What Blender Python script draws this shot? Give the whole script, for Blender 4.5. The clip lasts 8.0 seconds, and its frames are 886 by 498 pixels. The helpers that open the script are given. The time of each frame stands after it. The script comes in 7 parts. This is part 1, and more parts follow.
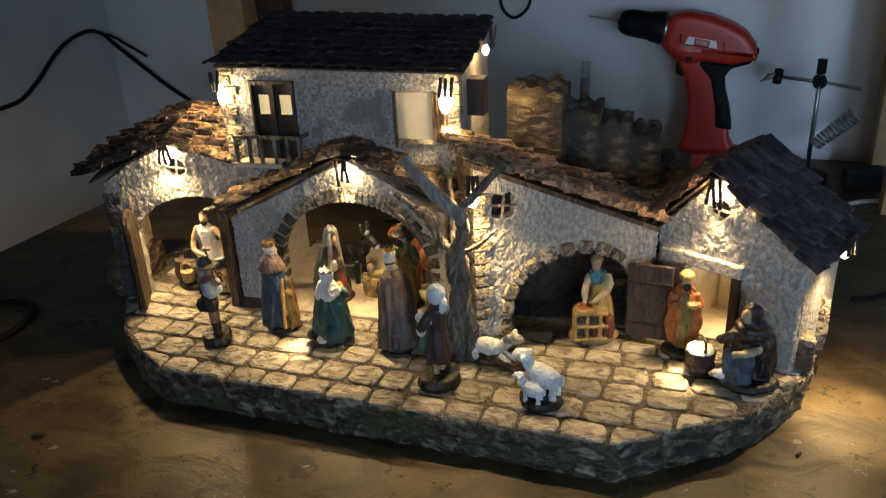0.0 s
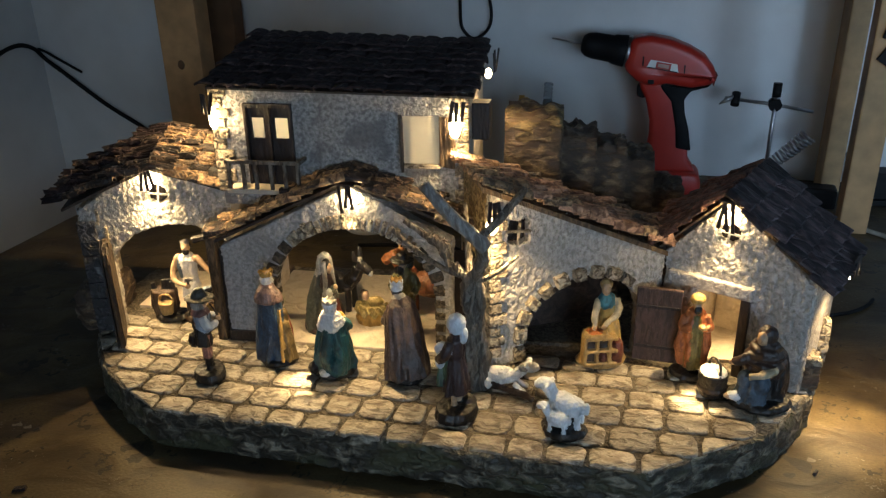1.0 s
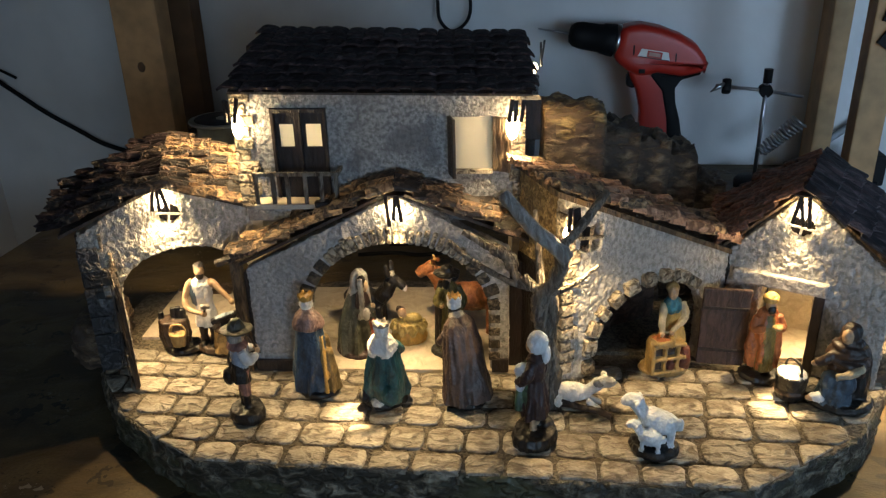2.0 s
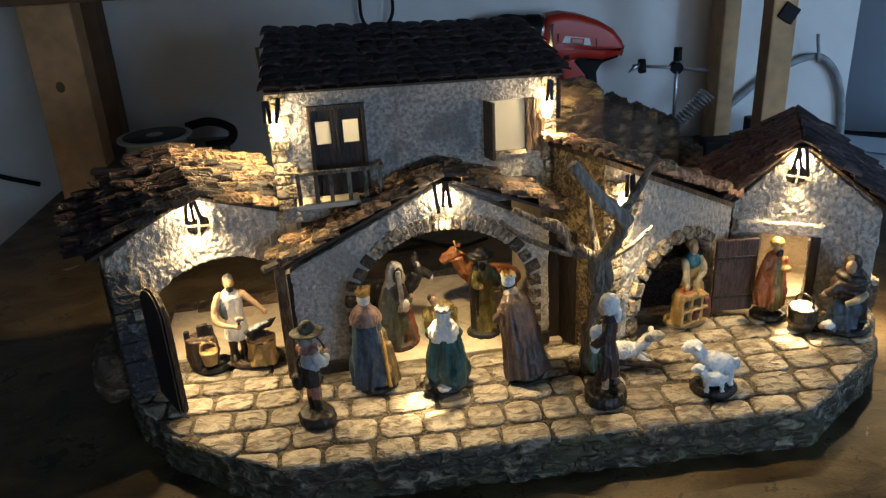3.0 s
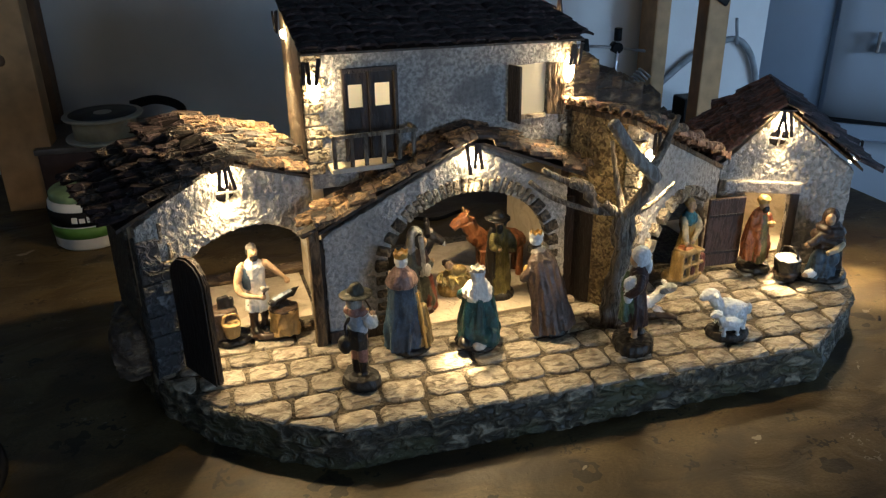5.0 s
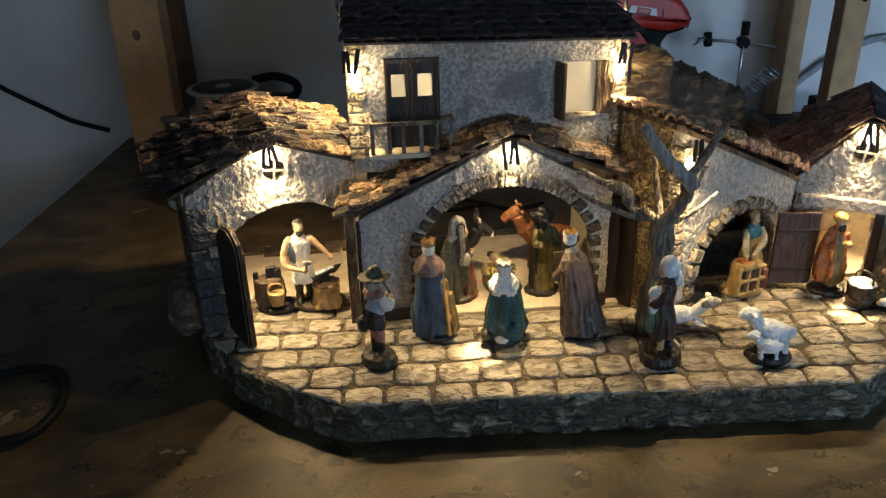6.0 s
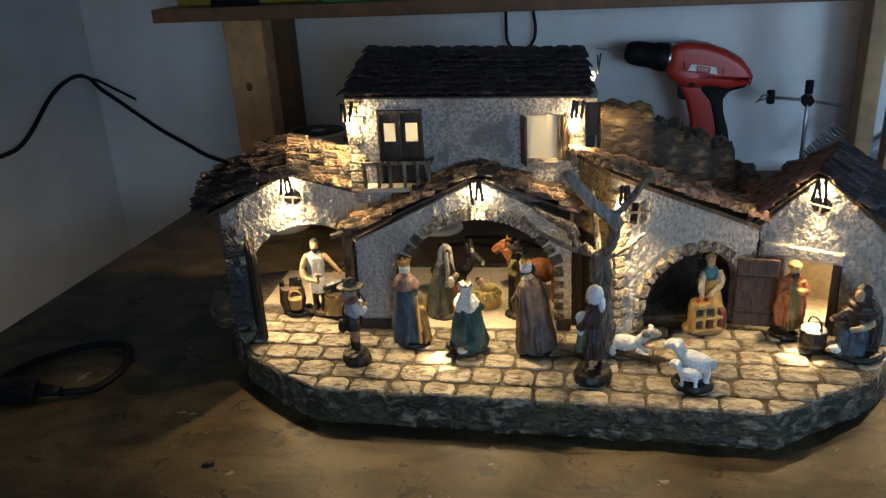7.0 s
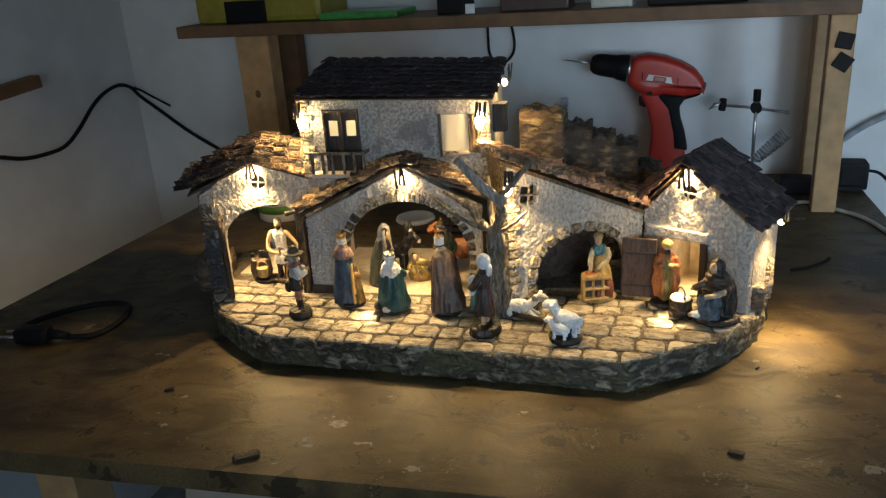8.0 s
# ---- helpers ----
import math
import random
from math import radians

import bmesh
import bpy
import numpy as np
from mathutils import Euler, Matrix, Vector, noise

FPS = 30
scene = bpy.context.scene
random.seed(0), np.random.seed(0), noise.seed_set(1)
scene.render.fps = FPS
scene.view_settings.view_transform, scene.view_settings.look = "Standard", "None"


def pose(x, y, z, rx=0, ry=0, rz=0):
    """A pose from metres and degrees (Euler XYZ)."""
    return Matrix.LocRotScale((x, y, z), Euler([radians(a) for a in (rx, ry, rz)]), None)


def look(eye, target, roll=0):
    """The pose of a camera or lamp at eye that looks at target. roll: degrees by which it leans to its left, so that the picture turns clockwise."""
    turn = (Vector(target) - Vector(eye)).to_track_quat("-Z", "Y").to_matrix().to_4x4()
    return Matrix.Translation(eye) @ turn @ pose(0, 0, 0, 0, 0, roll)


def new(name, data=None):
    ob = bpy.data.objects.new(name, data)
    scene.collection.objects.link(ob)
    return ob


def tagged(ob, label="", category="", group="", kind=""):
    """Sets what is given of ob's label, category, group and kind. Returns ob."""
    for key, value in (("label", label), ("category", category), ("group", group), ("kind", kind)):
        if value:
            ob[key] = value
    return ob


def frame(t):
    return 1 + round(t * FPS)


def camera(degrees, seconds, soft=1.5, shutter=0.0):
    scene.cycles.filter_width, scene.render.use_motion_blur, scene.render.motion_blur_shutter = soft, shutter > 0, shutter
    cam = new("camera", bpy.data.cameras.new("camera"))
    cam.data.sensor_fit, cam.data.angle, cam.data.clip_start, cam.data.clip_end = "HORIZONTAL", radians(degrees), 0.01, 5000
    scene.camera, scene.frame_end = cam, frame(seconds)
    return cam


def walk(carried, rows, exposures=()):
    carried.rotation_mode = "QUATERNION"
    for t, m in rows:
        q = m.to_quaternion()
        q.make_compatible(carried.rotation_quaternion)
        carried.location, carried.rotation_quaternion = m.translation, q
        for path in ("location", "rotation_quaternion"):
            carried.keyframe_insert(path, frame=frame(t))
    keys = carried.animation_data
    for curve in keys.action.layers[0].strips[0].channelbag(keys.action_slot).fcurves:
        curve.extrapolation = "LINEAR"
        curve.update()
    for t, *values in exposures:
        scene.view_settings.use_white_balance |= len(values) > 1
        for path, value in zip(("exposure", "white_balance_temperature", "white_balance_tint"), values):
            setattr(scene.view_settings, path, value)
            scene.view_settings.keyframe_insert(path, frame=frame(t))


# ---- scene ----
cam = camera(58.9, 8.0, soft=1.3)
PATH = [
    (0, 0, 0, 0.45, 66.023, 2.728, 15.801),
    (0.3, -0.0334, -0.0095, 0.4488, 66.407, 2.054, 13.955),
    (0.5, -0.0538, -0.0108, 0.4493, 66.355, 1.634, 12.839),
    (0.7, -0.0716, -0.0093, 0.4528, 66.491, 1.046, 11.539),
    (1, -0.0948, 0.0004, 0.456, 66.949, 1.055, 9.64),
    (1.2, -0.1226, 0.0106, 0.4478, 67.059, 1.302, 8.883),
    (2.3, -0.2727, 0.0537, 0.4504, 66.135, 1.455, -0.791),
    (2.5, -0.3088, 0.0481, 0.437, 66.779, 1.759, -3.567),
    (2.7, -0.3538, 0.0433, 0.4411, 66.557, 2.417, -5.971),
    (3, -0.4126, 0.0375, 0.4436, 66.361, 2.837, -10.017),
    (3.2, -0.4447, 0.0374, 0.4443, 66.189, 2.666, -12.604),
    (3.5, -0.4801, 0.0385, 0.4472, 66.094, 2.314, -15.484),
    (3.7, -0.5012, 0.0391, 0.4452, 66.149, 2.016, -17.063),
    (4, -0.5262, 0.0406, 0.4423, 66.045, 1.386, -18.41),
    (4.2, -0.5397, 0.0451, 0.4383, 66.081, 1.258, -19.137),
    (4.5, -0.5513, 0.0484, 0.434, 65.952, 1.186, -19.383),
    (4.7, -0.5563, 0.0529, 0.4267, 65.832, 1.19, -19.544),
    (5.8, -0.4851, 0.0249, 0.4296, 64.57, 0.366, -10.038),
    (6, -0.4384, 0.0156, 0.4376, 64.456, 1.214, -6.043),
    (6.2, -0.3851, 0.0023, 0.44, 65.173, 2.036, -1.743),
    (6.5, -0.3167, -0.0242, 0.4438, 66.163, 1.492, 3.554),
    (6.8, -0.2643, -0.0707, 0.4556, 67.307, 2.449, 6.213),
    (7, -0.2347, -0.1142, 0.4611, 68.391, 2.871, 7.055),
    (7.2, -0.2018, -0.1561, 0.4612, 69.124, 3.456, 8.653),
    (7.5, -0.1442, -0.211, 0.4555, 69.512, 3.876, 10.271),
    (7.7, -0.107, -0.2376, 0.4598, 69.435, 3.605, 10.374),
    (8, -0.0357, -0.2572, 0.4681, 69.675, 3.509, 12.059),
]
walk(cam, [(t, pose(*row)) for t, *row in PATH],
     exposures=[(0.0, -0.11, 6550, 10), (2.5, -0.03, 6300, 10), (4.5, -0.02, 5950, 10), (6.0, -0.01, 6280, 10), (7.0, 0.07, 6230, 10), (7.5, 0.23, 6900, 10), (8.0, 0.36, 7200, 10)])

# ---- light ----
world = bpy.data.worlds.new("garage_daylight")
scene.world = world
world.use_nodes = True
wn = world.node_tree.nodes
sky = wn.new("ShaderNodeTexSky")
sky.sky_type, sky.sun_disc = "NISHITA", False
sky.sun_elevation, sky.sun_rotation = radians(25), radians(200)
wn["Background"].inputs["Strength"].default_value = 0.05
world.node_tree.links.new(sky.outputs["Color"], wn["Background"].inputs["Color"])

WARM = (1.0, 0.71, 0.35)


def area_lamp(name, m, sx, sy, watts, colour):
    d = bpy.data.lights.new(name, "AREA")
    d.shape, d.size, d.size_y, d.energy, d.color = "RECTANGLE", sx, sy, watts, colour
    ob = new(name, d)
    ob.matrix_world = m
    return ob


def bulb(x, y, z, rz, watts, colour=WARM, out=0.30, cone=140):
    """A small diode that shines down and a little outward."""
    d = bpy.data.lights.new("lantern_light", "SPOT")
    d.energy, d.color, d.shadow_soft_size, d.spot_size, d.spot_blend = watts, colour, 0.003, radians(cone), 1.0
    ob = new("lantern_light", d)
    a = radians(rz - 90)
    ob.matrix_world = look((x, y, z), (x + out * math.cos(a), y + out * math.sin(a), z - 1))
    return ob


# daylight from added, unseen openings: area lamps aimed at the walls and car
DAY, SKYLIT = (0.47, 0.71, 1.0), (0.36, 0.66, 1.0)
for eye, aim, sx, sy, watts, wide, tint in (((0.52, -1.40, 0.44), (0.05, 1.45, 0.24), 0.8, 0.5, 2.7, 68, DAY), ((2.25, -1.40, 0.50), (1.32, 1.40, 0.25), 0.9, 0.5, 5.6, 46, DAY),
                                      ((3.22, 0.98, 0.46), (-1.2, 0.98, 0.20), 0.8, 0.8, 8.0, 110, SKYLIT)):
    area_lamp("added_daylight", look(eye, aim), sx, sy, watts, tint).data.spread = radians(wide)


# ---- materials ----
def mat(name, base, rough=0.7, metal=0.0, spec=0.5, vary=0.25, scale=60.0, bump=0.0, bscale=200.0, second=None, sscale=8.0,
        random_v=0.0, coat=0.0, detail=6.0, bdist=0.001, island=False):
    m = bpy.data.materials.new(name)
    m.use_nodes = True
    nt = m.node_tree
    n, l = nt.nodes, nt.links
    b = n["Principled BSDF"]
    b.inputs["Roughness"].default_value, b.inputs["Metallic"].default_value = rough, metal
    b.inputs["Specular IOR Level"].default_value, b.inputs["Coat Weight"].default_value = spec, coat
    co = n.new("ShaderNodeTexCoord")
    fine = n.new("ShaderNodeTexNoise")
    fine.inputs["Scale"].default_value, fine.inputs["Detail"].default_value = scale, detail
    l.new(co.outputs["Object"], fine.inputs["Vector"])
    big = n.new("ShaderNodeTexNoise")
    big.inputs["Scale"].default_value, big.inputs["Detail"].default_value = sscale, 4.0
    l.new(co.outputs["Object"], big.inputs["Vector"])
    ramp = n.new("ShaderNodeValToRGB")
    ramp.color_ramp.elements[0].position, ramp.color_ramp.elements[1].position = 0.36, 0.64
    l.new(big.outputs["Fac"], ramp.inputs["Fac"])
    mix = n.new("ShaderNodeMix")
    mix.data_type = "RGBA"
    mix.inputs[6].default_value = (*base, 1)
    mix.inputs[7].default_value = (*(second or [c * (1 - vary) for c in base]), 1)
    l.new(ramp.outputs["Color"], mix.inputs[0])
    hsv = n.new("ShaderNodeHueSaturation")
    l.new(mix.outputs[2], hsv.inputs["Color"])
    rng = n.new("ShaderNodeMapRange")
    rng.inputs["From Min"].default_value, rng.inputs["From Max"].default_value = 0.3, 0.7
    rng.inputs["To Min"].default_value, rng.inputs["To Max"].default_value = 1 - vary, 1 + vary
    l.new(fine.outputs["Fac"], rng.inputs["Value"])
    val = rng.outputs["Result"]
    if random_v:
        info = n.new("ShaderNodeNewGeometry" if island else "ShaderNodeObjectInfo")
        r2 = n.new("ShaderNodeMapRange")
        r2.inputs["To Min"].default_value, r2.inputs["To Max"].default_value = 1 - random_v, 1 + random_v
        l.new(info.outputs["Random Per Island" if island else "Random"], r2.inputs["Value"])
        mul = n.new("ShaderNodeMath")
        mul.operation = "MULTIPLY"
        l.new(val, mul.inputs[0])
        l.new(r2.outputs["Result"], mul.inputs[1])
        val = mul.outputs[0]
    l.new(val, hsv.inputs["Value"])
    l.new(hsv.outputs["Color"], b.inputs["Base Color"])
    if bump:
        bn = n.new("ShaderNodeTexNoise")
        bn.inputs["Scale"].default_value, bn.inputs["Detail"].default_value = bscale, 5.0
        bn.inputs["Distortion"].default_value = 0.6
        l.new(co.outputs["Object"], bn.inputs["Vector"])
        bm_ = n.new("ShaderNodeBump")
        bm_.inputs["Strength"].default_value, bm_.inputs["Distance"].default_value = bump, bdist
        l.new(bn.outputs["Fac"], bm_.inputs["Height"])
        l.new(bm_.outputs["Normal"], b.inputs["Normal"])
    return m


def worn(name, dark, light, scale=120.0, stretch=(1, 1, 1), lo=0.40, hi=0.60, dist=0.003, rough=0.6, random_v=0.0, big=12.0, patch=None, amount=0.5, twist=1.0, fine=500.0, detail=3.0, spec=0.5):
    """Dry-brushed paint: hollows stay dark, ridges carry the light colour, with larger patches over it."""
    m = bpy.data.materials.new(name)
    m.use_nodes = True
    nt = m.node_tree
    n, l = nt.nodes, nt.links
    b = n["Principled BSDF"]
    b.inputs["Roughness"].default_value, b.inputs["Specular IOR Level"].default_value = rough, spec
    co = n.new("ShaderNodeTexCoord")
    mp = n.new("ShaderNodeMapping")
    mp.inputs["Scale"].default_value = stretch
    l.new(co.outputs["Object"], mp.inputs["Vector"])
    vec = mp.outputs["Vector"]
    if random_v:
        info = n.new("ShaderNodeObjectInfo")
        add = n.new("ShaderNodeVectorMath")
        add.operation = "ADD"
        l.new(vec, add.inputs[0])
        l.new(info.outputs["Random"], add.inputs[1])
        vec = add.outputs[0]

    def noise_node(sc, det, dis):
        t = n.new("ShaderNodeTexNoise")
        t.inputs["Scale"].default_value, t.inputs["Detail"].default_value, t.inputs["Distortion"].default_value = sc, det, dis
        l.new(vec, t.inputs["Vector"])
        return t.outputs["Fac"]

    def span(v, a, c, d=0.0, e=1.0):
        r = n.new("ShaderNodeMapRange")
        r.interpolation_type = "SMOOTHSTEP"
        for k, x in (("From Min", a), ("From Max", c), ("To Min", d), ("To Max", e)):
            r.inputs[k].default_value = x
        l.new(v, r.inputs["Value"])
        return r.outputs["Result"]

    def math_node(op, a, c):
        t = n.new("ShaderNodeMath")
        t.operation = op
        for k, x in enumerate((a, c)):
            if isinstance(x, float):
                t.inputs[k].default_value = x
            else:
                l.new(x, t.inputs[k])
        return t.outputs[0]

    h = span(noise_node(scale, detail, twist), lo, hi)
    f = noise_node(fine, 3.0, 0.3)
    mix = n.new("ShaderNodeMix")
    mix.data_type = "RGBA"
    mix.inputs[6].default_value, mix.inputs[7].default_value = (*dark, 1), (*light, 1)
    l.new(math_node("MULTIPLY", h, span(f, 0.3, 0.7, 0.55, 1.0)), mix.inputs[0])
    over = n.new("ShaderNodeMix")
    over.data_type = "RGBA"
    l.new(mix.outputs[2], over.inputs[6])
    over.inputs[7].default_value = (*(patch or [c * 0.5 for c in light]), 1)
    l.new(span(noise_node(big, 4.0, 0.8), 0.50, 0.66, 0.0, amount), over.inputs[0])
    hsv = n.new("ShaderNodeHueSaturation")
    l.new(over.outputs[2], hsv.inputs["Color"])
    if random_v:
        l.new(span(info.outputs["Random"], 0.0, 1.0, 1 - random_v, 1 + random_v), hsv.inputs["Value"])
    l.new(hsv.outputs["Color"], b.inputs["Base Color"])
    bp = n.new("ShaderNodeBump")
    bp.inputs["Strength"].default_value, bp.inputs["Distance"].default_value = 1.0, dist
    l.new(math_node("ADD", h, math_node("MULTIPLY", f, 0.25)), bp.inputs["Height"])
    l.new(bp.outputs["Normal"], b.inputs["Normal"])
    return m


def glow(name, colour, power):
    m = bpy.data.materials.new(name)
    m.use_nodes = True
    b = m.node_tree.nodes["Principled BSDF"]
    b.inputs["Base Color"].default_value = (*colour, 1)
    b.inputs["Emission Color"].default_value = (*colour, 1)
    b.inputs["Emission Strength"].default_value = power
    return m


STUCCO = worn("stucco_paint", (0.30, 0.28, 0.25), (0.57, 0.54, 0.50), 260, (1, 1, 0.75), lo=0.30, hi=0.64, dist=0.0015, rough=0.36, big=15, patch=(0.24, 0.22, 0.20), amount=0.55, twist=0.35, spec=0.6, detail=5)
HOUSE_WALL = worn("house_plaster", (0.19, 0.187, 0.185), (0.46, 0.45, 0.44), 260, lo=0.34, hi=0.64, dist=0.0010, rough=0.45, big=26, patch=(0.15, 0.145, 0.145), amount=0.75, twist=0.15, detail=7)
PLASTER = worn("smooth_plaster", (0.28, 0.268, 0.255), (0.52, 0.50, 0.48), 230, lo=0.30, hi=0.66, dist=0.0012, rough=0.55, big=24, patch=(0.24, 0.225, 0.21), amount=0.5, twist=0.3, detail=5)
CREAM = worn("cream_plaster", (0.46, 0.39, 0.29), (0.60, 0.52, 0.40), 60, lo=0.30, hi=0.60, dist=0.0008, rough=0.8, big=25, patch=(0.40, 0.33, 0.23), amount=0.35)
STONE = worn("painted_stone", (0.13, 0.10, 0.07), (0.50, 0.43, 0.32), 170, lo=0.36, hi=0.58, dist=0.0022, rough=0.7, random_v=0.25, big=70, patch=(0.16, 0.12, 0.08), amount=0.4)
COBBLE = worn("cobble_stone", (0.12, 0.095, 0.066), (0.46, 0.41, 0.325), 85, (0.9, 1.6, 1), lo=0.28, hi=0.60, dist=0.0021, rough=0.52, random_v=0.30, big=44, patch=(0.20, 0.155, 0.105), amount=0.65, twist=0.9, fine=420, detail=6)
MORTAR = worn("mortar", (0.08, 0.065, 0.046), (0.24, 0.20, 0.145), 200, dist=0.001, rough=0.9)
BASE_SIDE = worn("mossy_base_paint", (0.030, 0.026, 0.018), (0.38, 0.33, 0.24), 85, (0.8, 0.8, 1.3), lo=0.42, hi=0.68, dist=0.005, rough=0.45, big=21, patch=(0.082, 0.084, 0.042), amount=0.75, twist=0.6, fine=330, detail=6)
TILE_DARK = worn("dark_roof_tile", (0.015, 0.010, 0.011), (0.115, 0.078, 0.080), 110, lo=0.46, hi=0.76, dist=0.0011, rough=0.7, spec=0.2, random_v=0.3, big=90, patch=(0.03, 0.02, 0.022), amount=0.6)
TILE_RUST = worn("rust_roof_tile", (0.042, 0.018, 0.014), (0.20, 0.085, 0.055), 120, lo=0.36, hi=0.70, dist=0.0018, rough=0.55, random_v=0.4, big=90, patch=(0.06, 0.03, 0.02), amount=0.6)
TILE_BROWN = worn("brown_roof_tile", (0.020, 0.013, 0.010), (0.34, 0.215, 0.13), 120, lo=0.48, hi=0.70, dist=0.0022, rough=0.55, random_v=0.5, big=90, patch=(0.05, 0.03, 0.022), amount=0.7)
TILE_CLAY = worn("clay_roof_tile", (0.06, 0.038, 0.024), (0.47, 0.30, 0.155), 130, lo=0.36, hi=0.64, dist=0.0022, rough=0.6, random_v=0.4, big=90, patch=(0.17, 0.09, 0.05), amount=0.6)
TILE_TERRA = worn("terracotta_roof_tile", (0.12, 0.060, 0.036), (0.52, 0.30, 0.185), 110, lo=0.34, hi=0.62, dist=0.0018, rough=0.6, random_v=0.35, big=80, patch=(0.20, 0.10, 0.06), amount=0.6)
TILE_PLUM = worn("plum_roof_tile", (0.016, 0.012, 0.015), (0.125, 0.086, 0.090), 95, (1, 0.5, 1), lo=0.40, hi=0.72, dist=0.0014, rough=0.55, random_v=0.4, big=70, patch=(0.05, 0.03, 0.03), amount=0.6)
WOOD_DARK = worn("dark_stained_wood", (0.014, 0.010, 0.009), (0.034, 0.021, 0.016), 90, (3, 3, 0.8), lo=0.34, hi=0.70, dist=0.0006, rough=0.5)
# black wood, also used for shade on backings, gaps and a door face
WOOD_AND_SHADE = worn("black_wood_and_shade", (0.008, 0.005, 0.005), (0.024, 0.014, 0.012), 90, (3, 3, 0.8), lo=0.34, hi=0.70, dist=0.0005, rough=0.5)
DOOR_WOOD = worn("dark_door_wood", (0.020, 0.013, 0.008), (0.095, 0.058, 0.032), 55, (4, 4, 1), lo=0.36, hi=0.68, dist=0.0012, rough=0.6)
OCHRE = worn("ochre_stucco", (0.17, 0.11, 0.045), (0.58, 0.43, 0.20), 200, lo=0.36, hi=0.62, dist=0.003, rough=0.55, big=30, patch=(0.12, 0.08, 0.035), amount=0.5)
WOOD_MID = worn("aged_brown_wood", (0.05, 0.032, 0.018), (0.20, 0.13, 0.07), 55, (4, 4, 1), lo=0.36, hi=0.66, dist=0.0014, rough=0.6)
DRIFT = worn("grey_driftwood", (0.075, 0.058, 0.042), (0.27, 0.235, 0.19), 50, (4, 4, 1), lo=0.32, hi=0.66, dist=0.0022, rough=0.75, big=28, patch=(0.11, 0.085, 0.06), amount=0.6, detail=2)
ROCK = worn("painted_rock", (0.055, 0.036, 0.025), (0.34, 0.24, 0.145), 60, (1, 1, 2.2), lo=0.42, hi=0.72, dist=0.004, rough=0.55, big=22, patch=(0.13, 0.085, 0.055), amount=0.7, twist=0.35, detail=6)
PINE = mat("pine_timber", (0.47, 0.27, 0.12), 0.6, vary=0.18, scale=40, bump=0.2, bscale=120, second=(0.34, 0.21, 0.10), sscale=6)
BROWN_BOARD = mat("brown_board", (0.16, 0.08, 0.035), 0.6, vary=0.25, scale=30)
WALL_PAINT = mat("whitewashed_wall", (0.66, 0.66, 0.65), 0.9, vary=0.06, scale=12, bump=0.25, bscale=60, bdist=0.002, second=(0.56, 0.56, 0.56), sscale=2.0)
CONCRETE = mat("concrete", (0.36, 0.36, 0.36), 0.9, vary=0.2, scale=20, bump=0.3, bscale=80)
TABLE_TOP = worn("stained_chipboard", (0.046, 0.030, 0.011), (0.126, 0.091, 0.041), 15, (1, 1.5, 1), lo=0.30, hi=0.64, dist=0.0010, rough=0.5, big=7, patch=(0.040, 0.028, 0.017), amount=0.85, twist=0.6, fine=300, detail=7, spec=0.35)
BLACK = mat("black_plastic", (0.009, 0.009, 0.010), 0.55, spec=0.15, vary=0.2)
RED = mat("red_plastic", (0.42, 0.025, 0.015), 0.4, vary=0.1, scale=30)
WHITE = mat("white_plastic", (0.72, 0.71, 0.68), 0.5, vary=0.06)
STEEL = mat("steel", (0.45, 0.45, 0.46), 0.3, metal=1.0, vary=0.1)
PANE = bpy.data.materials.new("parchment")
PANE.use_nodes = True
pn, plk = PANE.node_tree.nodes, PANE.node_tree.links
pt, pm = pn.new("ShaderNodeBsdfTranslucent"), pn.new("ShaderNodeMixShader")
pt.inputs["Color"].default_value = (0.86, 0.86, 0.80, 1)
pn["Principled BSDF"].inputs["Base Color"].default_value = (0.76, 0.74, 0.66, 1)
pn["Principled BSDF"].inputs["Roughness"].default_value = 0.8
pm.inputs[0].default_value = 0.6
plk.new(pn["Principled BSDF"].outputs[0], pm.inputs[1])
plk.new(pt.outputs[0], pm.inputs[2])
plk.new(pm.outputs[0], pn["Material Output"].inputs["Surface"])
LED = glow("led_glow", (1.0, 0.71, 0.35), 90.0)
LED_SMALL = glow("small_led_glow", (1.0, 0.71, 0.35), 260.0)


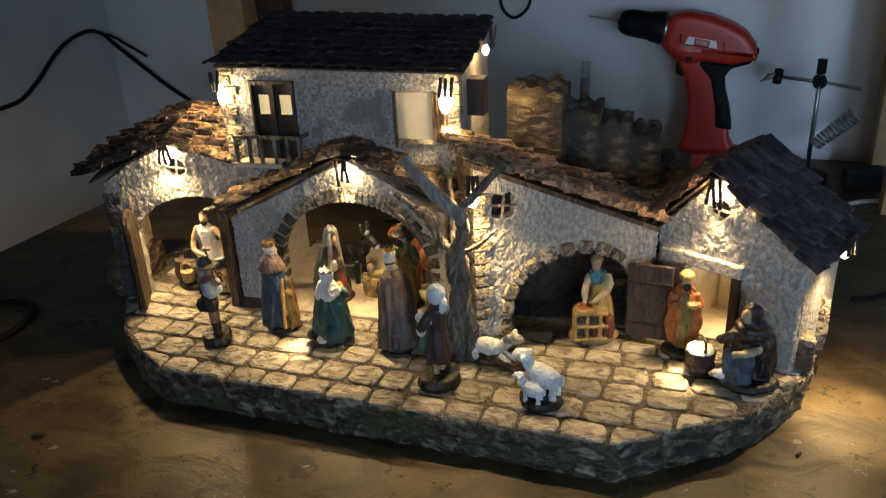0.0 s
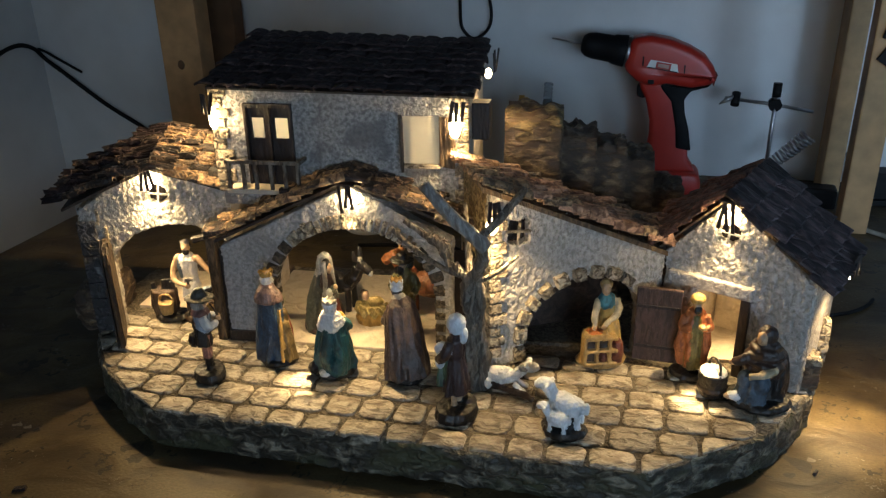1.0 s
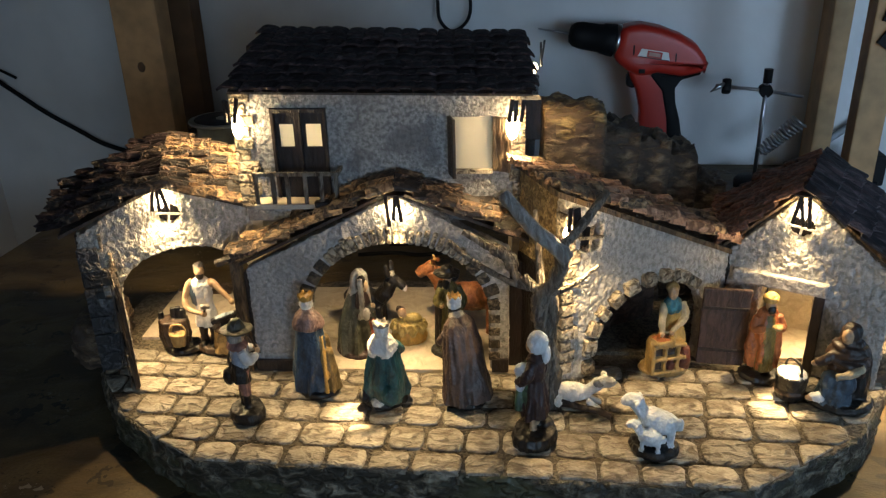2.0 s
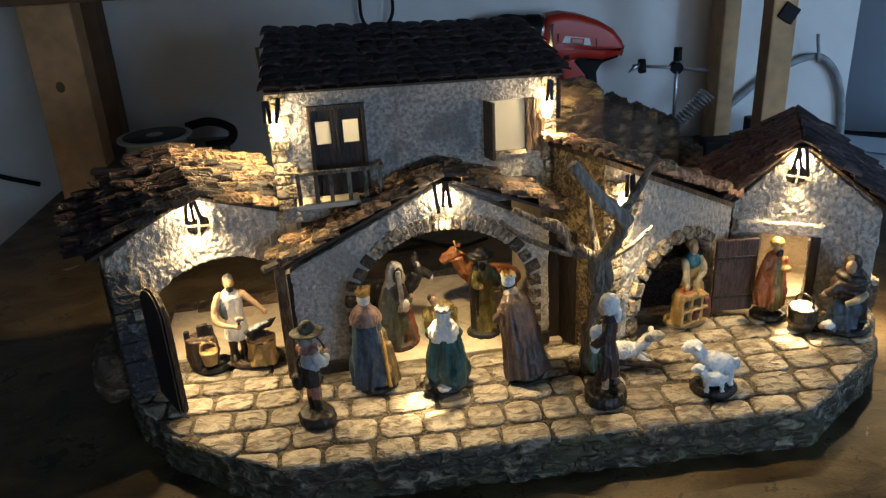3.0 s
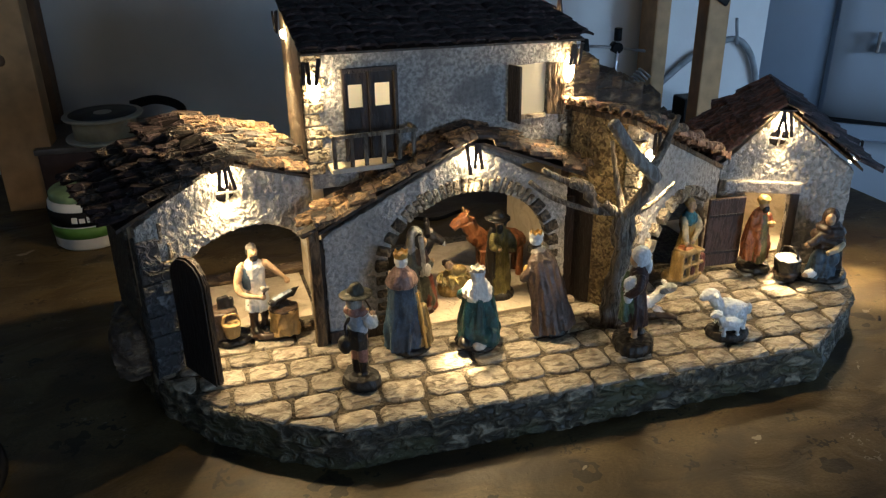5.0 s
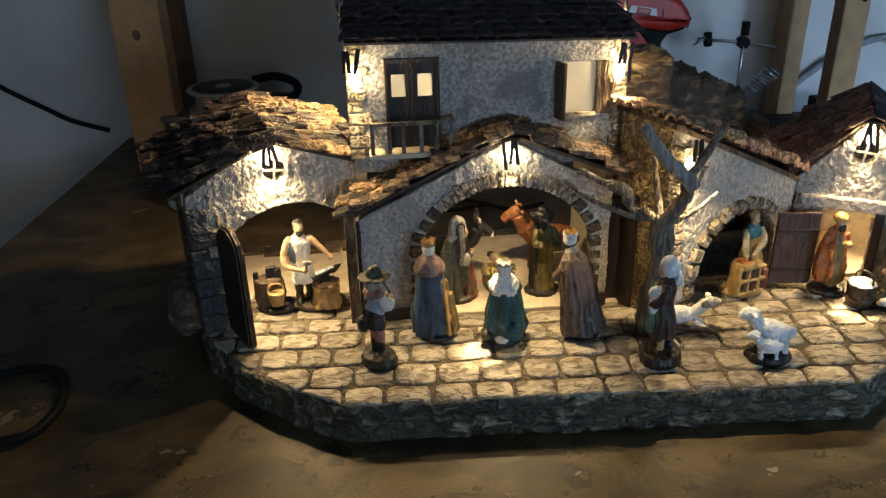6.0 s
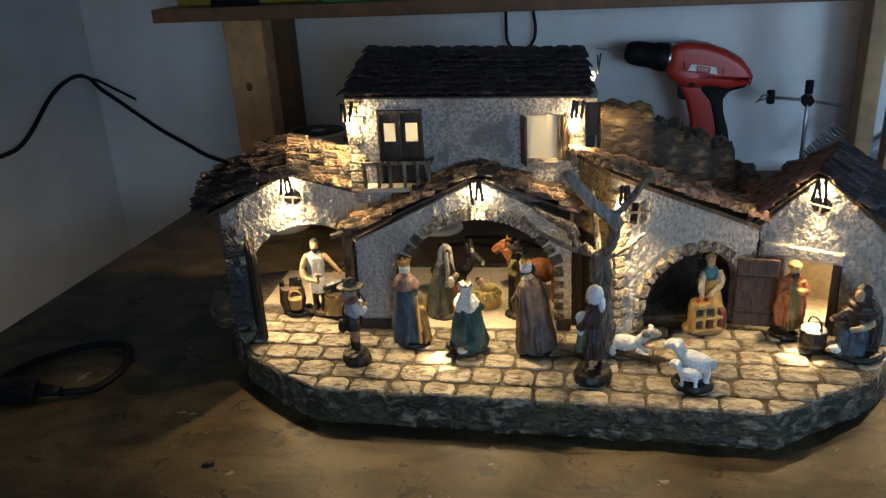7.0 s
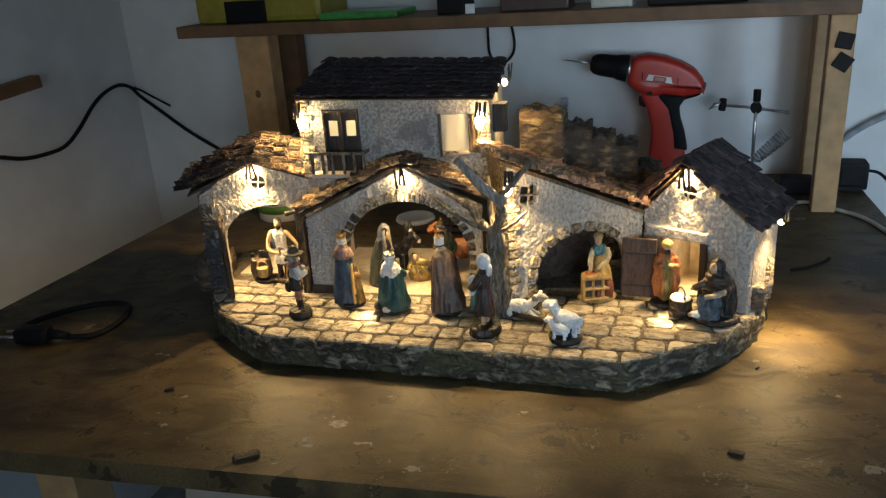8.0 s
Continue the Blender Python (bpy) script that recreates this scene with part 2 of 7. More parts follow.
def specks(m, scale, size, colour, strength=0.85, rare=0.8):
    """Scatters small flecks of another paint over a material."""
    n, l = m.node_tree.nodes, m.node_tree.links
    b = n["Principled BSDF"]
    old = b.inputs["Base Color"].links[0].from_socket
    co = n.new("ShaderNodeTexCoord")
    wob = n.new("ShaderNodeTexNoise")
    wob.inputs["Scale"].default_value = scale * 3
    add = n.new("ShaderNodeMixRGB")
    add.inputs[0].default_value = 0.06
    l.new(co.outputs["Object"], wob.inputs["Vector"])
    l.new(co.outputs["Object"], add.inputs[1])
    l.new(wob.outputs["Color"], add.inputs[2])
    v = n.new("ShaderNodeTexVoronoi")
    v.voronoi_dimensions = "2D"
    v.inputs["Scale"].default_value = scale
    l.new(add.outputs[0], v.inputs["Vector"])
    lim = n.new("ShaderNodeSeparateColor")
    l.new(v.outputs["Color"], lim.inputs[0])
    # only some cells carry a fleck, of differing size
    sz = n.new("ShaderNodeMapRange")
    for k, x in (("From Min", rare), ("From Max", 1.0), ("To Min", 0.0), ("To Max", size)):
        sz.inputs[k].default_value = x
    l.new(lim.outputs[0], sz.inputs["Value"])
    less = n.new("ShaderNodeMath")
    less.operation = "LESS_THAN"
    l.new(v.outputs["Distance"], less.inputs[0])
    l.new(sz.outputs["Result"], less.inputs[1])
    k = n.new("ShaderNodeMath")
    k.operation = "MULTIPLY"
    k.inputs[1].default_value = strength
    l.new(less.outputs[0], k.inputs[0])
    mix = n.new("ShaderNodeMix")
    mix.data_type = "RGBA"
    l.new(k.outputs[0], mix.inputs[0])
    l.new(old, mix.inputs[6])
    mix.inputs[7].default_value = (*colour, 1)
    l.new(mix.outputs[2], b.inputs["Base Color"])


specks(WALL_PAINT, 3.1, 0.10, (0.46, 0.46, 0.45), 0.45, 0.6)
specks(WALL_PAINT, 9.0, 0.07, (0.30, 0.30, 0.30), 0.6, 0.82)
specks(TABLE_TOP, 16, 0.22, (0.014, 0.010, 0.006), 0.75, 0.6)
specks(TABLE_TOP, 37, 0.20, (0.012, 0.008, 0.005), 0.75, 0.68)
specks(TABLE_TOP, 75, 0.20, (0.018, 0.013, 0.009), 0.6, 0.8)
specks(TABLE_TOP, 26, 0.15, (0.010, 0.007, 0.005), 0.85, 0.66)
specks(TABLE_TOP, 13, 0.085, (0.30, 0.265, 0.21), 0.75, 0.70)
specks(TABLE_TOP, 47, 0.15, (0.26, 0.23, 0.18), 0.6, 0.87)


from mathutils.bvhtree import BVHTree


# ---- builders ----
def part(name, bm, material, parent=None, label="", smooth=False):
    me = bpy.data.meshes.new(name)
    bm.normal_update()
    bm.to_mesh(me)
    bm.free()
    for mm in (material if isinstance(material, (list, tuple)) else [material]):
        me.materials.append(mm)
    if smooth:
        me.polygons.foreach_set("use_smooth", [True] * len(me.polygons))
    ob = new(name, me)
    if parent is not None:
        ob.parent = parent
    if label:
        ob["label"] = label
    return ob


def thing(name, loc, rz, label, category, group="", kind=""):
    ob = new(name)
    ob.empty_display_size = 0.01
    ob.matrix_world = pose(*loc, 0, 0, rz)
    return tagged(ob, label, category, group, kind)


def add_box(bm, x0, x1, y0, y1, z0, z1, bevel=0.0, m=None, mi=0):
    g = bmesh.ops.create_cube(bm, size=1.0)
    vs = g["verts"]
    for v in vs:
        v.co = Vector(((x0 + x1) / 2 + v.co.x * (x1 - x0), (y0 + y1) / 2 + v.co.y * (y1 - y0), (z0 + z1) / 2 + v.co.z * (z1 - z0)))
    faces = list({f for v in vs for f in v.link_faces})
    if bevel:
        r = bmesh.ops.bevel(bm, geom=list({e for v in vs for e in v.link_edges}), offset=bevel, segments=2, affect="EDGES", profile=0.6)
        vs = list({v for f in r["faces"] for v in f.verts})
        faces = list({f for v in vs for f in v.link_faces})
        vs = list({v for f in faces for v in f.verts})
    for f in faces:
        f.material_index = mi
    if m is not None:
        for v in vs:
            v.co = m @ v.co
    return vs


def box(x0, x1, y0, y1, z0, z1, bevel=0.0, m=None):
    bm = bmesh.new()
    add_box(bm, x0, x1, y0, y1, z0, z1, bevel, m)
    return bm


def add_ball(bm, c, r, seg=12, mi=0, m=None):
    g = bmesh.ops.create_uvsphere(bm, u_segments=seg, v_segments=max(6, seg * 2 // 3), radius=1.0)
    rr = r if isinstance(r, (tuple, list)) else (r, r, r)
    for v in g["verts"]:
        p = Vector((v.co.x * rr[0], v.co.y * rr[1], v.co.z * rr[2]))
        v.co = (m @ p if m is not None else p) + Vector(c)
    for f in {f for v in g["verts"] for f in v.link_faces}:
        f.material_index, f.smooth = mi, True
    return g["verts"]


def add_tube(bm, pts, radii, seg=8, mi=0, cap=True, rough=0.0):
    pts = [Vector(p) for p in pts]
    if not isinstance(radii, (list, tuple)):
        radii = [radii] * len(pts)
    rings = []
    side = None
    for i, p in enumerate(pts):
        d = (pts[min(i + 1, len(pts) - 1)] - pts[max(i - 1, 0)]).normalized()
        if side is None:
            side = d.orthogonal().normalized()
        side = (side - d * side.dot(d)).normalized()
        up = d.cross(side)
        ring = []
        for k in range(seg):
            a = 2 * math.pi * k / seg
            w = radii[i] * (1 + (rough * noise.noise(p * 130 + Vector((k * 1.7, 0, 0))) if rough else 0))
            ring.append(bm.verts.new(p + side * math.cos(a) * w + up * math.sin(a) * w))
        rings.append(ring)
    for a, b in zip(rings, rings[1:]):
        for k in range(seg):
            f = bm.faces.new((a[k], a[(k + 1) % seg], b[(k + 1) % seg], b[k]))
            f.material_index, f.smooth = mi, True
    if cap:
        for ring, flip in ((rings[0], True), (rings[-1], False)):
            f = bm.faces.new(ring[::-1] if flip else ring)
            f.material_index = mi
    return bm


def curve_pts(ctrl, n=6):
    """A smooth line through control points."""
    c = [Vector(p) for p in ctrl]
    c = [c[0] * 2 - c[1], *c, c[-1] * 2 - c[-2]]
    out = []
    for i in range(1, len(c) - 2):
        for k in range(n):
            t = k / n
            p0, p1, p2, p3 = c[i - 1:i + 3]
            out.append(0.5 * (2 * p1 + (p2 - p0) * t + (2 * p0 - 5 * p1 + 4 * p2 - p3) * t * t + (3 * p1 - p0 - 3 * p2 + p3) * t ** 3))
    return out + [c[-2]]


def add_lathe(bm, prof, seg=16, c=(0, 0, 0), mi=0, sx=1.0, sy=1.0, m=None, wave=0.0, waves=7):
    """Turned shape from (radius, z) pairs."""
    rings = []
    for r, z in prof:
        ring = []
        for k in range(seg):
            a = 2 * math.pi * k / seg
            w = r * (1 + wave * math.sin(waves * a))
            p = Vector((w * sx * math.cos(a), w * sy * math.sin(a), z))
            ring.append(bm.verts.new((m @ p if m is not None else p) + Vector(c)))
        rings.append(ring)
    for a, b in zip(rings, rings[1:]):
        for k in range(seg):
            f = bm.faces.new((a[k], a[(k + 1) % seg], b[(k + 1) % seg], b[k]))
            f.material_index, f.smooth = mi, True
    for ring, flip in ((rings[0], True), (rings[-1], False)):
        f = bm.faces.new(ring[::-1] if flip else ring)
        f.material_index = mi
    return bm


def slab(outline, holes, y0, y1, wobble=0.0):
    """A wall from an outline in x and z with holes, from depth y0 to y1."""
    from mathutils.geometry import tessellate_polygon
    loops = [outline, *holes]
    flat = [p for lp in loops for p in lp]
    tris = tessellate_polygon([[Vector((x, z, 0)) for x, z in lp] for lp in loops])
    bm = bmesh.new()
    rows = []
    for y in (y0, y1):
        rows.append([bm.verts.new((x, y, z)) for x, z in flat])
    for t in tris:
        for row in rows:
            try:
                bm.faces.new([row[i] for i in t])
            except ValueError:
                pass
    s = 0
    for lp in loops:
        k = len(lp)
        for i in range(k):
            a, b = s + i, s + (i + 1) % k
            bm.faces.new((rows[0][a], rows[0][b], rows[1][b], rows[1][a]))
        s += k
    bmesh.ops.recalc_face_normals(bm, faces=bm.faces)
    return bm


LUMPS = bpy.data.textures.new("plaster_lumps", "CLOUDS")
LUMPS.noise_scale, LUMPS.noise_depth = 0.016, 2
STRINGS = bpy.data.textures.new("plaster_strings", "STUCCI")
STRINGS.noise_scale, STRINGS.turbulence, STRINGS.stucci_type = 0.0052, 12.0, "WALL_IN"


def plastered(ob, voxel=0.0014, lumps=0.0034, strings=0.0030, soft=3):
    """Hand-moulded plaster: rounded edges, lumps and stringy relief on a wall."""
    m = ob.modifiers.new("mould", "REMESH")
    m.mode, m.voxel_size, m.use_smooth_shade = "VOXEL", voxel, True
    m = ob.modifiers.new("soften", "SMOOTH")
    m.factor, m.iterations = 0.5, soft
    for name, tex, k in (("lumps", LUMPS, lumps), ("strings", STRINGS, strings)):
        if k:
            m = ob.modifiers.new(name, "DISPLACE")
            m.texture, m.texture_coords, m.strength, m.mid_level = tex, "LOCAL", k, 0.5
    return ob


def arch(x0, x1, spring, top, n=14):
    """Points of an arch from the right spring to the left spring."""
    cx, rx, rz = (x0 + x1) / 2, (x1 - x0) / 2, top - spring
    return [(cx + rx * math.cos(math.pi * k / n), spring + rz * math.sin(math.pi * k / n)) for k in range(n + 1)]


def circle(cx, cz, r, n=14):
    return [(cx + r * math.cos(2 * math.pi * k / n), cz + r * math.sin(2 * math.pi * k / n)) for k in range(n)]


def tile_mesh(name, w, l, h, seed, wild=1.0):
    """One curved clay tile: x across, y down the slope, hollow below."""
    r = random.Random(seed)
    bm = bmesh.new()
    n, th = 7, 0.0016
    rows = []
    for yy, k in ((0.0, 0.86), (l * 0.55, 0.95), (l, 1.0)):
        top, bot = [], []
        for i in range(n):
            a = math.pi * i / (n - 1)
            j = (r.random() - 0.5) * 0.0022 * wild
            top.append(bm.verts.new((-math.cos(a) * w / 2 * k, yy + (r.random() - 0.5) * 0.0046 * wild * (yy == l), math.sin(a) * h * k + j + th)))
            bot.append(bm.verts.new((-math.cos(a) * w / 2 * k * 0.9, yy, math.sin(a) * h * k * 0.8 + j * 0.5)))
        rows.append((top, bot))
    for (t0, b0), (t1, b1) in zip(rows, rows[1:]):
        for i in range(n - 1):
            bm.faces.new((t0[i], t0[i + 1], t1[i + 1], t1[i]))
            bm.faces.new((b0[i], b1[i], b1[i + 1], b0[i + 1]))
        for i in (0, n - 1):
            bm.faces.new((t0[i], t1[i], b1[i], b0[i]))
    for t, b in (rows[0], rows[-1]):
        for i in range(n - 1):
            bm.faces.new((t[i], b[i], b[i + 1], t[i + 1]))
    bmesh.ops.recalc_face_normals(bm, faces=bm.faces)
    me = bpy.data.meshes.new(name)
    bm.to_mesh(me)
    bm.free()
    return me


def lay_tiles(roof, a, b, c, d, w, l, mats, lift=0.0015, seed=1, h=0.004, lift_deg=7.0, wild=1.0, wide=1.08):
    """Tiles over a roof plane: a, b along the top edge, d, c along the eave (a above d)."""
    r = random.Random(seed)
    a, b, c, d = (Vector(p) for p in (a, b, c, d))
    rows = max(2, round(((d - a).length + (c - b).length) / 2 / l))
    kinds = []
    for mt in mats:
        for k in range(3):
            me = tile_mesh("tile", w * wide, l * 1.4, h, seed * 10 + k, wild)
            me.materials.append(mt)
            kinds.append(me)
    for i in range(rows - 1, -1, -1):
        v0 = i / rows
        p, q = a.lerp(d, v0), b.lerp(c, v0)
        n = max(2, round((q - p).length / w))
        ex = (q - p).normalized()
        for k in range(n):
            u = (k + 0.5 + (0.25 if i % 2 else -0.1) * min(1.0, wild) + (r.random() - 0.5) * 0.22 * wild) / n
            if u > 1.0 or u < 0:
                continue
            top = a.lerp(b, u)
            low = d.lerp(c, u)
            ey = (low - top).normalized()
            ez = ex.cross(ey)
            if ez.z < 0:
                ez = -ez
            exx = ey.cross(ez)
            pos = top.lerp(low, v0) + ez * (lift + r.random() * 0.0012)
            m = Matrix((exx, ey, ez)).transposed().to_4x4()
            m.translation = pos
            ob = new("tile", r.choice(kinds))
            ob.parent = roof
            ob.matrix_local = m @ pose(0, 0, 0, lift_deg + wild * r.uniform(-5, 11), wild * r.uniform(-13, 13), wild * r.uniform(-13, 13))


def roof_slab(a, b, c, d, th):
    """A thin board under tiles; a, b on the ridge, c, d on the eave."""
    bm = bmesh.new()
    top = [bm.verts.new(p) for p in (a, b, c, d)]
    low = [bm.verts.new(Vector(p) - Vector((0, 0, th))) for p in (a, b, c, d)]
    bm.faces.new(top)
    bm.faces.new(low[::-1])
    for i in range(4):
        j = (i + 1) % 4
        bm.faces.new((top[j], top[i], low[i], low[j]))
    bmesh.ops.recalc_face_normals(bm, faces=bm.faces)
    return bm


# ---- room ----
ROOM = pose(-0.28, 1.495, 0, 0, 0, -4.0)
FLOOR_Z = -0.86


def setting(name, bm, material, label, m=ROOM):
    ob = part(name, bm, material)
    ob.matrix_world = m
    return tagged(ob, label, name.split("_")[0], kind="structure")


setting("wall_north", box(-1.2, 0.912, 0.0, 0.12, FLOOR_Z, 1.7), WALL_PAINT, "whitewashed garage wall behind the workbench, slightly stained")
setting("wall_west", box(-1.09, -0.97, -4.6, 0.0, FLOOR_Z, 1.7), WALL_PAINT, "whitewashed side wall with small scuffs")
# the other walls, door, lintel and ceiling are unseen, added round the lamps
setting("wall_south", box(1.75, 3.5, -4.72, -4.6, FLOOR_Z, 1.7), WALL_PAINT, "unseen plain white wall added behind the camera")
east = bmesh.new()
for y0, y1, z0, z1 in ((-4.6, -0.80, FLOOR_Z, 1.7), (0.26, 3.2, FLOOR_Z, 1.7), (-0.80, 0.26, FLOOR_Z, 0.02), (-0.80, 0.26, 0.92, 1.7)):
    add_box(east, 3.4, 3.52, y0, y1, z0, z1)
setting("wall_east", east, WALL_PAINT, "unseen white garage wall with an opening added for a lamp")
setting("wall_far", box(0.98, 3.52, 3.2, 3.32, FLOOR_Z, 1.7), WALL_PAINT, "unseen plain white wall added behind the parked car")
setting("door_1", box(-0.98, 3.4, -2.99, -2.95, FLOOR_Z, 0.10, 0.004), WALL_PAINT, "unseen white garage door added below the daylight lamps")
setting("trim", box(-0.98, 3.4, -2.99, -2.95, 0.84, 1.7), WALL_PAINT, "unseen white lintel added over the daylight lamps")
setting("floor", box(-1.2, 6.0, -6.0, 3.3, FLOOR_Z - 0.1, FLOOR_Z), CONCRETE, "grey concrete garage floor")
setting("ceiling", box(-1.2, 3.52, -4.7, 3.3, 1.7, 1.8), WALL_PAINT, "unseen plain white ceiling added over the garage")

# ---- workbench ----
bench = thing("workbench", (-0.25, 0.9, FLOOR_Z), 0, "brown chipboard workbench, stained and flecked with paint", "workbench")


def bench_top():
    pts = [(-0.752, -0.557), (0.645, -0.572), (0.678, 0.55), (-0.637, 0.60)]
    bm = slab([(x, y) for x, y in pts], [], 0, 1)
    for v in bm.verts:
        x, y, z = v.co
        v.co = (x, z, -FLOOR_Z - 0.026 * y)
    bmesh.ops.recalc_face_normals(bm, faces=bm.faces)
    return bm


part("tabletop", bench_top(), TABLE_TOP, bench, "stained brown board with paint flecks")
for x, y in ((-0.378, -0.528), (0.54, -0.54), (0.54, 0.46), (-0.54, 0.5)):
    part("leg", box(x - 0.024, x + 0.024, y - 0.028, y + 0.028, 0, 0.832, 0.003), PINE, bench)
part("crossbeam", box(-0.354, 0.515, -0.54, -0.51, 0.25, 0.32, 0.003), PINE, bench)


def blot(x, y, rx, ry, seed):
    """A dried splash of pale paint with a ragged rim and a few drops beside it."""
    bm = bmesh.new()
    r = random.Random(seed)
    for cx, cy, k in [(0, 0, 1.0)] + [(r.uniform(-1.5, 1.5) * rx, r.uniform(-1.4, 1.4) * ry, r.uniform(0.12, 0.3)) for _ in range(4)]:
        n = 18
        rims = []
        for s, z in ((1.0, 0.0), (0.85, 0.0005)):
            rim = []
            for j in range(n):
                a = 2 * math.pi * j / n
                w = s * k * (0.75 + 0.6 * noise.noise(Vector((math.cos(a) * 1.7, math.sin(a) * 1.7, seed + k * 9))))
                rim.append(bm.verts.new((x + cx + rx * w * math.cos(a), y + cy + ry * w * math.sin(a), -FLOOR_Z + z)))
            rims.append(rim)
        for j in range(n):
            bm.faces.new((rims[0][j], rims[0][(j + 1) % n], rims[1][(j + 1) % n], rims[1][j]))
        bm.faces.new(rims[1])
    return bm


BLOT = mat("dried_pale_paint", (0.34, 0.30, 0.24), 0.7, vary=0.4, scale=160)
for k, (x, y, rx, ry) in enumerate(((-0.079, -0.467, 0.013, 0.009), (-0.105, -0.500, 0.006, 0.006), (-0.097, -0.511, 0.010, 0.004), (0.021, -0.535, 0.010, 0.005), (-0.275, -0.492, 0.005, 0.004))):
    part("paint_blot", blot(x, y, rx, ry, k + 3), BLOT, bench, "dried splash of pale paint")

# ---- shelf unit ----
shelf = thing("wall_shelf", (-0.79, 1.295, 0.0), -5.15, "pine shelf on timber posts above the workbench", "shelf")
part("shelf_board", box(-0.165, 1.142, -0.006, 0.2, 0.342, 0.366, 0.002), BROWN_BOARD, shelf, "reddish brown shelf board")
part("post", box(-0.030, 0.046, 0.0, 0.045, 0, 0.3418, 0.003), PINE, shelf, "pale pine post with a dark knot")
knot = bmesh.new()
add_lathe(knot, [(0.0085, 0.0), (0.0080, 0.0008), (0.0045, 0.0010), (0.001, 0.0006)], 18, sx=0.8, sy=1.0, m=pose(0.006, 0.0004, 0.223, 90, 0, 0))
part("knot", knot, BROWN_BOARD, shelf, "dark knot in the pine")
# brown in place of pine gives the rear post its shade
part("post", box(-0.052, 0.030, 0.155, 0.195, 0, 0.3418, 0.003), BROWN_BOARD, shelf, "rear post against the wall, coloured dark brown for its shade")
part("post", box(1.098, 1.138, -0.004, 0.032, 0, 0.3418, 0.003), PINE, shelf)
part("post", box(1.100, 1.131, 0.178, 0.240, 0, 0.3418, 0.003), PINE, shelf)

# ---- diorama base ----
DARK_STONE = worn("dark_painted_stone", (0.03, 0.024, 0.018), (0.20, 0.16, 0.11), 170, lo=0.40, hi=0.66, dist=0.0022, rough=0.6, random_v=0.3)
GROUND = 0.038
OUTLINE = [(-0.640, 0.800), (-0.607, 0.683), (-0.568, 0.630), (-0.512, 0.582), (-0.470, 0.557), (-0.250, 0.545), (-0.022, 0.531), (0.090, 0.607),
           (0.135, 0.672), (0.158, 0.745), (0.165, 0.800), (0.150, 0.920), (0.060, 0.950), (-0.180, 0.905), (-0.560, 0.890), (-0.632, 0.860)]


def inside(p, poly):
    hit, j = False, len(poly) - 1
    for i in range(len(poly)):
        (xi, yi), (xj, yj) = poly[i], poly[j]
        if (yi > p[1]) != (yj > p[1]) and p[0] < (xj - xi) * (p[1] - yi) / (yj - yi) + xi:
            hit = not hit
        j = i
    return hit


def build_base():
    th = thing("diorama_base", (-0.25, 0.70, 0.0), 0, "dark mossy plinth of a miniature village, paved with cream stones", "model base")
    loc = [(x + 0.25, y - 0.70) for x, y in OUTLINE]
    # finely stepped outline for an uneven rim
    fine = []
    for i, p in enumerate(loc):
        q = loc[(i + 1) % len(loc)]
        n = max(2, int(math.dist(p, q) / 0.0035))
        fine += [(p[0] + (q[0] - p[0]) * k / n, p[1] + (q[1] - p[1]) * k / n) for k in range(n)]
    bm = bmesh.new()
    rings = []
    for lv in range(13):
        z = (GROUND - 0.0024) * lv / 12
        ring = []
        for x, y in fine:
            v = Vector((x, y, z * 3))
            crag = Vector((x, y, z * 1.6))
            d = noise.noise(crag * 130) * 0.0028 + noise.noise(crag * 48) * 0.0034 + noise.noise(crag * 300) * 0.0012 + noise.noise(v * 18) * 0.002 + (-0.0012 * max(0, lv - 10))
            r = Vector((x, y)).normalized()
            ring.append(bm.verts.new((x + r.x * d, y + r.y * d, z + (noise.noise(v * 70) * 0.0012 if 0 < lv else 0))))
        rings.append(ring)
    n = len(fine)
    for a, b in zip(rings, rings[1:]):
        for k in range(n):
            bm.faces.new((a[k], a[(k + 1) % n], b[(k + 1) % n], b[k]))
    bm.faces.new(rings[0][::-1])
    f = bm.faces.new(rings[-1])
    f.material_index = 1
    bmesh.ops.triangulate(bm, faces=[f for f in bm.faces if len(f.verts) > 4])
    bmesh.ops.recalc_face_normals(bm, faces=bm.faces)
    body = part("plinth", bm, [BASE_SIDE, MORTAR], th, "dark green-brown plinth with a rough side", True)
    return th, body


base, plinth = build_base()


def clip(poly, region):
    """Cuts a convex stone to a convex region given counter-clockwise."""
    for i in range(len(region)):
        (ax, ay), (bx, by) = region[i], region[(i + 1) % len(region)]
        out = []
        for j in range(len(poly)):
            p, q = poly[j], poly[(j + 1) % len(poly)]
            sp = (bx - ax) * (p[1] - ay) - (by - ay) * (p[0] - ax)
            sq = (bx - ax) * (q[1] - ay) - (by - ay) * (q[0] - ax)
            if sp >= 0:
                out.append(p)
            if (sp >= 0) != (sq >= 0):
                t = sp / (sp - sq)
                out.append((p[0] + (q[0] - p[0]) * t, p[1] + (q[1] - p[1]) * t))
        poly = out
        if len(poly) < 3:
            return []
    return poly


def area(poly):
    return abs(sum(a[0] * b[1] - b[0] * a[1] for a, b in zip(poly, poly[1:] + poly[:1]))) / 2


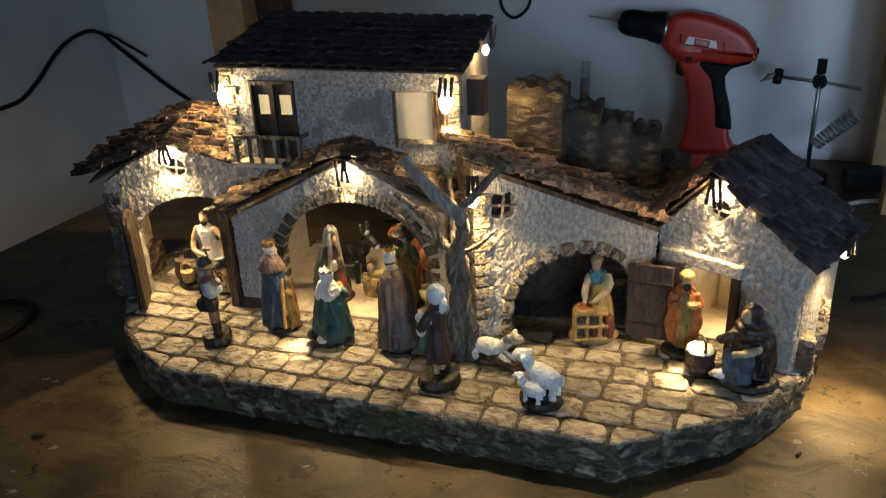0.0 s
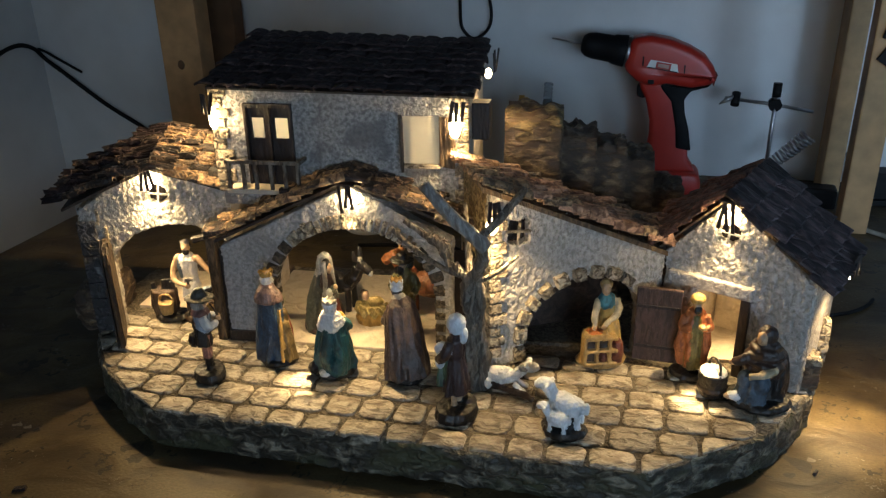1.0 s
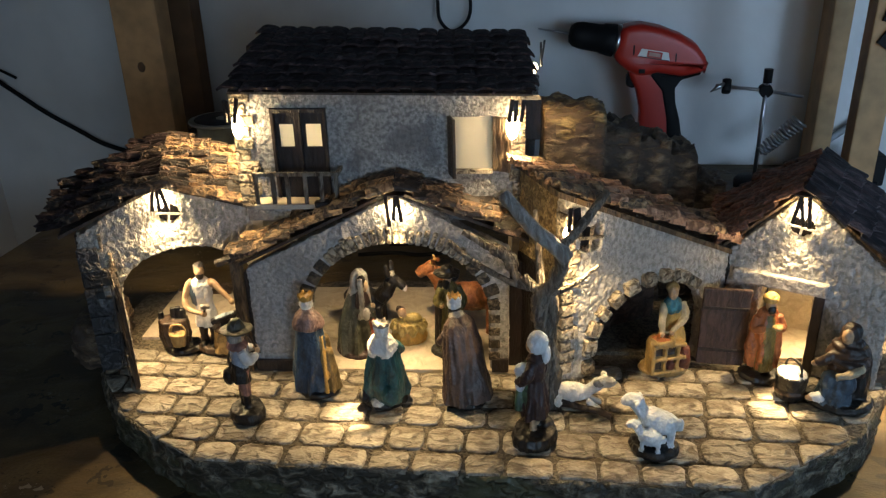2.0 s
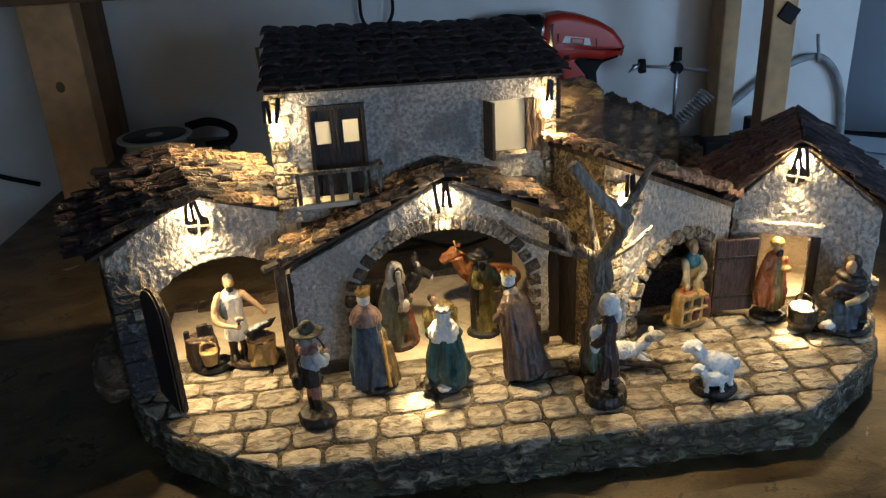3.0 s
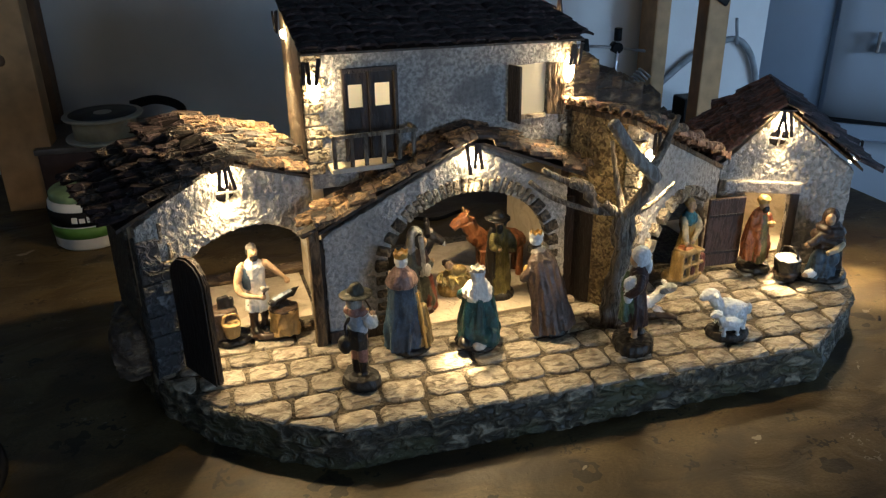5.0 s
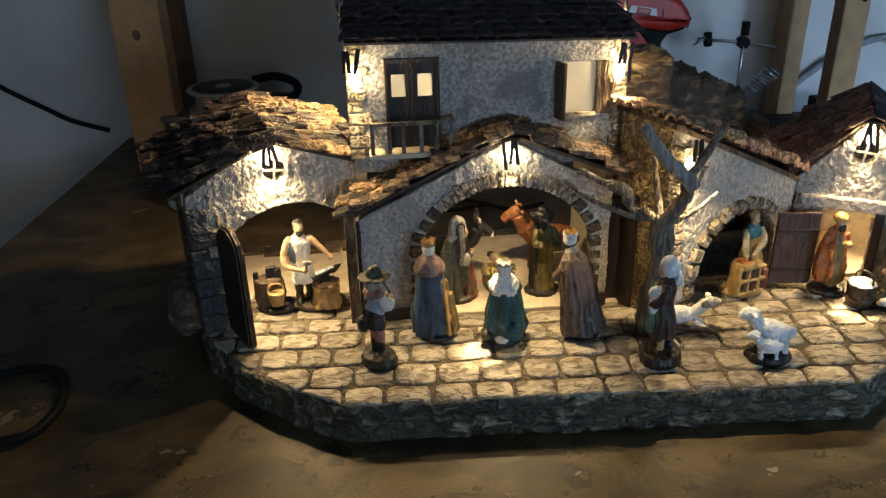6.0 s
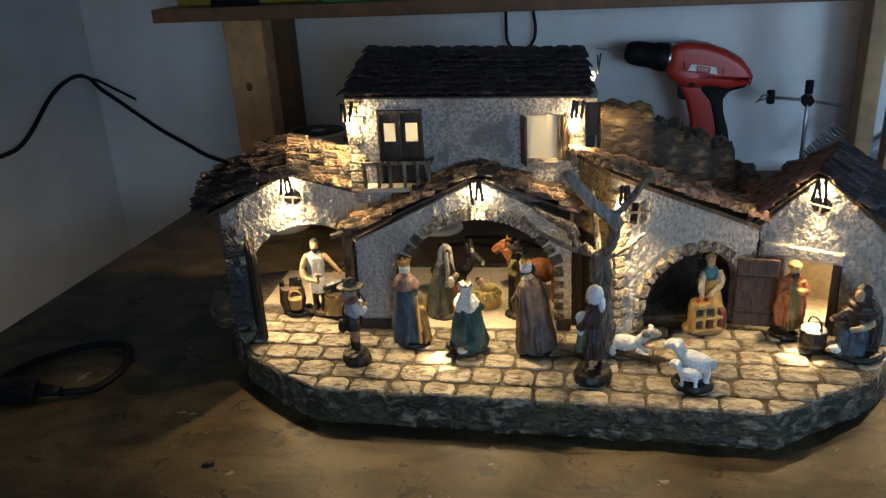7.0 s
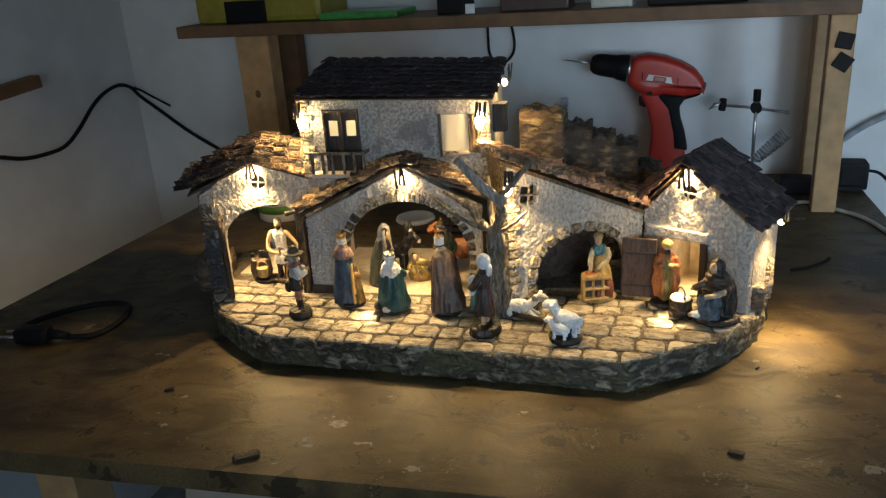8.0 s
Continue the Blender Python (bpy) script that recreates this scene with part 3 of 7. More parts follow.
def cobble(poly, z, r):
    """One paving stone with worn edges."""
    cx, cy = sum(p[0] for p in poly) / len(poly), sum(p[1] for p in poly) / len(poly)
    bm = bmesh.new()
    tilt = (r.uniform(-0.03, 0.03), r.uniform(-0.03, 0.03))
    rings = []
    for k, dz in ((1.0, -0.003), (1.0, 0.0012), (0.965, 0.0024), (0.88, 0.0029)):
        ring = []
        for x, y in poly:
            dx, dy = (x - cx) * k, (y - cy) * k
            ring.append(bm.verts.new((dx, dy, dz + dx * tilt[0] + dy * tilt[1] + (r.uniform(-0.0004, 0.0004) if dz > 0 else 0))))
        rings.append(ring)
    n = len(poly)
    for a, b in zip(rings, rings[1:]):
        for k in range(n):
            bm.faces.new((a[k], a[(k + 1) % n], b[(k + 1) % n], b[k])).smooth = True
    c = bm.verts.new((0, 0, 0.0030))
    for k in range(n):
        bm.faces.new((rings[-1][k], rings[-1][(k + 1) % n], c)).smooth = True
    bmesh.ops.recalc_face_normals(bm, faces=bm.faces)
    ob = part("cobble", bm, COBBLE, plinth)
    ob.location = (cx, cy, z)


def rounded(x0, x1, y0, y1, r, rr):
    """A stone's outline with worn corners, counter-clockwise, a little uneven."""
    c = min(x1 - x0, y1 - y0) * rr
    out = []
    for cx, cy, a0 in ((x1 - c, y0 + c, -90), (x1 - c, y1 - c, 0), (x0 + c, y1 - c, 90), (x0 + c, y0 + c, 180)):
        k = r.uniform(0.5, 1.25)
        for a in (0, 45, 90):
            q = radians(a0 + a)
            w = c * (1 if a != 45 else 1.0 + 0.12 * (1 - k))
            out.append((cx + w * math.cos(q) + r.uniform(-0.0008, 0.0008), cy + w * math.sin(q) + r.uniform(-0.0008, 0.0008)))
    return out


def pave():
    r = random.Random(12)
    ctr = (-0.25, 0.70)
    region = [((x - ctr[0]) * 0.988, (y - ctr[1]) * 0.985) for x, y in OUTLINE]
    ang = radians(-3.2)
    ca, sa = math.cos(ang), math.sin(ang)
    # rows run along the front edge
    rows = [(0.0, 0.027), (0.028, 0.061), (0.062, 0.092), (0.093, 0.121), (0.122, 0.146), (0.147, 0.170)]
    front = (-0.47 + 0.25, 0.557 - 0.70)
    for i, (v0, v1) in enumerate(rows):
        u = -0.20 + (0.018 if i % 2 else 0) + r.uniform(0, 0.008)
        while u < 0.70:
            w = r.uniform(0.031, 0.044)
            st = rounded(u, u + w - 0.0032, v0 + 0.0012, v1 - 0.0014, r, 0.26)
            st = [(front[0] + x * ca - y * sa, front[1] + x * sa + y * ca) for x, y in st]
            u += w
            st = clip(st, region)
            if len(st) < 3 or area(st) < 0.00018:
                continue
            cx, cy = sum(p[0] for p in st) / len(st) + ctr[0], sum(p[1] for p in st) / len(st) + ctr[1]
            # no stones under the stable floor and inside the arch
            if cy > 0.690 and -0.455 < cx < -0.19:
                continue
            if cy > 0.722 and cx > -0.46:
                continue
            cobble(st, GROUND - 0.003, r)


pave()


def floor_part():
    """Plain cream floors inside the buildings."""
    part("stable_floor", box(-0.198, 0.055, -0.006, 0.172, GROUND - 0.008, GROUND + 0.002, 0.001), CREAM, base, "cream plastered floor")
    part("forge_floor", box(-0.345, -0.206, 0.055, 0.165, GROUND - 0.008, GROUND + 0.001, 0.001), CREAM, base, "cream plastered floor")
    # mortar tone darkens the vault floor as shade would
    part("vault_floor", box(0.10, 0.255, 0.03, 0.14, GROUND - 0.008, GROUND + 0.0012, 0.001), MORTAR, base, "floor under the arch, tinted dark for shade")
    part("inn_floor", box(0.256, 0.38, 0.02, 0.14, GROUND - 0.008, GROUND + 0.0015, 0.001), CREAM, base, "dusty floor behind the arch")
    bm = bmesh.new()
    r = random.Random(8)
    x = -0.345
    while x < -0.205:
        w = r.uniform(0.02, 0.05)
        add_box(bm, x, x + w - 0.002, 0.158 + r.uniform(-0.004, 0.004), 0.178, GROUND - 0.004, GROUND + r.uniform(0.004, 0.009), 0.002)
        x += w
    part("rear_rim", bm, ROCK, base, "rough stony rim along the back")


floor_part()

# ---- miniature house ----
house = thing("miniature_house", (-0.452, 0.722, GROUND), 0, "grey stuccoed two-storey miniature house with dark tiled roof", "model house")
HZ = -GROUND


def pl(poly):
    return [(x, z + HZ) for x, z in poly]


hw = part("front_wall", slab(pl([(0.0, 0.183), (0.254, 0.183), (0.254, 0.306), (0.0, 0.306)]),
                             [pl([(0.034, 0.200), (0.034, 0.286), (0.079, 0.286), (0.079, 0.200)]), pl([(0.190, 0.233), (0.190, 0.280), (0.2275, 0.280), (0.2275, 0.233)])],
                             0, 0.010), HOUSE_WALL, house, "grey-white stucco front")
for x0, x1, low, high in ((0.0, 0.010, 0.264, 0.291), (0.246, 0.254, 0.259, 0.283)):
    bm = box(x0, x1, 0.0102, 0.128, 0.0, 0.283)
    # the wall's top follows the roof
    for v in bm.verts:
        if v.co.z > 0.1:
            v.co.z = low if v.co.y < 0.05 else high
    part("side_wall", bm, CREAM, house, "plastered side wall")
part("back_wall", box(0.0102, 0.2458, 0.118, 0.128, 0.150, 0.283), PLASTER, house)
part("upper_floor", box(0.0102, 0.2458, 0.0102, 0.1178, 0.145, 0.152), WOOD_DARK, house)
h_roof = part("roof", roof_slab((-0.002, 0.132, 0.299), (0.261, 0.132, 0.290), (0.262, -0.008, 0.2635), (-0.002, -0.008, 0.2685), 0.002), WOOD_DARK, house, "roof of dark brown wavy tiles")
lay_tiles(h_roof, (-0.003, 0.134, 0.299), (0.262, 0.134, 0.290), (0.264, -0.014, 0.263), (-0.004, -0.014, 0.268), 0.0172, 0.0165, [TILE_DARK], seed=3, h=0.0034, lift_deg=4.5, wild=0.35, wide=1.22)

# balcony door
bd = part("balcony_door", slab(pl([(0.0345, 0.2005), (0.0785, 0.2005), (0.0785, 0.2855), (0.0345, 0.2855)]),
                               [pl([(0.0375, 0.254), (0.0375, 0.275), (0.0505, 0.275), (0.0505, 0.254)]), pl([(0.0615, 0.254), (0.0615, 0.275), (0.0755, 0.275), (0.0755, 0.254)])],
                               0.002, 0.006), WOOD_AND_SHADE, house, "dark brown double door with two lit panes")
part("pane", box(0.0375, 0.0505, 0.0042, 0.0052, 0.254 + HZ, 0.275 + HZ), PANE, bd, "cream backlit pane")
part("pane", box(0.0615, 0.0755, 0.0042, 0.0052, 0.254 + HZ, 0.275 + HZ), PANE, bd, "cream backlit pane")
part("door_frame", box(0.0315, 0.0345, -0.003, 0.004, 0.199 + HZ, 0.289 + HZ, 0.0006), WOOD_DARK, bd)
part("door_frame", box(0.0785, 0.0815, -0.003, 0.004, 0.199 + HZ, 0.289 + HZ, 0.0006), WOOD_DARK, bd)
part("door_frame", box(0.0315, 0.0815, -0.0035, 0.0035, 0.286 + HZ, 0.290 + HZ, 0.0006), WOOD_DARK, bd)
part("mullion", box(0.0553, 0.0577, -0.001, 0.0045, 0.2005 + HZ, 0.2855 + HZ, 0.0004), WOOD_DARK, bd)
# window with shutters
win = part("window", box(0.190, 0.2275, 0.0012, 0.0026, 0.233 + HZ, 0.280 + HZ), PANE, house, "cream window pane without curtain")
part("shutter", box(-0.0165, 0.0, -0.0015, 0.0015, 0.229 + HZ, 0.282 + HZ, 0.0005, pose(0.1895, -0.001, 0, 0, 0, 107)), WOOD_DARK, win, "open dark shutter")
# lighter wood than its twin, for the light on this shutter
part("shutter", box(0.0, 0.0165, -0.0015, 0.0015, 0.232 + HZ, 0.281 + HZ, 0.0005, pose(0.2285, -0.002, 0, 0, 0, -26)), WOOD_MID, win, "open dark shutter")
part("sill", box(0.189, 0.228, -0.003, 0.004, 0.229 + HZ, 0.233 + HZ, 0.0006), STONE, win)
part("side_shutter", box(0.2545, 0.272, 0.032, 0.052, 0.250 + HZ, 0.287 + HZ, 0.001), WOOD_DARK, house, "dark wooden shutter box")

# balcony
bal = part("balcony", box(0.014, 0.094, -0.022, -0.0005, 0.203 + HZ, 0.2075 + HZ, 0.0008), CREAM, house, "small weathered wooden balcony")
part("handrail", box(0.015, 0.093, -0.0225, -0.0185, 0.234 + HZ, 0.2375 + HZ, 0.0008), DRIFT, bal)
part("handrail", box(0.015, 0.0185, -0.0185, -0.0005, 0.234 + HZ, 0.2375 + HZ, 0.0008), DRIFT, bal)
part("handrail", box(0.0895, 0.093, -0.0185, -0.0005, 0.234 + HZ, 0.2375 + HZ, 0.0008), DRIFT, bal)
for k in range(6):
    x = 0.0175 + 0.0146 * k + 0.001 * math.sin(k * 2.3)
    part("baluster", box(x - 0.0018, x + 0.0018, -0.0215, -0.0185, 0.2077 + HZ, 0.234 + HZ, 0.0005), DRIFT, bal)


def quoins(parent, x0, x1, y0, y1, z0, z1, seed, material=STONE, step=0.011):
    """Corner stones, alternately long and short, proud of the wall."""
    r = random.Random(seed)
    z, k = z0, 0
    while z < z1:
        h = step * r.uniform(0.8, 1.2)
        w = (x1 - x0) * (1.0 if k % 2 else 0.7) * r.uniform(0.9, 1.1)
        part("quoin", box(x0 - 0.002, x0 + w, y0 - 0.003 - r.uniform(0, 0.001), y1, z, z + h - 0.001, 0.0015), material, parent)
        z += h
        k += 1


quoins(hw, -0.001, 0.016, 0.0, 0.009, 0.150 + 0.01, 0.265, 5)
r_side = random.Random(6)
for k in range(10):
    zz = 0.148 + k * 0.0118
    w = 0.013 * (1.0 if k % 2 else 0.75)
    part("quoin", box(0.2555 - w, 0.2565, -0.003 - r_side.uniform(0, 0.001), 0.009, zz, zz + 0.0108, 0.0015), STONE, hw)

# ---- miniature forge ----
# blue-grey stone, darkened further for the shade low on the jamb
JAMB_STONE = worn("shaded_blue_stone", (0.022, 0.022, 0.024), (0.15, 0.15, 0.16), 130, lo=0.42, hi=0.70, dist=0.0026, rough=0.5, random_v=0.3, big=60, patch=(0.03, 0.03, 0.03), amount=0.6)
forge = thing("miniature_forge", (-0.607, 0.695, GROUND), 16.5, "stuccoed miniature forge with arched opening and brown tiles", "model house")
fw = part("front_wall", slab(pl([(0.0, GROUND), (0.027, GROUND)] + arch(0.027, 0.157, 0.108, 0.157)[::-1] + [(0.157, GROUND), (0.163, GROUND), (0.163, 0.188), (0.118, 0.211), (0.079, 0.219), (0.040, 0.203), (0.0, 0.178)]),
                             [pl(circle(0.084, 0.191, 0.0115))], 0.0, 0.014), STUCCO, forge, "rough grey stucco gable")
part("outer_skin", box(-0.0048, -0.0022, 0.0142, 0.084, 0.0, 0.138, 0.001), DARK_STONE, forge, "dark rough outer side")
part("side_wall", box(-0.002, 0.009, 0.0142, 0.084, 0.0, 0.140), CREAM, forge, "cream inner wall")
f_roof = part("roof", roof_slab((0.080, -0.003, 0.222 + HZ), (0.080, 0.120, 0.231 + HZ), (-0.018, 0.120, 0.188 + HZ), (-0.014, -0.003, 0.182 + HZ), 0.003), WOOD_DARK, forge, "gabled roof of brown tiles")
part("roof_half", roof_slab((0.0802, -0.003, 0.222 + HZ), (0.0802, 0.120, 0.231 + HZ), (0.162, 0.115, 0.203 + HZ), (0.162, -0.003, 0.192 + HZ), 0.003), WOOD_DARK, forge)
lay_tiles(f_roof, (0.084, -0.018, 0.223 + HZ), (0.084, 0.127, 0.232 + HZ), (-0.022, 0.127, 0.189 + HZ), (-0.020, -0.020, 0.185 + HZ), 0.0135, 0.0175, [TILE_BROWN, TILE_DARK], seed=11, h=0.0056, wild=1.5, wide=1.15)
lay_tiles(f_roof, (0.080, 0.127, 0.232 + HZ), (0.080, -0.018, 0.223 + HZ), (0.163, -0.014, 0.192 + HZ), (0.163, 0.12, 0.205 + HZ), 0.014, 0.0185, [TILE_BROWN, TILE_CLAY], seed=12, h=0.0050)


def lattice(parent, x, z, r, y=0.004):
    """Small round window with a wooden cross."""
    # black sheet for the unlit room's shade; bars pale as lamp-lit
    part("window_back", box(x - r, x + r, y + 0.012, y + 0.013, z - r, z + r), WOOD_AND_SHADE, parent, "black sheet for the dark room behind the round window")
    for m in (pose(x, y, z, 0, 8, 0), pose(x, y, z, 0, 98, 0)):
        part("window_bar", box(-r, r, -0.001, 0.001, -0.0010, 0.0010, 0.0003, m), PLASTER, parent)


lattice(fw, 0.084, 0.191 + HZ, 0.0115)
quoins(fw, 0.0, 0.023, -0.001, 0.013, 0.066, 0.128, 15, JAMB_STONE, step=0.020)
for k, (w, z) in enumerate(((0.024, 0.066), (0.019, 0.086), (0.025, 0.106), (0.019, 0.126))):
    part("mortar_edge", box(0.001, w + 0.002, -0.0032, 0.010, z - 0.0022, z + 0.0012, 0.0010), STONE, fw, "pale stepped edge between the corner stones")
    part("mortar_edge", box(w - 0.0005, w + 0.0026, -0.0030, 0.010, z + 0.0012, z + 0.016, 0.0010), STONE, fw)
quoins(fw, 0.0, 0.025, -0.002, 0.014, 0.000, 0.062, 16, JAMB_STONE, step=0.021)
part("pillar", box(-0.003, 0.025, -0.002, 0.018, -0.006, 0.064, 0.003), JAMB_STONE, forge, "stone foot of the pillar, darkened for shade")
DOOR_SHAPE = [(0.0, 0.003), (0.050, 0.003), (0.050, 0.098), (0.047, 0.108), (0.040, 0.115), (0.028, 0.118), (0.014, 0.115), (0.005, 0.108), (0.0, 0.100)]
door = part("door", slab(DOOR_SHAPE, [], -0.002, 0.002), DOOR_WOOD, forge, "open brown plank door with a rounded top")
door.matrix_local = pose(0.0262, -0.004, 0, 0, 0, -78)
for k, (low, high) in enumerate(((0.101, 0.112), (0.116, 0.1165), (0.112, 0.099))):
    x0, x1 = 0.0006 + 0.0164 * k, 0.0162 + 0.0164 * k
    part("plank", slab([(x0, 0.004), (x1, 0.004), (x1, high), (x0, low)], [], 0.0012, 0.0034), DOOR_WOOD, door)
# thin black sheet gives the door's outer face its shade
part("outer_board", slab([(x * 0.99 + 0.0002, z * 0.99) for x, z in DOOR_SHAPE], [], -0.0046, -0.0034), WOOD_AND_SHADE, door, "outer side, tinted black for its shade")

# ---- miniature stable ----
stable = thing("miniature_stable", (-0.452, 0.696, GROUND), 0, "gabled miniature stable with a stone arch and clay tiles", "model stable")
sw = part("front_wall", slab(pl([(0.0, GROUND), (0.057, GROUND)] + arch(0.057, 0.225, 0.100, 0.173)[::-1] + [(0.225, GROUND), (0.243, GROUND), (0.243, 0.164), (0.141, 0.217), (0.0, 0.146)]),
                             [], 0.0, 0.014), PLASTER, stable, "grey plastered gable")
s_roof = part("roof", roof_slab((0.141, -0.004, 0.224 + HZ), (0.141, 0.026, 0.228 + HZ), (-0.006, 0.026, 0.156 + HZ), (-0.010, -0.004, 0.151 + HZ), 0.003), WOOD_DARK, stable, "gabled roof of clay tiles")
part("roof_half", roof_slab((0.1412, -0.004, 0.224 + HZ), (0.1412, 0.026, 0.228 + HZ), (0.260, 0.026, 0.180 + HZ), (0.260, -0.004, 0.176 + HZ), 0.003), WOOD_DARK, stable)
lay_tiles(s_roof, (0.143, -0.013, 0.225 + HZ), (0.143, 0.026, 0.229 + HZ), (-0.008, 0.026, 0.157 + HZ), (-0.014, -0.013, 0.151 + HZ), 0.014, 0.0175, [TILE_CLAY, TILE_BROWN], seed=21, h=0.0050)
lay_tiles(s_roof, (0.140, 0.026, 0.229 + HZ), (0.140, -0.013, 0.225 + HZ), (0.262, -0.013, 0.177 + HZ), (0.262, 0.026, 0.181 + HZ), 0.014, 0.0175, [TILE_BROWN, TILE_CLAY, TILE_BROWN], seed=22, h=0.0050)
post = part("corner_post", box(-0.014, -0.004, -0.005, 0.006, -0.002, 0.117, 0.0015), WOOD_MID, stable, "square wooden corner post")
# dark strip for the shade in the gap beside the post
part("dark_board", box(-0.0035, 0.002, 0.002, 0.008, 0.0, 0.104), WOOD_DARK, stable)


def voussoirs(parent, x0, x1, spring, top, n, a0, a1, y, depth, long, material, seed, size=1.0):
    """Stones set round an arch, standing proud of the wall."""
    r = random.Random(seed)
    cx, rx, rz = (x0 + x1) / 2, (x1 - x0) / 2, top - spring
    for k in range(n):
        a = radians(a0 + (a1 - a0) * k / (n - 1))
        p = Vector((cx + rx * math.cos(a), 0, spring + rz * math.sin(a)))
        out = Vector((math.cos(a) / rx, 0, math.sin(a) / rz)).normalized()
        rot = math.degrees(math.atan2(out.x, out.z))
        ln = long * r.uniform(0.85, 1.2)
        w = size * r.uniform(0.0042, 0.0058)
        part("arch_stone", box(-w, w, y - r.uniform(0, 0.0015), y + depth, -0.001, ln, 0.0016, pose(p.x, 0, p.z, 0, rot, 0)), material, parent)


voussoirs(sw, 0.057, 0.225, 0.100 + HZ, 0.173 + HZ, 21, 46, 134, -0.0022, 0.012, 0.0125, STONE, 31, 0.55)
voussoirs(sw, 0.057, 0.225, 0.100 + HZ, 0.173 + HZ, 4, 8, 38, -0.0022, 0.012, 0.011, DARK_STONE, 32, 1.0)
voussoirs(sw, 0.057, 0.225, 0.100 + HZ, 0.173 + HZ, 4, 142, 172, -0.0022, 0.012, 0.011, DARK_STONE, 33, 1.0)
for side, sx in ((0.058, -1), (0.224, 1)):
    for k in range(5):
        part("jamb_stone", box(min(side, side + sx * 0.011), max(side, side + sx * 0.011), -0.002, 0.013, 0.012 + 0.0135 * k, 0.0205 + 0.0135 * k, 0.0016), DARK_STONE, sw)
part("plinth_board", box(-0.001, 0.055, -0.004, 0.0, 0.0, 0.012, 0.001), WOOD_DARK, stable)
# black strip drawn for the dark void between stable and bakery
part("dark_board", box(0.2435, 0.268, 0.006, 0.012, 0.0, 0.112), WOOD_AND_SHADE, stable)
part("plinth_board", box(0.227, 0.243, -0.004, 0.0, 0.0, 0.014, 0.001), WOOD_DARK, stable)

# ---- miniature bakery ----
# this dark brown stands in for the shade inside the vault
VAULT = worn("shaded_brown_plaster", (0.035, 0.021, 0.015), (0.11, 0.068, 0.048), 90, lo=0.34, hi=0.66, dist=0.0012, rough=0.7, big=30, patch=(0.03, 0.02, 0.015), amount=0.6)
bakery = thing("miniature_bakery", (-0.165, 0.646, GROUND), 27.7, "white stuccoed miniature bakery with a dark stone arch", "model house")
bw = part("front_wall", slab(pl([(0.0, GROUND), (0.033, GROUND)] + arch(0.033, 0.158, 0.088, 0.137)[::-1] + [(0.158, GROUND), (0.182, GROUND), (0.182, 0.150), (0.0, 0.236)]),
                             [pl([(0.016, 0.180), (0.016, 0.204), (0.037, 0.204), (0.037, 0.180)])], 0.0, 0.013), STUCCO, bakery, "bluish white stucco wall")
part("side_wall", box(0.0, 0.010, 0.0132, 0.075, 0.0, 0.196), OCHRE, bakery, "ochre stucco side")
# black board over the wall draws the shade of an open doorway
part("side_door", box(-0.0022, -0.0004, 0.043, 0.074, 0.0, 0.120, 0.0006), WOOD_AND_SHADE, bakery, "narrow dark doorway, its shade drawn as a black board")
# ceiling added to keep lamp light out of the vault
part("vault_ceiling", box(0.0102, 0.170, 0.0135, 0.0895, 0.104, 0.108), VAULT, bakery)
part("rear_wall", box(0.0102, 0.175, 0.09, 0.1, 0.0, 0.112), VAULT, bakery, "back of the vault, tinted dark for its shade")
for m in (pose(0.0265, 0.004, 0.192 + HZ, 0, 5, 0), pose(0.0265, 0.004, 0.192 + HZ, 0, 95, 0)):
    part("window_bar", box(-0.013, 0.013, -0.0035, -0.0015, -0.0012, 0.0012, 0.0004, m), STONE, bw)
# dark sheet stands for the shade inside this window
part("window_back", box(0.016, 0.037, 0.014, 0.015, 0.180 + HZ, 0.204 + HZ), WOOD_DARK, bw)
b_roof = part("roof", roof_slab((-0.010, -0.002, 0.240 + HZ), (0.184, -0.002, 0.150 + HZ), (0.205, 0.06, 0.150 + HZ), (0.0, 0.085, 0.240 + HZ), 0.005), WOOD_MID, bakery, "sloping roof of clay tiles")
lay_tiles(b_roof, (-0.014, 0.085, 0.242 + HZ), (-0.014, -0.010, 0.242 + HZ), (0.188, -0.010, 0.152 + HZ), (0.205, 0.06, 0.152 + HZ), 0.0125, 0.021, [TILE_TERRA, TILE_TERRA, TILE_CLAY], seed=41, h=0.0060, wild=0.8, wide=1.12)
voussoirs(bw, 0.033, 0.158, 0.088 + HZ, 0.137 + HZ, 9, 48, 178, -0.007, 0.012, 0.0105, STONE, 43, 1.25)
for k in range(3):
    part("jamb_stone", box(0.022, 0.034, -0.006, 0.012, 0.004 + 0.018 * k, 0.018 + 0.018 * k, 0.003), STONE, bw)

quoins(bw, -0.001, 0.013, -0.001, 0.011, 0.030, 0.180, 44, STONE, 0.0125)

# ---- miniature inn ----
RED_WOOD = worn("reddish_brown_wood", (0.040, 0.023, 0.018), (0.105, 0.062, 0.050), 90, (3, 3, 0.8), lo=0.32, hi=0.68, dist=0.0007, rough=0.55)
specks(RED_WOOD, 160, 0.16, (0.34, 0.28, 0.25), 0.8, 0.85)
inn = thing("miniature_inn", (-0.003, 0.731, GROUND), -28, "stuccoed miniature inn with a gable and dark tiles", "model house")
iw = part("front_wall", slab(pl([(0.0, GROUND), (0.030, GROUND), (0.030, 0.122), (0.077, 0.122), (0.077, GROUND), (0.138, GROUND), (0.138, 0.148), (0.056, 0.215), (0.0, 0.150)]),
                             [pl(circle(0.057, 0.181, 0.0115))], 0.0, 0.013), STUCCO, inn, "rough white stucco gable")
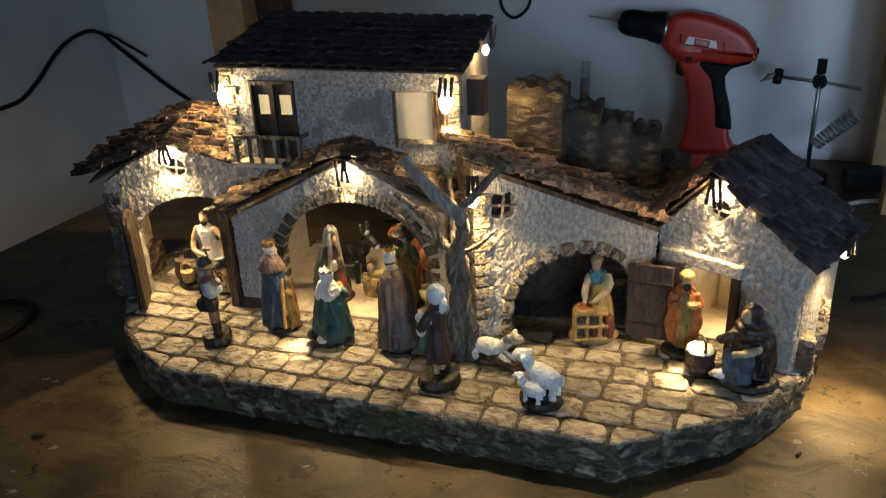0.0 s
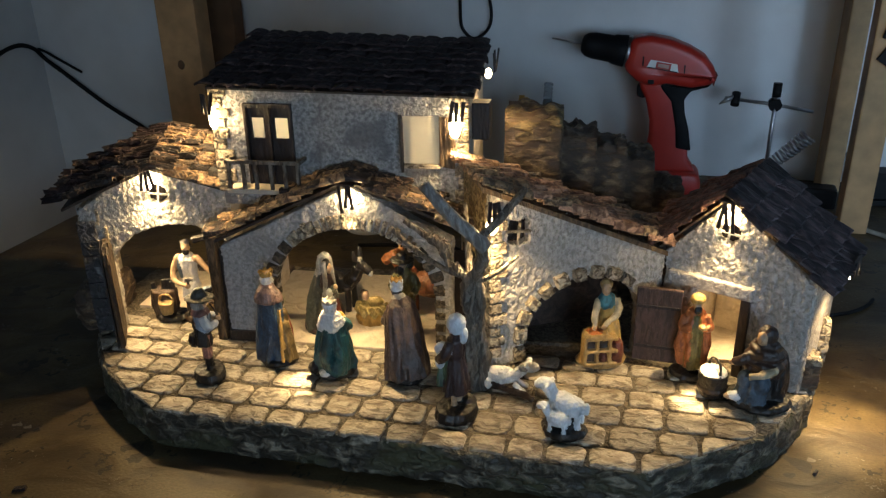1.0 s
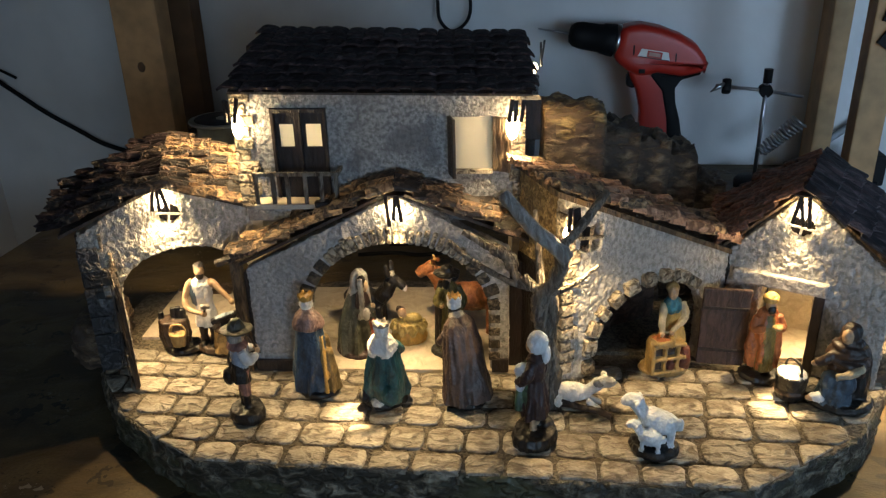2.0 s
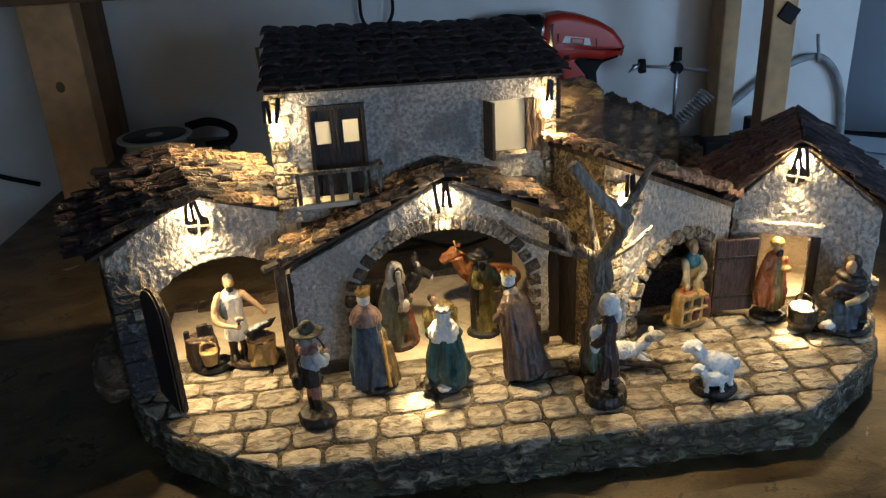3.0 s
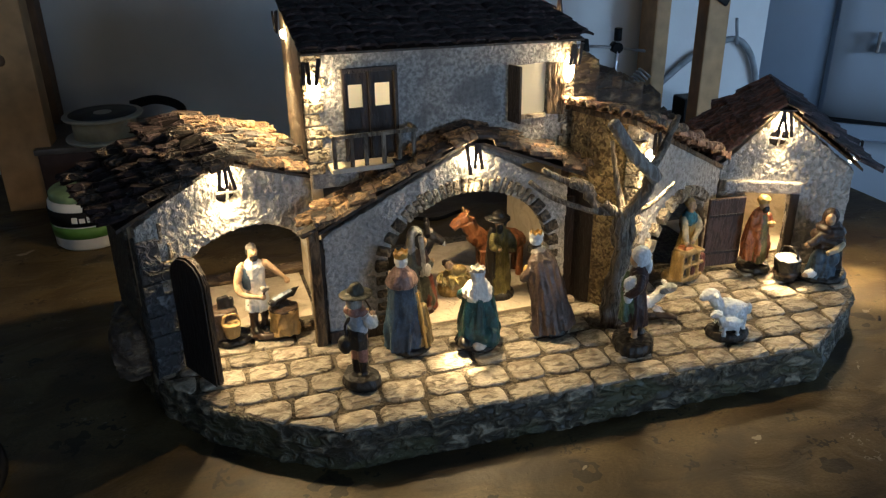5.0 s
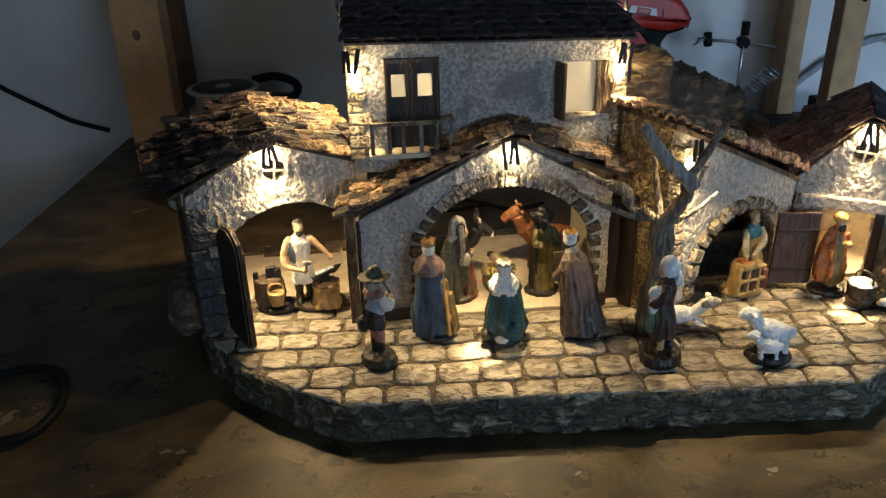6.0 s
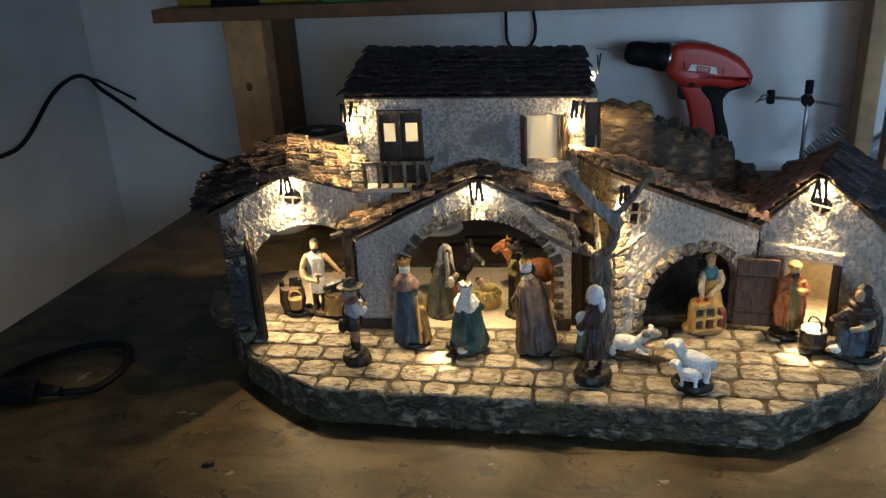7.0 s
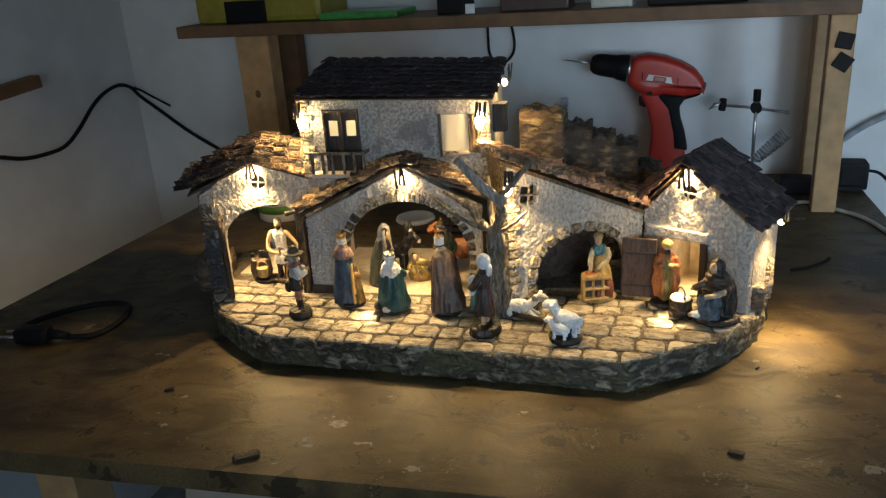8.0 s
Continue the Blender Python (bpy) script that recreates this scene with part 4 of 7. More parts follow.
part("side_wall", box(0.126, 0.138, 0.0132, 0.093, 0.0, 0.103), STUCCO, inn, "rough stucco side")
part("rear_wall", box(0.028, 0.1258, 0.085, 0.093, 0.0, 0.10), CREAM, inn, "cream inner wall")
i_roof = part("roof", roof_slab((0.056, -0.003, 0.219 + HZ), (0.056, 0.095, 0.224 + HZ), (0.145, 0.092, 0.156 + HZ), (0.145, -0.003, 0.152 + HZ), 0.003), WOOD_MID, inn, "gabled roof of dark tiles")
part("roof_half", roof_slab((0.0558, -0.003, 0.219 + HZ), (0.0558, 0.095, 0.224 + HZ), (-0.025, 0.095, 0.163 + HZ), (-0.012, -0.003, 0.149 + HZ), 0.003), WOOD_MID, inn)
lay_tiles(i_roof, (0.054, 0.097, 0.226 + HZ), (0.054, -0.017, 0.221 + HZ), (0.149, -0.016, 0.151 + HZ), (0.149, 0.094, 0.155 + HZ), 0.0165, 0.0185, [TILE_PLUM], seed=51, h=0.0040, wild=0.7, wide=1.15)
lay_tiles(i_roof, (0.058, -0.017, 0.221 + HZ), (0.058, 0.097, 0.226 + HZ), (-0.028, 0.097, 0.163 + HZ), (-0.014, -0.017, 0.149 + HZ), 0.0155, 0.0160, [TILE_RUST], seed=52, h=0.0034, wild=0.8, lift_deg=5, wide=1.15)
for m in (pose(0.057, 0.003, 0.181 + HZ, 0, 6, 0), pose(0.057, 0.003, 0.181 + HZ, 0, 96, 0)):
    part("window_bar", box(-0.0115, 0.0115, -0.001, 0.001, -0.0010, 0.0010, 0.0003, m), PLASTER, iw)
# black sheet draws the shade behind the inn's round window
part("window_back", box(0.045, 0.069, 0.0142, 0.0152, 0.169 + HZ, 0.193 + HZ), WOOD_AND_SHADE, iw)
# partition added so the inn lamp does not reach the vault
part("inner_wall", box(0.018, 0.026, 0.0135, 0.093, 0.0, 0.105), CREAM, inn, "cream partition added to screen the vault from the lamp")
part("lintel", box(0.006, 0.088, -0.006, 0.010, 0.121 + HZ, 0.134 + HZ, 0.002), PLASTER, inn, "weathered timber lintel")
part("jamb", box(0.0772, 0.086, -0.004, 0.012, 0.0, 0.083, 0.001), WOOD_DARK, inn)
idoor = part("door", box(-0.043, 0.0, -0.002, 0.002, 0.003, 0.083, 0.0012), RED_WOOD, inn, "open reddish brown plank door")
idoor.matrix_local = pose(0.0273, -0.0165, 0, 0, 0, 21)
for z in (0.018, 0.062):
    part("door_strap", box(-0.042, -0.001, -0.0032, -0.0018, z, z + 0.003, 0.0004), WOOD_DARK, idoor)


for wall in (fw, bw, iw):
    plastered(wall)
plastered(sw, lumps=0.0030, strings=0.0020)
plastered(hw, lumps=0.0020, strings=0.0004)


# ---- rocks behind ----
# yellow streaks plus the gold that lantern light gives the ledge's top
LIT_LEDGE = worn("streaked_lit_ledge", (0.075, 0.045, 0.022), (0.50, 0.36, 0.16), 70, (0.8, 0.8, 2.2), lo=0.40, hi=0.66, dist=0.005, rough=0.55, big=26, patch=(0.16, 0.11, 0.07), amount=0.7, twist=0.5, detail=6)
def rock(name, c, r, seed, label, squash=0.35, material=ROCK, rough=1.0):
    """A faceted lump with ledges."""
    bm = bmesh.new()
    bmesh.ops.create_cube(bm, size=2.0)
    bmesh.ops.subdivide_edges(bm, edges=bm.edges[:], cuts=15, use_grid_fill=True)
    off = Vector((seed * 7.3, seed * 3.1, 0))
    for v in bm.verts:
        p = v.co.copy()
        p = p.lerp(p.normalized() * 1.15, squash)
        q = p + off
        p += p.normalized() * rough * (0.14 * noise.noise(q * 1.6) + 0.12 * noise.noise(Vector((q.x * 3, q.y * 3, q.z * 7))) + 0.07 * abs(noise.noise(q * 9)) + 0.03 * noise.noise(q * 22))
        v.co = Vector((p.x * r[0], p.y * r[1], p.z * r[2]))
    ob = part(name, bm, material, None, "", True)
    ob.location = c
    return tagged(ob, label, "rock", "rocks behind the village")


# a stepped massif: a high ledge and lower blocks falling away from it
ledge = rock("rock", (-0.141, 0.856, 0.148), (0.031, 0.034, 0.112), 1, "tall brown painted rock ledge, flat top tinted gold as lantern-lit", 0.05, ROCK, 0.45)
ledge.data.materials.append(LIT_LEDGE)
# faces near the top take the lantern-lit gold
for f in ledge.data.polygons:
    f.material_index = 1 if f.center.z > 0.090 + 0.010 * math.sin(f.center.x * 160) else 0
rock("rock", (-0.094, 0.866, 0.136), (0.021, 0.032, 0.100), 2, "brown painted rock block with ledges", 0.06, ROCK, 0.55)
rock("rock", (-0.060, 0.872, 0.130), (0.020, 0.032, 0.092), 3, "brown painted rock block beside the drill", 0.06, ROCK, 0.55)
rock("rock", (-0.028, 0.878, 0.122), (0.019, 0.032, 0.086), 7, "low brown painted rock block", 0.08, ROCK, 0.6)
rock("rock", (0.004, 0.884, 0.104), (0.022, 0.032, 0.070), 8, "low brown painted rock with a mossy side", 0.2, ROCK, 0.8)

# pale stone on this rock and the stump's top stands for lantern light
rock("rock", (0.145, 0.739, 0.062), (0.013, 0.019, 0.031), 4, "pale knobbly rock beside the inn wall", 0.5, STONE)
stump = rock("rock", (0.1285, 0.6935, 0.050), (0.0135, 0.0135, 0.019), 6, "dark rock stump, top coloured pale as lantern-lit", 0.45)
stump.data.materials.append(STONE)
for f in stump.data.polygons:
    f.material_index = 1 if f.center.z > 0.011 else 0
rock("rock", (-0.628, 0.745, 0.052), (0.018, 0.040, 0.026), 5, "dark mossy rock at the edge of the plinth", 0.5)

# ---- tree ----
# lighter copy of the driftwood, standing for daylight on the thick limb
LIT_LIMB = worn("daylit_driftwood", (0.16, 0.14, 0.12), (0.38, 0.36, 0.34), 40, (4, 4, 1), lo=0.30, hi=0.66, dist=0.0018, rough=0.7, big=28, patch=(0.16, 0.13, 0.10), amount=0.5, detail=2)
tree = thing("driftwood_tree", (-0.182, 0.632, GROUND), 0, "bare tree made of grey driftwood, standing on the paving", "tree")


def limb(name, ctrl, r0, r1, material, label="", seg=9, rough=0.4):
    pts = curve_pts(ctrl, 5)
    bm = bmesh.new()
    add_tube(bm, pts, [r0 + (r1 - r0) * k / (len(pts) - 1) for k in range(len(pts))], seg, 0, True, rough)
    return part(name, bm, material, tree, label, True)


limb("trunk", [(-0.004, 0.004, -0.002), (-0.003, 0.004, 0.04), (0.001, 0.003, 0.075), (-0.003, 0.003, 0.100), (0.000, 0.002, 0.122)], 0.0105, 0.0068, DRIFT, "gnarled trunk", 11, 0.6)
limb("trunk", [(0.010, 0.008, -0.002), (0.011, 0.008, 0.035), (0.006, 0.005, 0.070), (0.008, 0.002, 0.100), (0.004, 0.000, 0.120)], 0.0066, 0.0046, DRIFT, "second stem", 9, 0.6)
limb("limb", [(0.000, 0.001, 0.116), (0.007, -0.006, 0.128), (0.012, -0.013, 0.146), (0.011, -0.018, 0.162)], 0.0062, 0.0060, DRIFT, "bent stem below the fork", 9, 0.4)
limb("limb", [(0.015, -0.019, 0.156), (0.007, -0.020, 0.165), (-0.012, -0.022, 0.183), (-0.036, -0.026, 0.213)], 0.0070, 0.0052, LIT_LIMB, "thick limb tinted pale as daylit", 10, 0.25)
limb("limb", [(0.008, -0.018, 0.163), (0.020, -0.014, 0.174), (0.034, -0.006, 0.189), (0.047, 0.002, 0.204)], 0.0040, 0.0030, DRIFT, "thin side limb")
limb("limb", [(0.0, 0.002, 0.112), (-0.010, 0.006, 0.120), (-0.016, 0.012, 0.126)], 0.0050, 0.0040, DRIFT)
limb("twig", [(-0.002, 0.004, 0.118), (-0.004, 0.010, 0.140), (-0.006, 0.016, 0.160), (-0.008, 0.020, 0.182)], 0.0034, 0.0020, DRIFT)
limb("twig", [(0.002, 0.000, 0.116), (0.012, -0.004, 0.120), (0.026, -0.008, 0.130), (0.042, -0.010, 0.146)], 0.0030, 0.0014, DRIFT)
br = bmesh.new()
add_tube(br, curve_pts([(-0.250, 0.669, 0.194), (-0.230, 0.664, 0.183), (-0.212, 0.656, 0.177), (-0.206, 0.650, 0.164), (-0.196, 0.643, 0.155), (-0.184, 0.637, 0.158)]), [0.0032] * 8 + [0.0060] * 9 + [0.0042] * 14, 8, rough=0.5)
add_tube(br, curve_pts([(-0.262, 0.670, 0.184), (-0.245, 0.666, 0.170), (-0.222, 0.655, 0.160), (-0.200, 0.644, 0.154)]), 0.0026, 7, rough=0.4)
tagged(part("driftwood_branch", br, DRIFT, None, "", True), "grey driftwood branch along the stable roof", "branch")


# ---- lanterns ----
def lantern(x, y, z, rz, watts, tall=0.005, out=0.30, cone=140):
    """Three hanging wooden splints over a small warm bulb."""
    th = thing("lantern", (x, y, z), rz, "tiny wooden lantern with a glowing warm bulb", "lantern", "lanterns of the village")
    r = random.Random(int(abs(x) * 1000))
    for k in (-1, 0, 1):
        part("splint", box(-0.0018, 0.0018, -0.0009, 0.0009, 0.0, 0.020 + r.uniform(-0.003, 0.003), 0.0004, pose(k * 0.0052, -0.006, 0.002, r.uniform(-8, 8), r.uniform(-10, 10), 0)), WOOD_DARK, th)
    bm = bmesh.new()
    add_ball(bm, (0, 0.001, -0.003 if tall > 0.007 else 0), (0.0058 if tall > 0.007 else 0.0042, 0.0036, tall), 12)
    part("bulb", bm, LED, th, "glowing warm bulb")
    a = radians(rz - 90)
    bulb(x + 0.006 * math.cos(a), y + 0.006 * math.sin(a), z - tall - 0.003, rz, watts, WARM, out, cone)


def gable_lantern(x, y, z, rz, watts, out=0.22, cone=128, pool=None, pool_watts=0.0, aside=0.0):
    """Splints hanging from a gable, with the bulb tucked behind them against the wall."""
    th = thing("lantern", (x, y, z), rz, "tiny wooden lantern hung under a gable, glowing against the wall", "lantern", "lanterns of the village")
    r = random.Random(int(abs(x) * 1000))
    for k in (-1, 0, 1):
        part("splint", box(-0.0017, 0.0017, -0.0009, 0.0009, -0.008 + r.uniform(-0.004, 0.003), 0.017, 0.0004, pose(k * 0.0056, -0.0062, 0.0, r.uniform(-6, 6), r.uniform(-12, 12), 0)), WOOD_DARK, th)
    part("hood", box(-0.009, 0.009, -0.008, 0.003, 0.0165, 0.0185, 0.0006), WOOD_DARK, th, "small dark board over the splints")
    bm = bmesh.new()
    add_lathe(bm, [(0.0008, -0.0060), (0.0026, -0.0045), (0.0030, -0.0010), (0.0030, 0.0050), (0.0022, 0.0062)], 12)
    part("bulb", bm, LED_SMALL, th, "glowing warm bulb")
    a = radians(rz - 90)
    bulb(x + 0.004 * math.cos(a), y + 0.004 * math.sin(a), z - 0.010, rz, watts, WARM, out, cone)
    if pool:
        # the diode's lens also throws a narrow beam on the paving
        beam = bulb(x, y, z, rz, pool_watts, WARM, out, 19)
        beam.matrix_world = look((x + 0.011 * math.cos(a) - aside * math.sin(a), y + 0.011 * math.sin(a) + aside * math.cos(a), z - 0.012), pool)


gable_lantern(-0.530, 0.7120, 0.206, 16.5, 1.3, 0.34, 150)
gable_lantern(-0.309, 0.6905, 0.204, -12, 2.3, 0.34, 98, (-0.345, 0.624, GROUND), 12.0, -0.016)
gable_lantern(0.0448, 0.6993, 0.198, -28, 1.7, 0.34, 98, (0.024, 0.640, GROUND), 12.0, -0.010)
for x, y, z, rz, w, tall in ((-0.4475, 0.7085, 0.280, -32, 0.66, 0.011), (-0.207, 0.7085, 0.278, 15, 0.75, 0.012), (-0.1845, 0.790, 0.309, 90, 0.52, 0.005), (-0.4545, 0.815, 0.308, -90, 3.0, 0.0045),
                             (-0.163, 0.630, 0.210, 27, 0.95, 0.0075), (0.1590, 0.709, 0.143, 40, 0.80, 0.0032)):
    side = x > 0.1
    lantern(x, y, z, rz, w * (1.15 if z > 0.25 else 1.75), tall, 0.42 if side else 0.75 if rz == -90 else 0.25 if x < -0.44 and z > 0.25 else 0.08 if z > 0.25 else 0.14, 150 if side else 122 if z > 0.25 else 132)
side_beam = bulb(0.166, 0.702, 0.135, 40, 4.6, WARM, 0.3, 56)
side_beam.matrix_world = look((0.166, 0.702, 0.135), (0.174, 0.672, 0.0))
# unseen lanterns added in the rooms, for lit interiors and to brighten the stable
for x, y, z, rz, w in ((-0.572, 0.733, 0.156, 100, 1.2), (-0.312, 0.726, 0.184, 180, 0.75), (0.078, 0.728, 0.118, 0, 1.0)):
    lantern(x, y, z, rz, w, 0.003, 0.5)
lantern(-0.345, 0.800, 0.284, 0, 3.4, 0.003, 2.5)

# ---- figurines: each one plain painted mesh ----
def paint(name, c):
    """Painted resin: dark wash in the hollows, weaker on pale paints."""
    wash = 0.62 if min(c) > 0.5 else 0.45 if max(c) > 0.5 else 0.28
    return worn(name, tuple(v * wash for v in c), tuple(v * 0.95 for v in c), 110, (1, 1, 0.6), lo=0.27, hi=0.64, dist=0.0006, rough=0.46, big=60, patch=tuple(v * (wash + 0.17) for v in c), amount=0.6, fine=700)


P = {k: paint("paint_" + k, c) for k, c in dict(
    skin=(0.62, 0.41, 0.24), white=(0.80, 0.78, 0.74), blue=(0.04, 0.085, 0.145), pink=(0.36, 0.22, 0.18), green=(0.02, 0.11, 0.12), purple=(0.120, 0.080, 0.066), straw=(0.27, 0.18, 0.06), gold=(0.58, 0.34, 0.08),
    dark=(0.013, 0.011, 0.010), brown=(0.07, 0.040, 0.024), red=(0.33, 0.05, 0.03), yellow=(0.60, 0.40, 0.12), teal=(0.05, 0.22, 0.30), orange=(0.50, 0.16, 0.05), tan=(0.52, 0.34, 0.13),
    olive=(0.20, 0.17, 0.05), grey=(0.38, 0.35, 0.31), steelblue=(0.42, 0.50, 0.60), maroon=(0.055, 0.028, 0.026), wool=(0.76, 0.81, 0.86), hat=(0.09, 0.08, 0.045), navy=(0.075, 0.125, 0.18),
    moss=(0.085, 0.095, 0.075), rose=(0.40, 0.20, 0.16), rust=(0.22, 0.06, 0.035), apron=(0.10, 0.17, 0.10), hoodgrey=(0.46, 0.44, 0.39), cream=(0.62, 0.52, 0.34), shawl=(0.055, 0.030, 0.020), hay=(0.52, 0.38, 0.13), ox=(0.34, 0.125, 0.048)).items()}


def moulded(bm, mats, voxel):
    """Fuses the shapes of a figure into one cast body that keeps their paints, with folds in cloth and curls in wool."""
    me = bpy.data.meshes.new("cast")
    bm.to_mesh(me)
    ob = new("cast", me)
    mod = ob.modifiers.new("mould", "REMESH")
    mod.mode, mod.voxel_size = "VOXEL", voxel
    mod = ob.modifiers.new("soften", "SMOOTH")
    mod.factor, mod.iterations = 0.5, 2
    graph = bpy.context.evaluated_depsgraph_get()
    cast = bpy.data.meshes.new_from_object(ob.evaluated_get(graph))
    tree = BVHTree.FromBMesh(bm)
    bm.faces.ensure_lookup_table()
    out = bmesh.new()
    out.from_mesh(cast)
    out.normal_update()
    for f in out.faces:
        hit = tree.find_nearest(f.calc_center_median())
        f.material_index, f.smooth = bm.faces[hit[2]].material_index if hit[2] is not None else 0, True
    shift = []
    for v in out.verts:
        kind = mats[v.link_faces[0].material_index].name if v.link_faces else ""
        p = v.co
        if "wool" in kind or "white" in kind:
            d = 0.0007 * noise.noise(p * 420) + 0.0004 * noise.noise(p * 900)
        elif "skin" in kind:
            d = 0.0002 * noise.noise(p * 500)
        else:
            d = 0.0010 * noise.noise(Vector((p.x * 190, p.y * 190, p.z * 34))) + 0.0004 * noise.noise(p * 420)
        shift.append(v.normal * d)
    for v, d in zip(out.verts, shift):
        v.co += d
    bpy.data.objects.remove(ob)
    bpy.data.meshes.remove(me)
    bpy.data.meshes.remove(cast)
    bm.free()
    return out


class Fig:
    """Collects coloured shapes into one mesh; front is +y."""

    def __init__(self):
        self.bm, self.mats = bmesh.new(), []

    def i(self, c):
        if P[c] not in self.mats:
            self.mats.append(P[c])
        return self.mats.index(P[c])

    def ball(self, c, p, r, m=None, seg=12):
        add_ball(self.bm, p, r, seg, self.i(c), m)

    def lathe(self, c, prof, p=(0, 0, 0), sx=1.0, sy=1.0, wave=0.0, waves=7, seg=18, m=None):
        tall = prof[-1][1] - prof[0][1]
        if wave and tall > 0.02:
            # robes: a finer turned shape whose folds deepen towards the hem
            fine = [(a[0] + (b[0] - a[0]) * k / 4, a[1] + (b[1] - a[1]) * k / 4) for a, b in zip(prof, prof[1:]) for k in range(4)] + [prof[-1]]
            before = set(self.bm.verts)
            add_lathe(self.bm, fine, 44, (0, 0, 0), self.i(c), 1.0, 1.0)
            off = Vector((prof[0][0] * 70, waves, len(prof)))
            for v in [w for w in self.bm.verts if w not in before]:
                a, h = math.atan2(v.co.y, v.co.x), (v.co.z - prof[0][1]) / tall
                deep = 1.25 - 0.85 * h
                fold = noise.noise(Vector((math.cos(a) * 2.6, math.sin(a) * 2.6, h * 1.5)) + off) * 2.0
                fold = (1 - abs(fold)) * 1.5 - 0.9 + 0.5 * math.sin(waves * a + 2.0 * h)
                k = 1 + max(wave, 0.06) * 2.1 * deep * fold
                q = Vector((v.co.x * k * sx, v.co.y * k * sy, v.co.z))
                v.co = (m @ q if m is not None else q) + Vector(p)
            return
        add_lathe(self.bm, prof, seg, p, self.i(c), sx, sy, m, wave, waves)

    def tube(self, c, pts, r, seg=8, rough=0.0):
        add_tube(self.bm, curve_pts(pts, 4), r, seg, self.i(c), True, rough)

    def box(self, c, *a, bevel=0.0006, m=None):
        add_box(self.bm, *a, bevel, m, self.i(c))

    def crown(self, c, z, r, h, y=0.0, x=0.0):
        k = 14
        ii = self.i(c)
        rings = [[self.bm.verts.new((x + rr * math.cos(2 * math.pi * j / k), y + rr * math.sin(2 * math.pi * j / k), z + hh * (1.0 if hh < h or j % 2 else 0.55)))
                  for j in range(k)] for rr, hh in ((r * 0.9, 0.0), (r * 1.15, h), (r * 0.95, h), (r * 0.75, 0.002))]
        for a, b in zip(rings, rings[1:]):
            for j in range(k):
                self.bm.faces.new((a[j], a[(j + 1) % k], b[(j + 1) % k], b[j])).material_index = ii
        self.bm.faces.new(rings[-1]).material_index = ii
        self.bm.faces.new(rings[0][::-1]).material_index = ii

    def stand(self, c, r, sy=1.0, h=0.005, x=0.0, y=0.0):
        self.lathe(c, [(r * 0.98, 0.0), (r * 1.04, h * 0.45), (r * 0.94, h), (r * 0.5, h * 1.15)], (x, y, 0), 1.0, sy, 0.05, 3)

    def done(self, name, x, y, rz, label, category="figurine", z=GROUND + 0.0006, s=1.0, voxel=0.0009):
        bmesh.ops.recalc_face_normals(self.bm, faces=self.bm.faces)
        for v in self.bm.verts:
            v.co *= s
        ob = part(name, moulded(self.bm, self.mats, voxel), self.mats, None, "", True)
        ob.matrix_world = pose(x, y, z, 0, 0, rz)
        return tagged(ob, label, category, "figurines of the village")


def piper():
    f = Fig()
    f.stand("dark", 0.0185, 0.8, 0.010)
    for s in (-1, 1):
        f.tube("dark", [(s * 0.004, 0.001, 0.006), (s * 0.004, 0.0, 0.016), (s * 0.004, 0.0, 0.026)], [0.0042, 0.0042, 0.004, 0.004, 0.004, 0.0042, 0.0045, 0.0046, 0.0046])
        f.ball("dark", (s * 0.004, 0.004, 0.0085), (0.0035, 0.007, 0.003))
        f.tube("rose", [(s * 0.004, 0, 0.025), (s * 0.0042, 0, 0.036), (s * 0.004, 0, 0.050)], 0.0050)
    f.lathe("dark", [(0.0105, 0.038), (0.0100, 0.046), (0.0085, 0.056)], (0, -0.0015, 0), 1, 0.8, 0.05)
    f.lathe("steelblue", [(0.0085, 0.053), (0.0098, 0.062), (0.0098, 0.070), (0.0050, 0.076)], (0, 0, 0), 1.05, 0.8)
    f.lathe("rose", [(0.0085, 0.070), (0.0105, 0.072), (0.0085, 0.0755), (0.0040, 0.0775)], (0, -0.001, 0), 1.05, 0.85)
    for s in (-1, 1):
        f.tube("white", [(s * 0.0105, 0, 0.071), (s * 0.0135, 0.004, 0.062), (s * 0.0065, 0.0125, 0.063)], [0.0042, 0.0042, 0.0045, 0.0045, 0.0045, 0.0045, 0.004, 0.004, 0.003])
        f.ball("skin", (s * 0.003, 0.0145, 0.0645), 0.0026)
    f.tube("brown", [(0, 0.0085, 0.080), (0.001, 0.013, 0.070), (0.001, 0.017, 0.060)], 0.0012)
    f.ball("skin", (0, 0.0005, 0.0825), (0.0058, 0.0062, 0.0072))
    f.lathe("grey", [(0.0064, 0.078), (0.0068, 0.083), (0.0060, 0.088)], (0, -0.0020, 0))
    f.lathe("hat", [(0.0120, 0.0862), (0.0135, 0.0878), (0.0068, 0.0892), (0.0058, 0.0935), (0.0035, 0.0968), (0.0012, 0.0978)], (0, 0, 0), 1, 1.1, 0.05, 2)
    f.ball("dark", (-0.006, -0.0110, 0.0410), (0.0070, 0.0055, 0.0085))
    f.tube("dark", [(-0.006, -0.0090, 0.048), (-0.004, -0.0095, 0.062), (0.006, -0.002, 0.076)], 0.0012)
    f.done("piper_figurine", -0.441, 0.619, -62, "painted piper figurine with brown hat, pale shirt and boots")


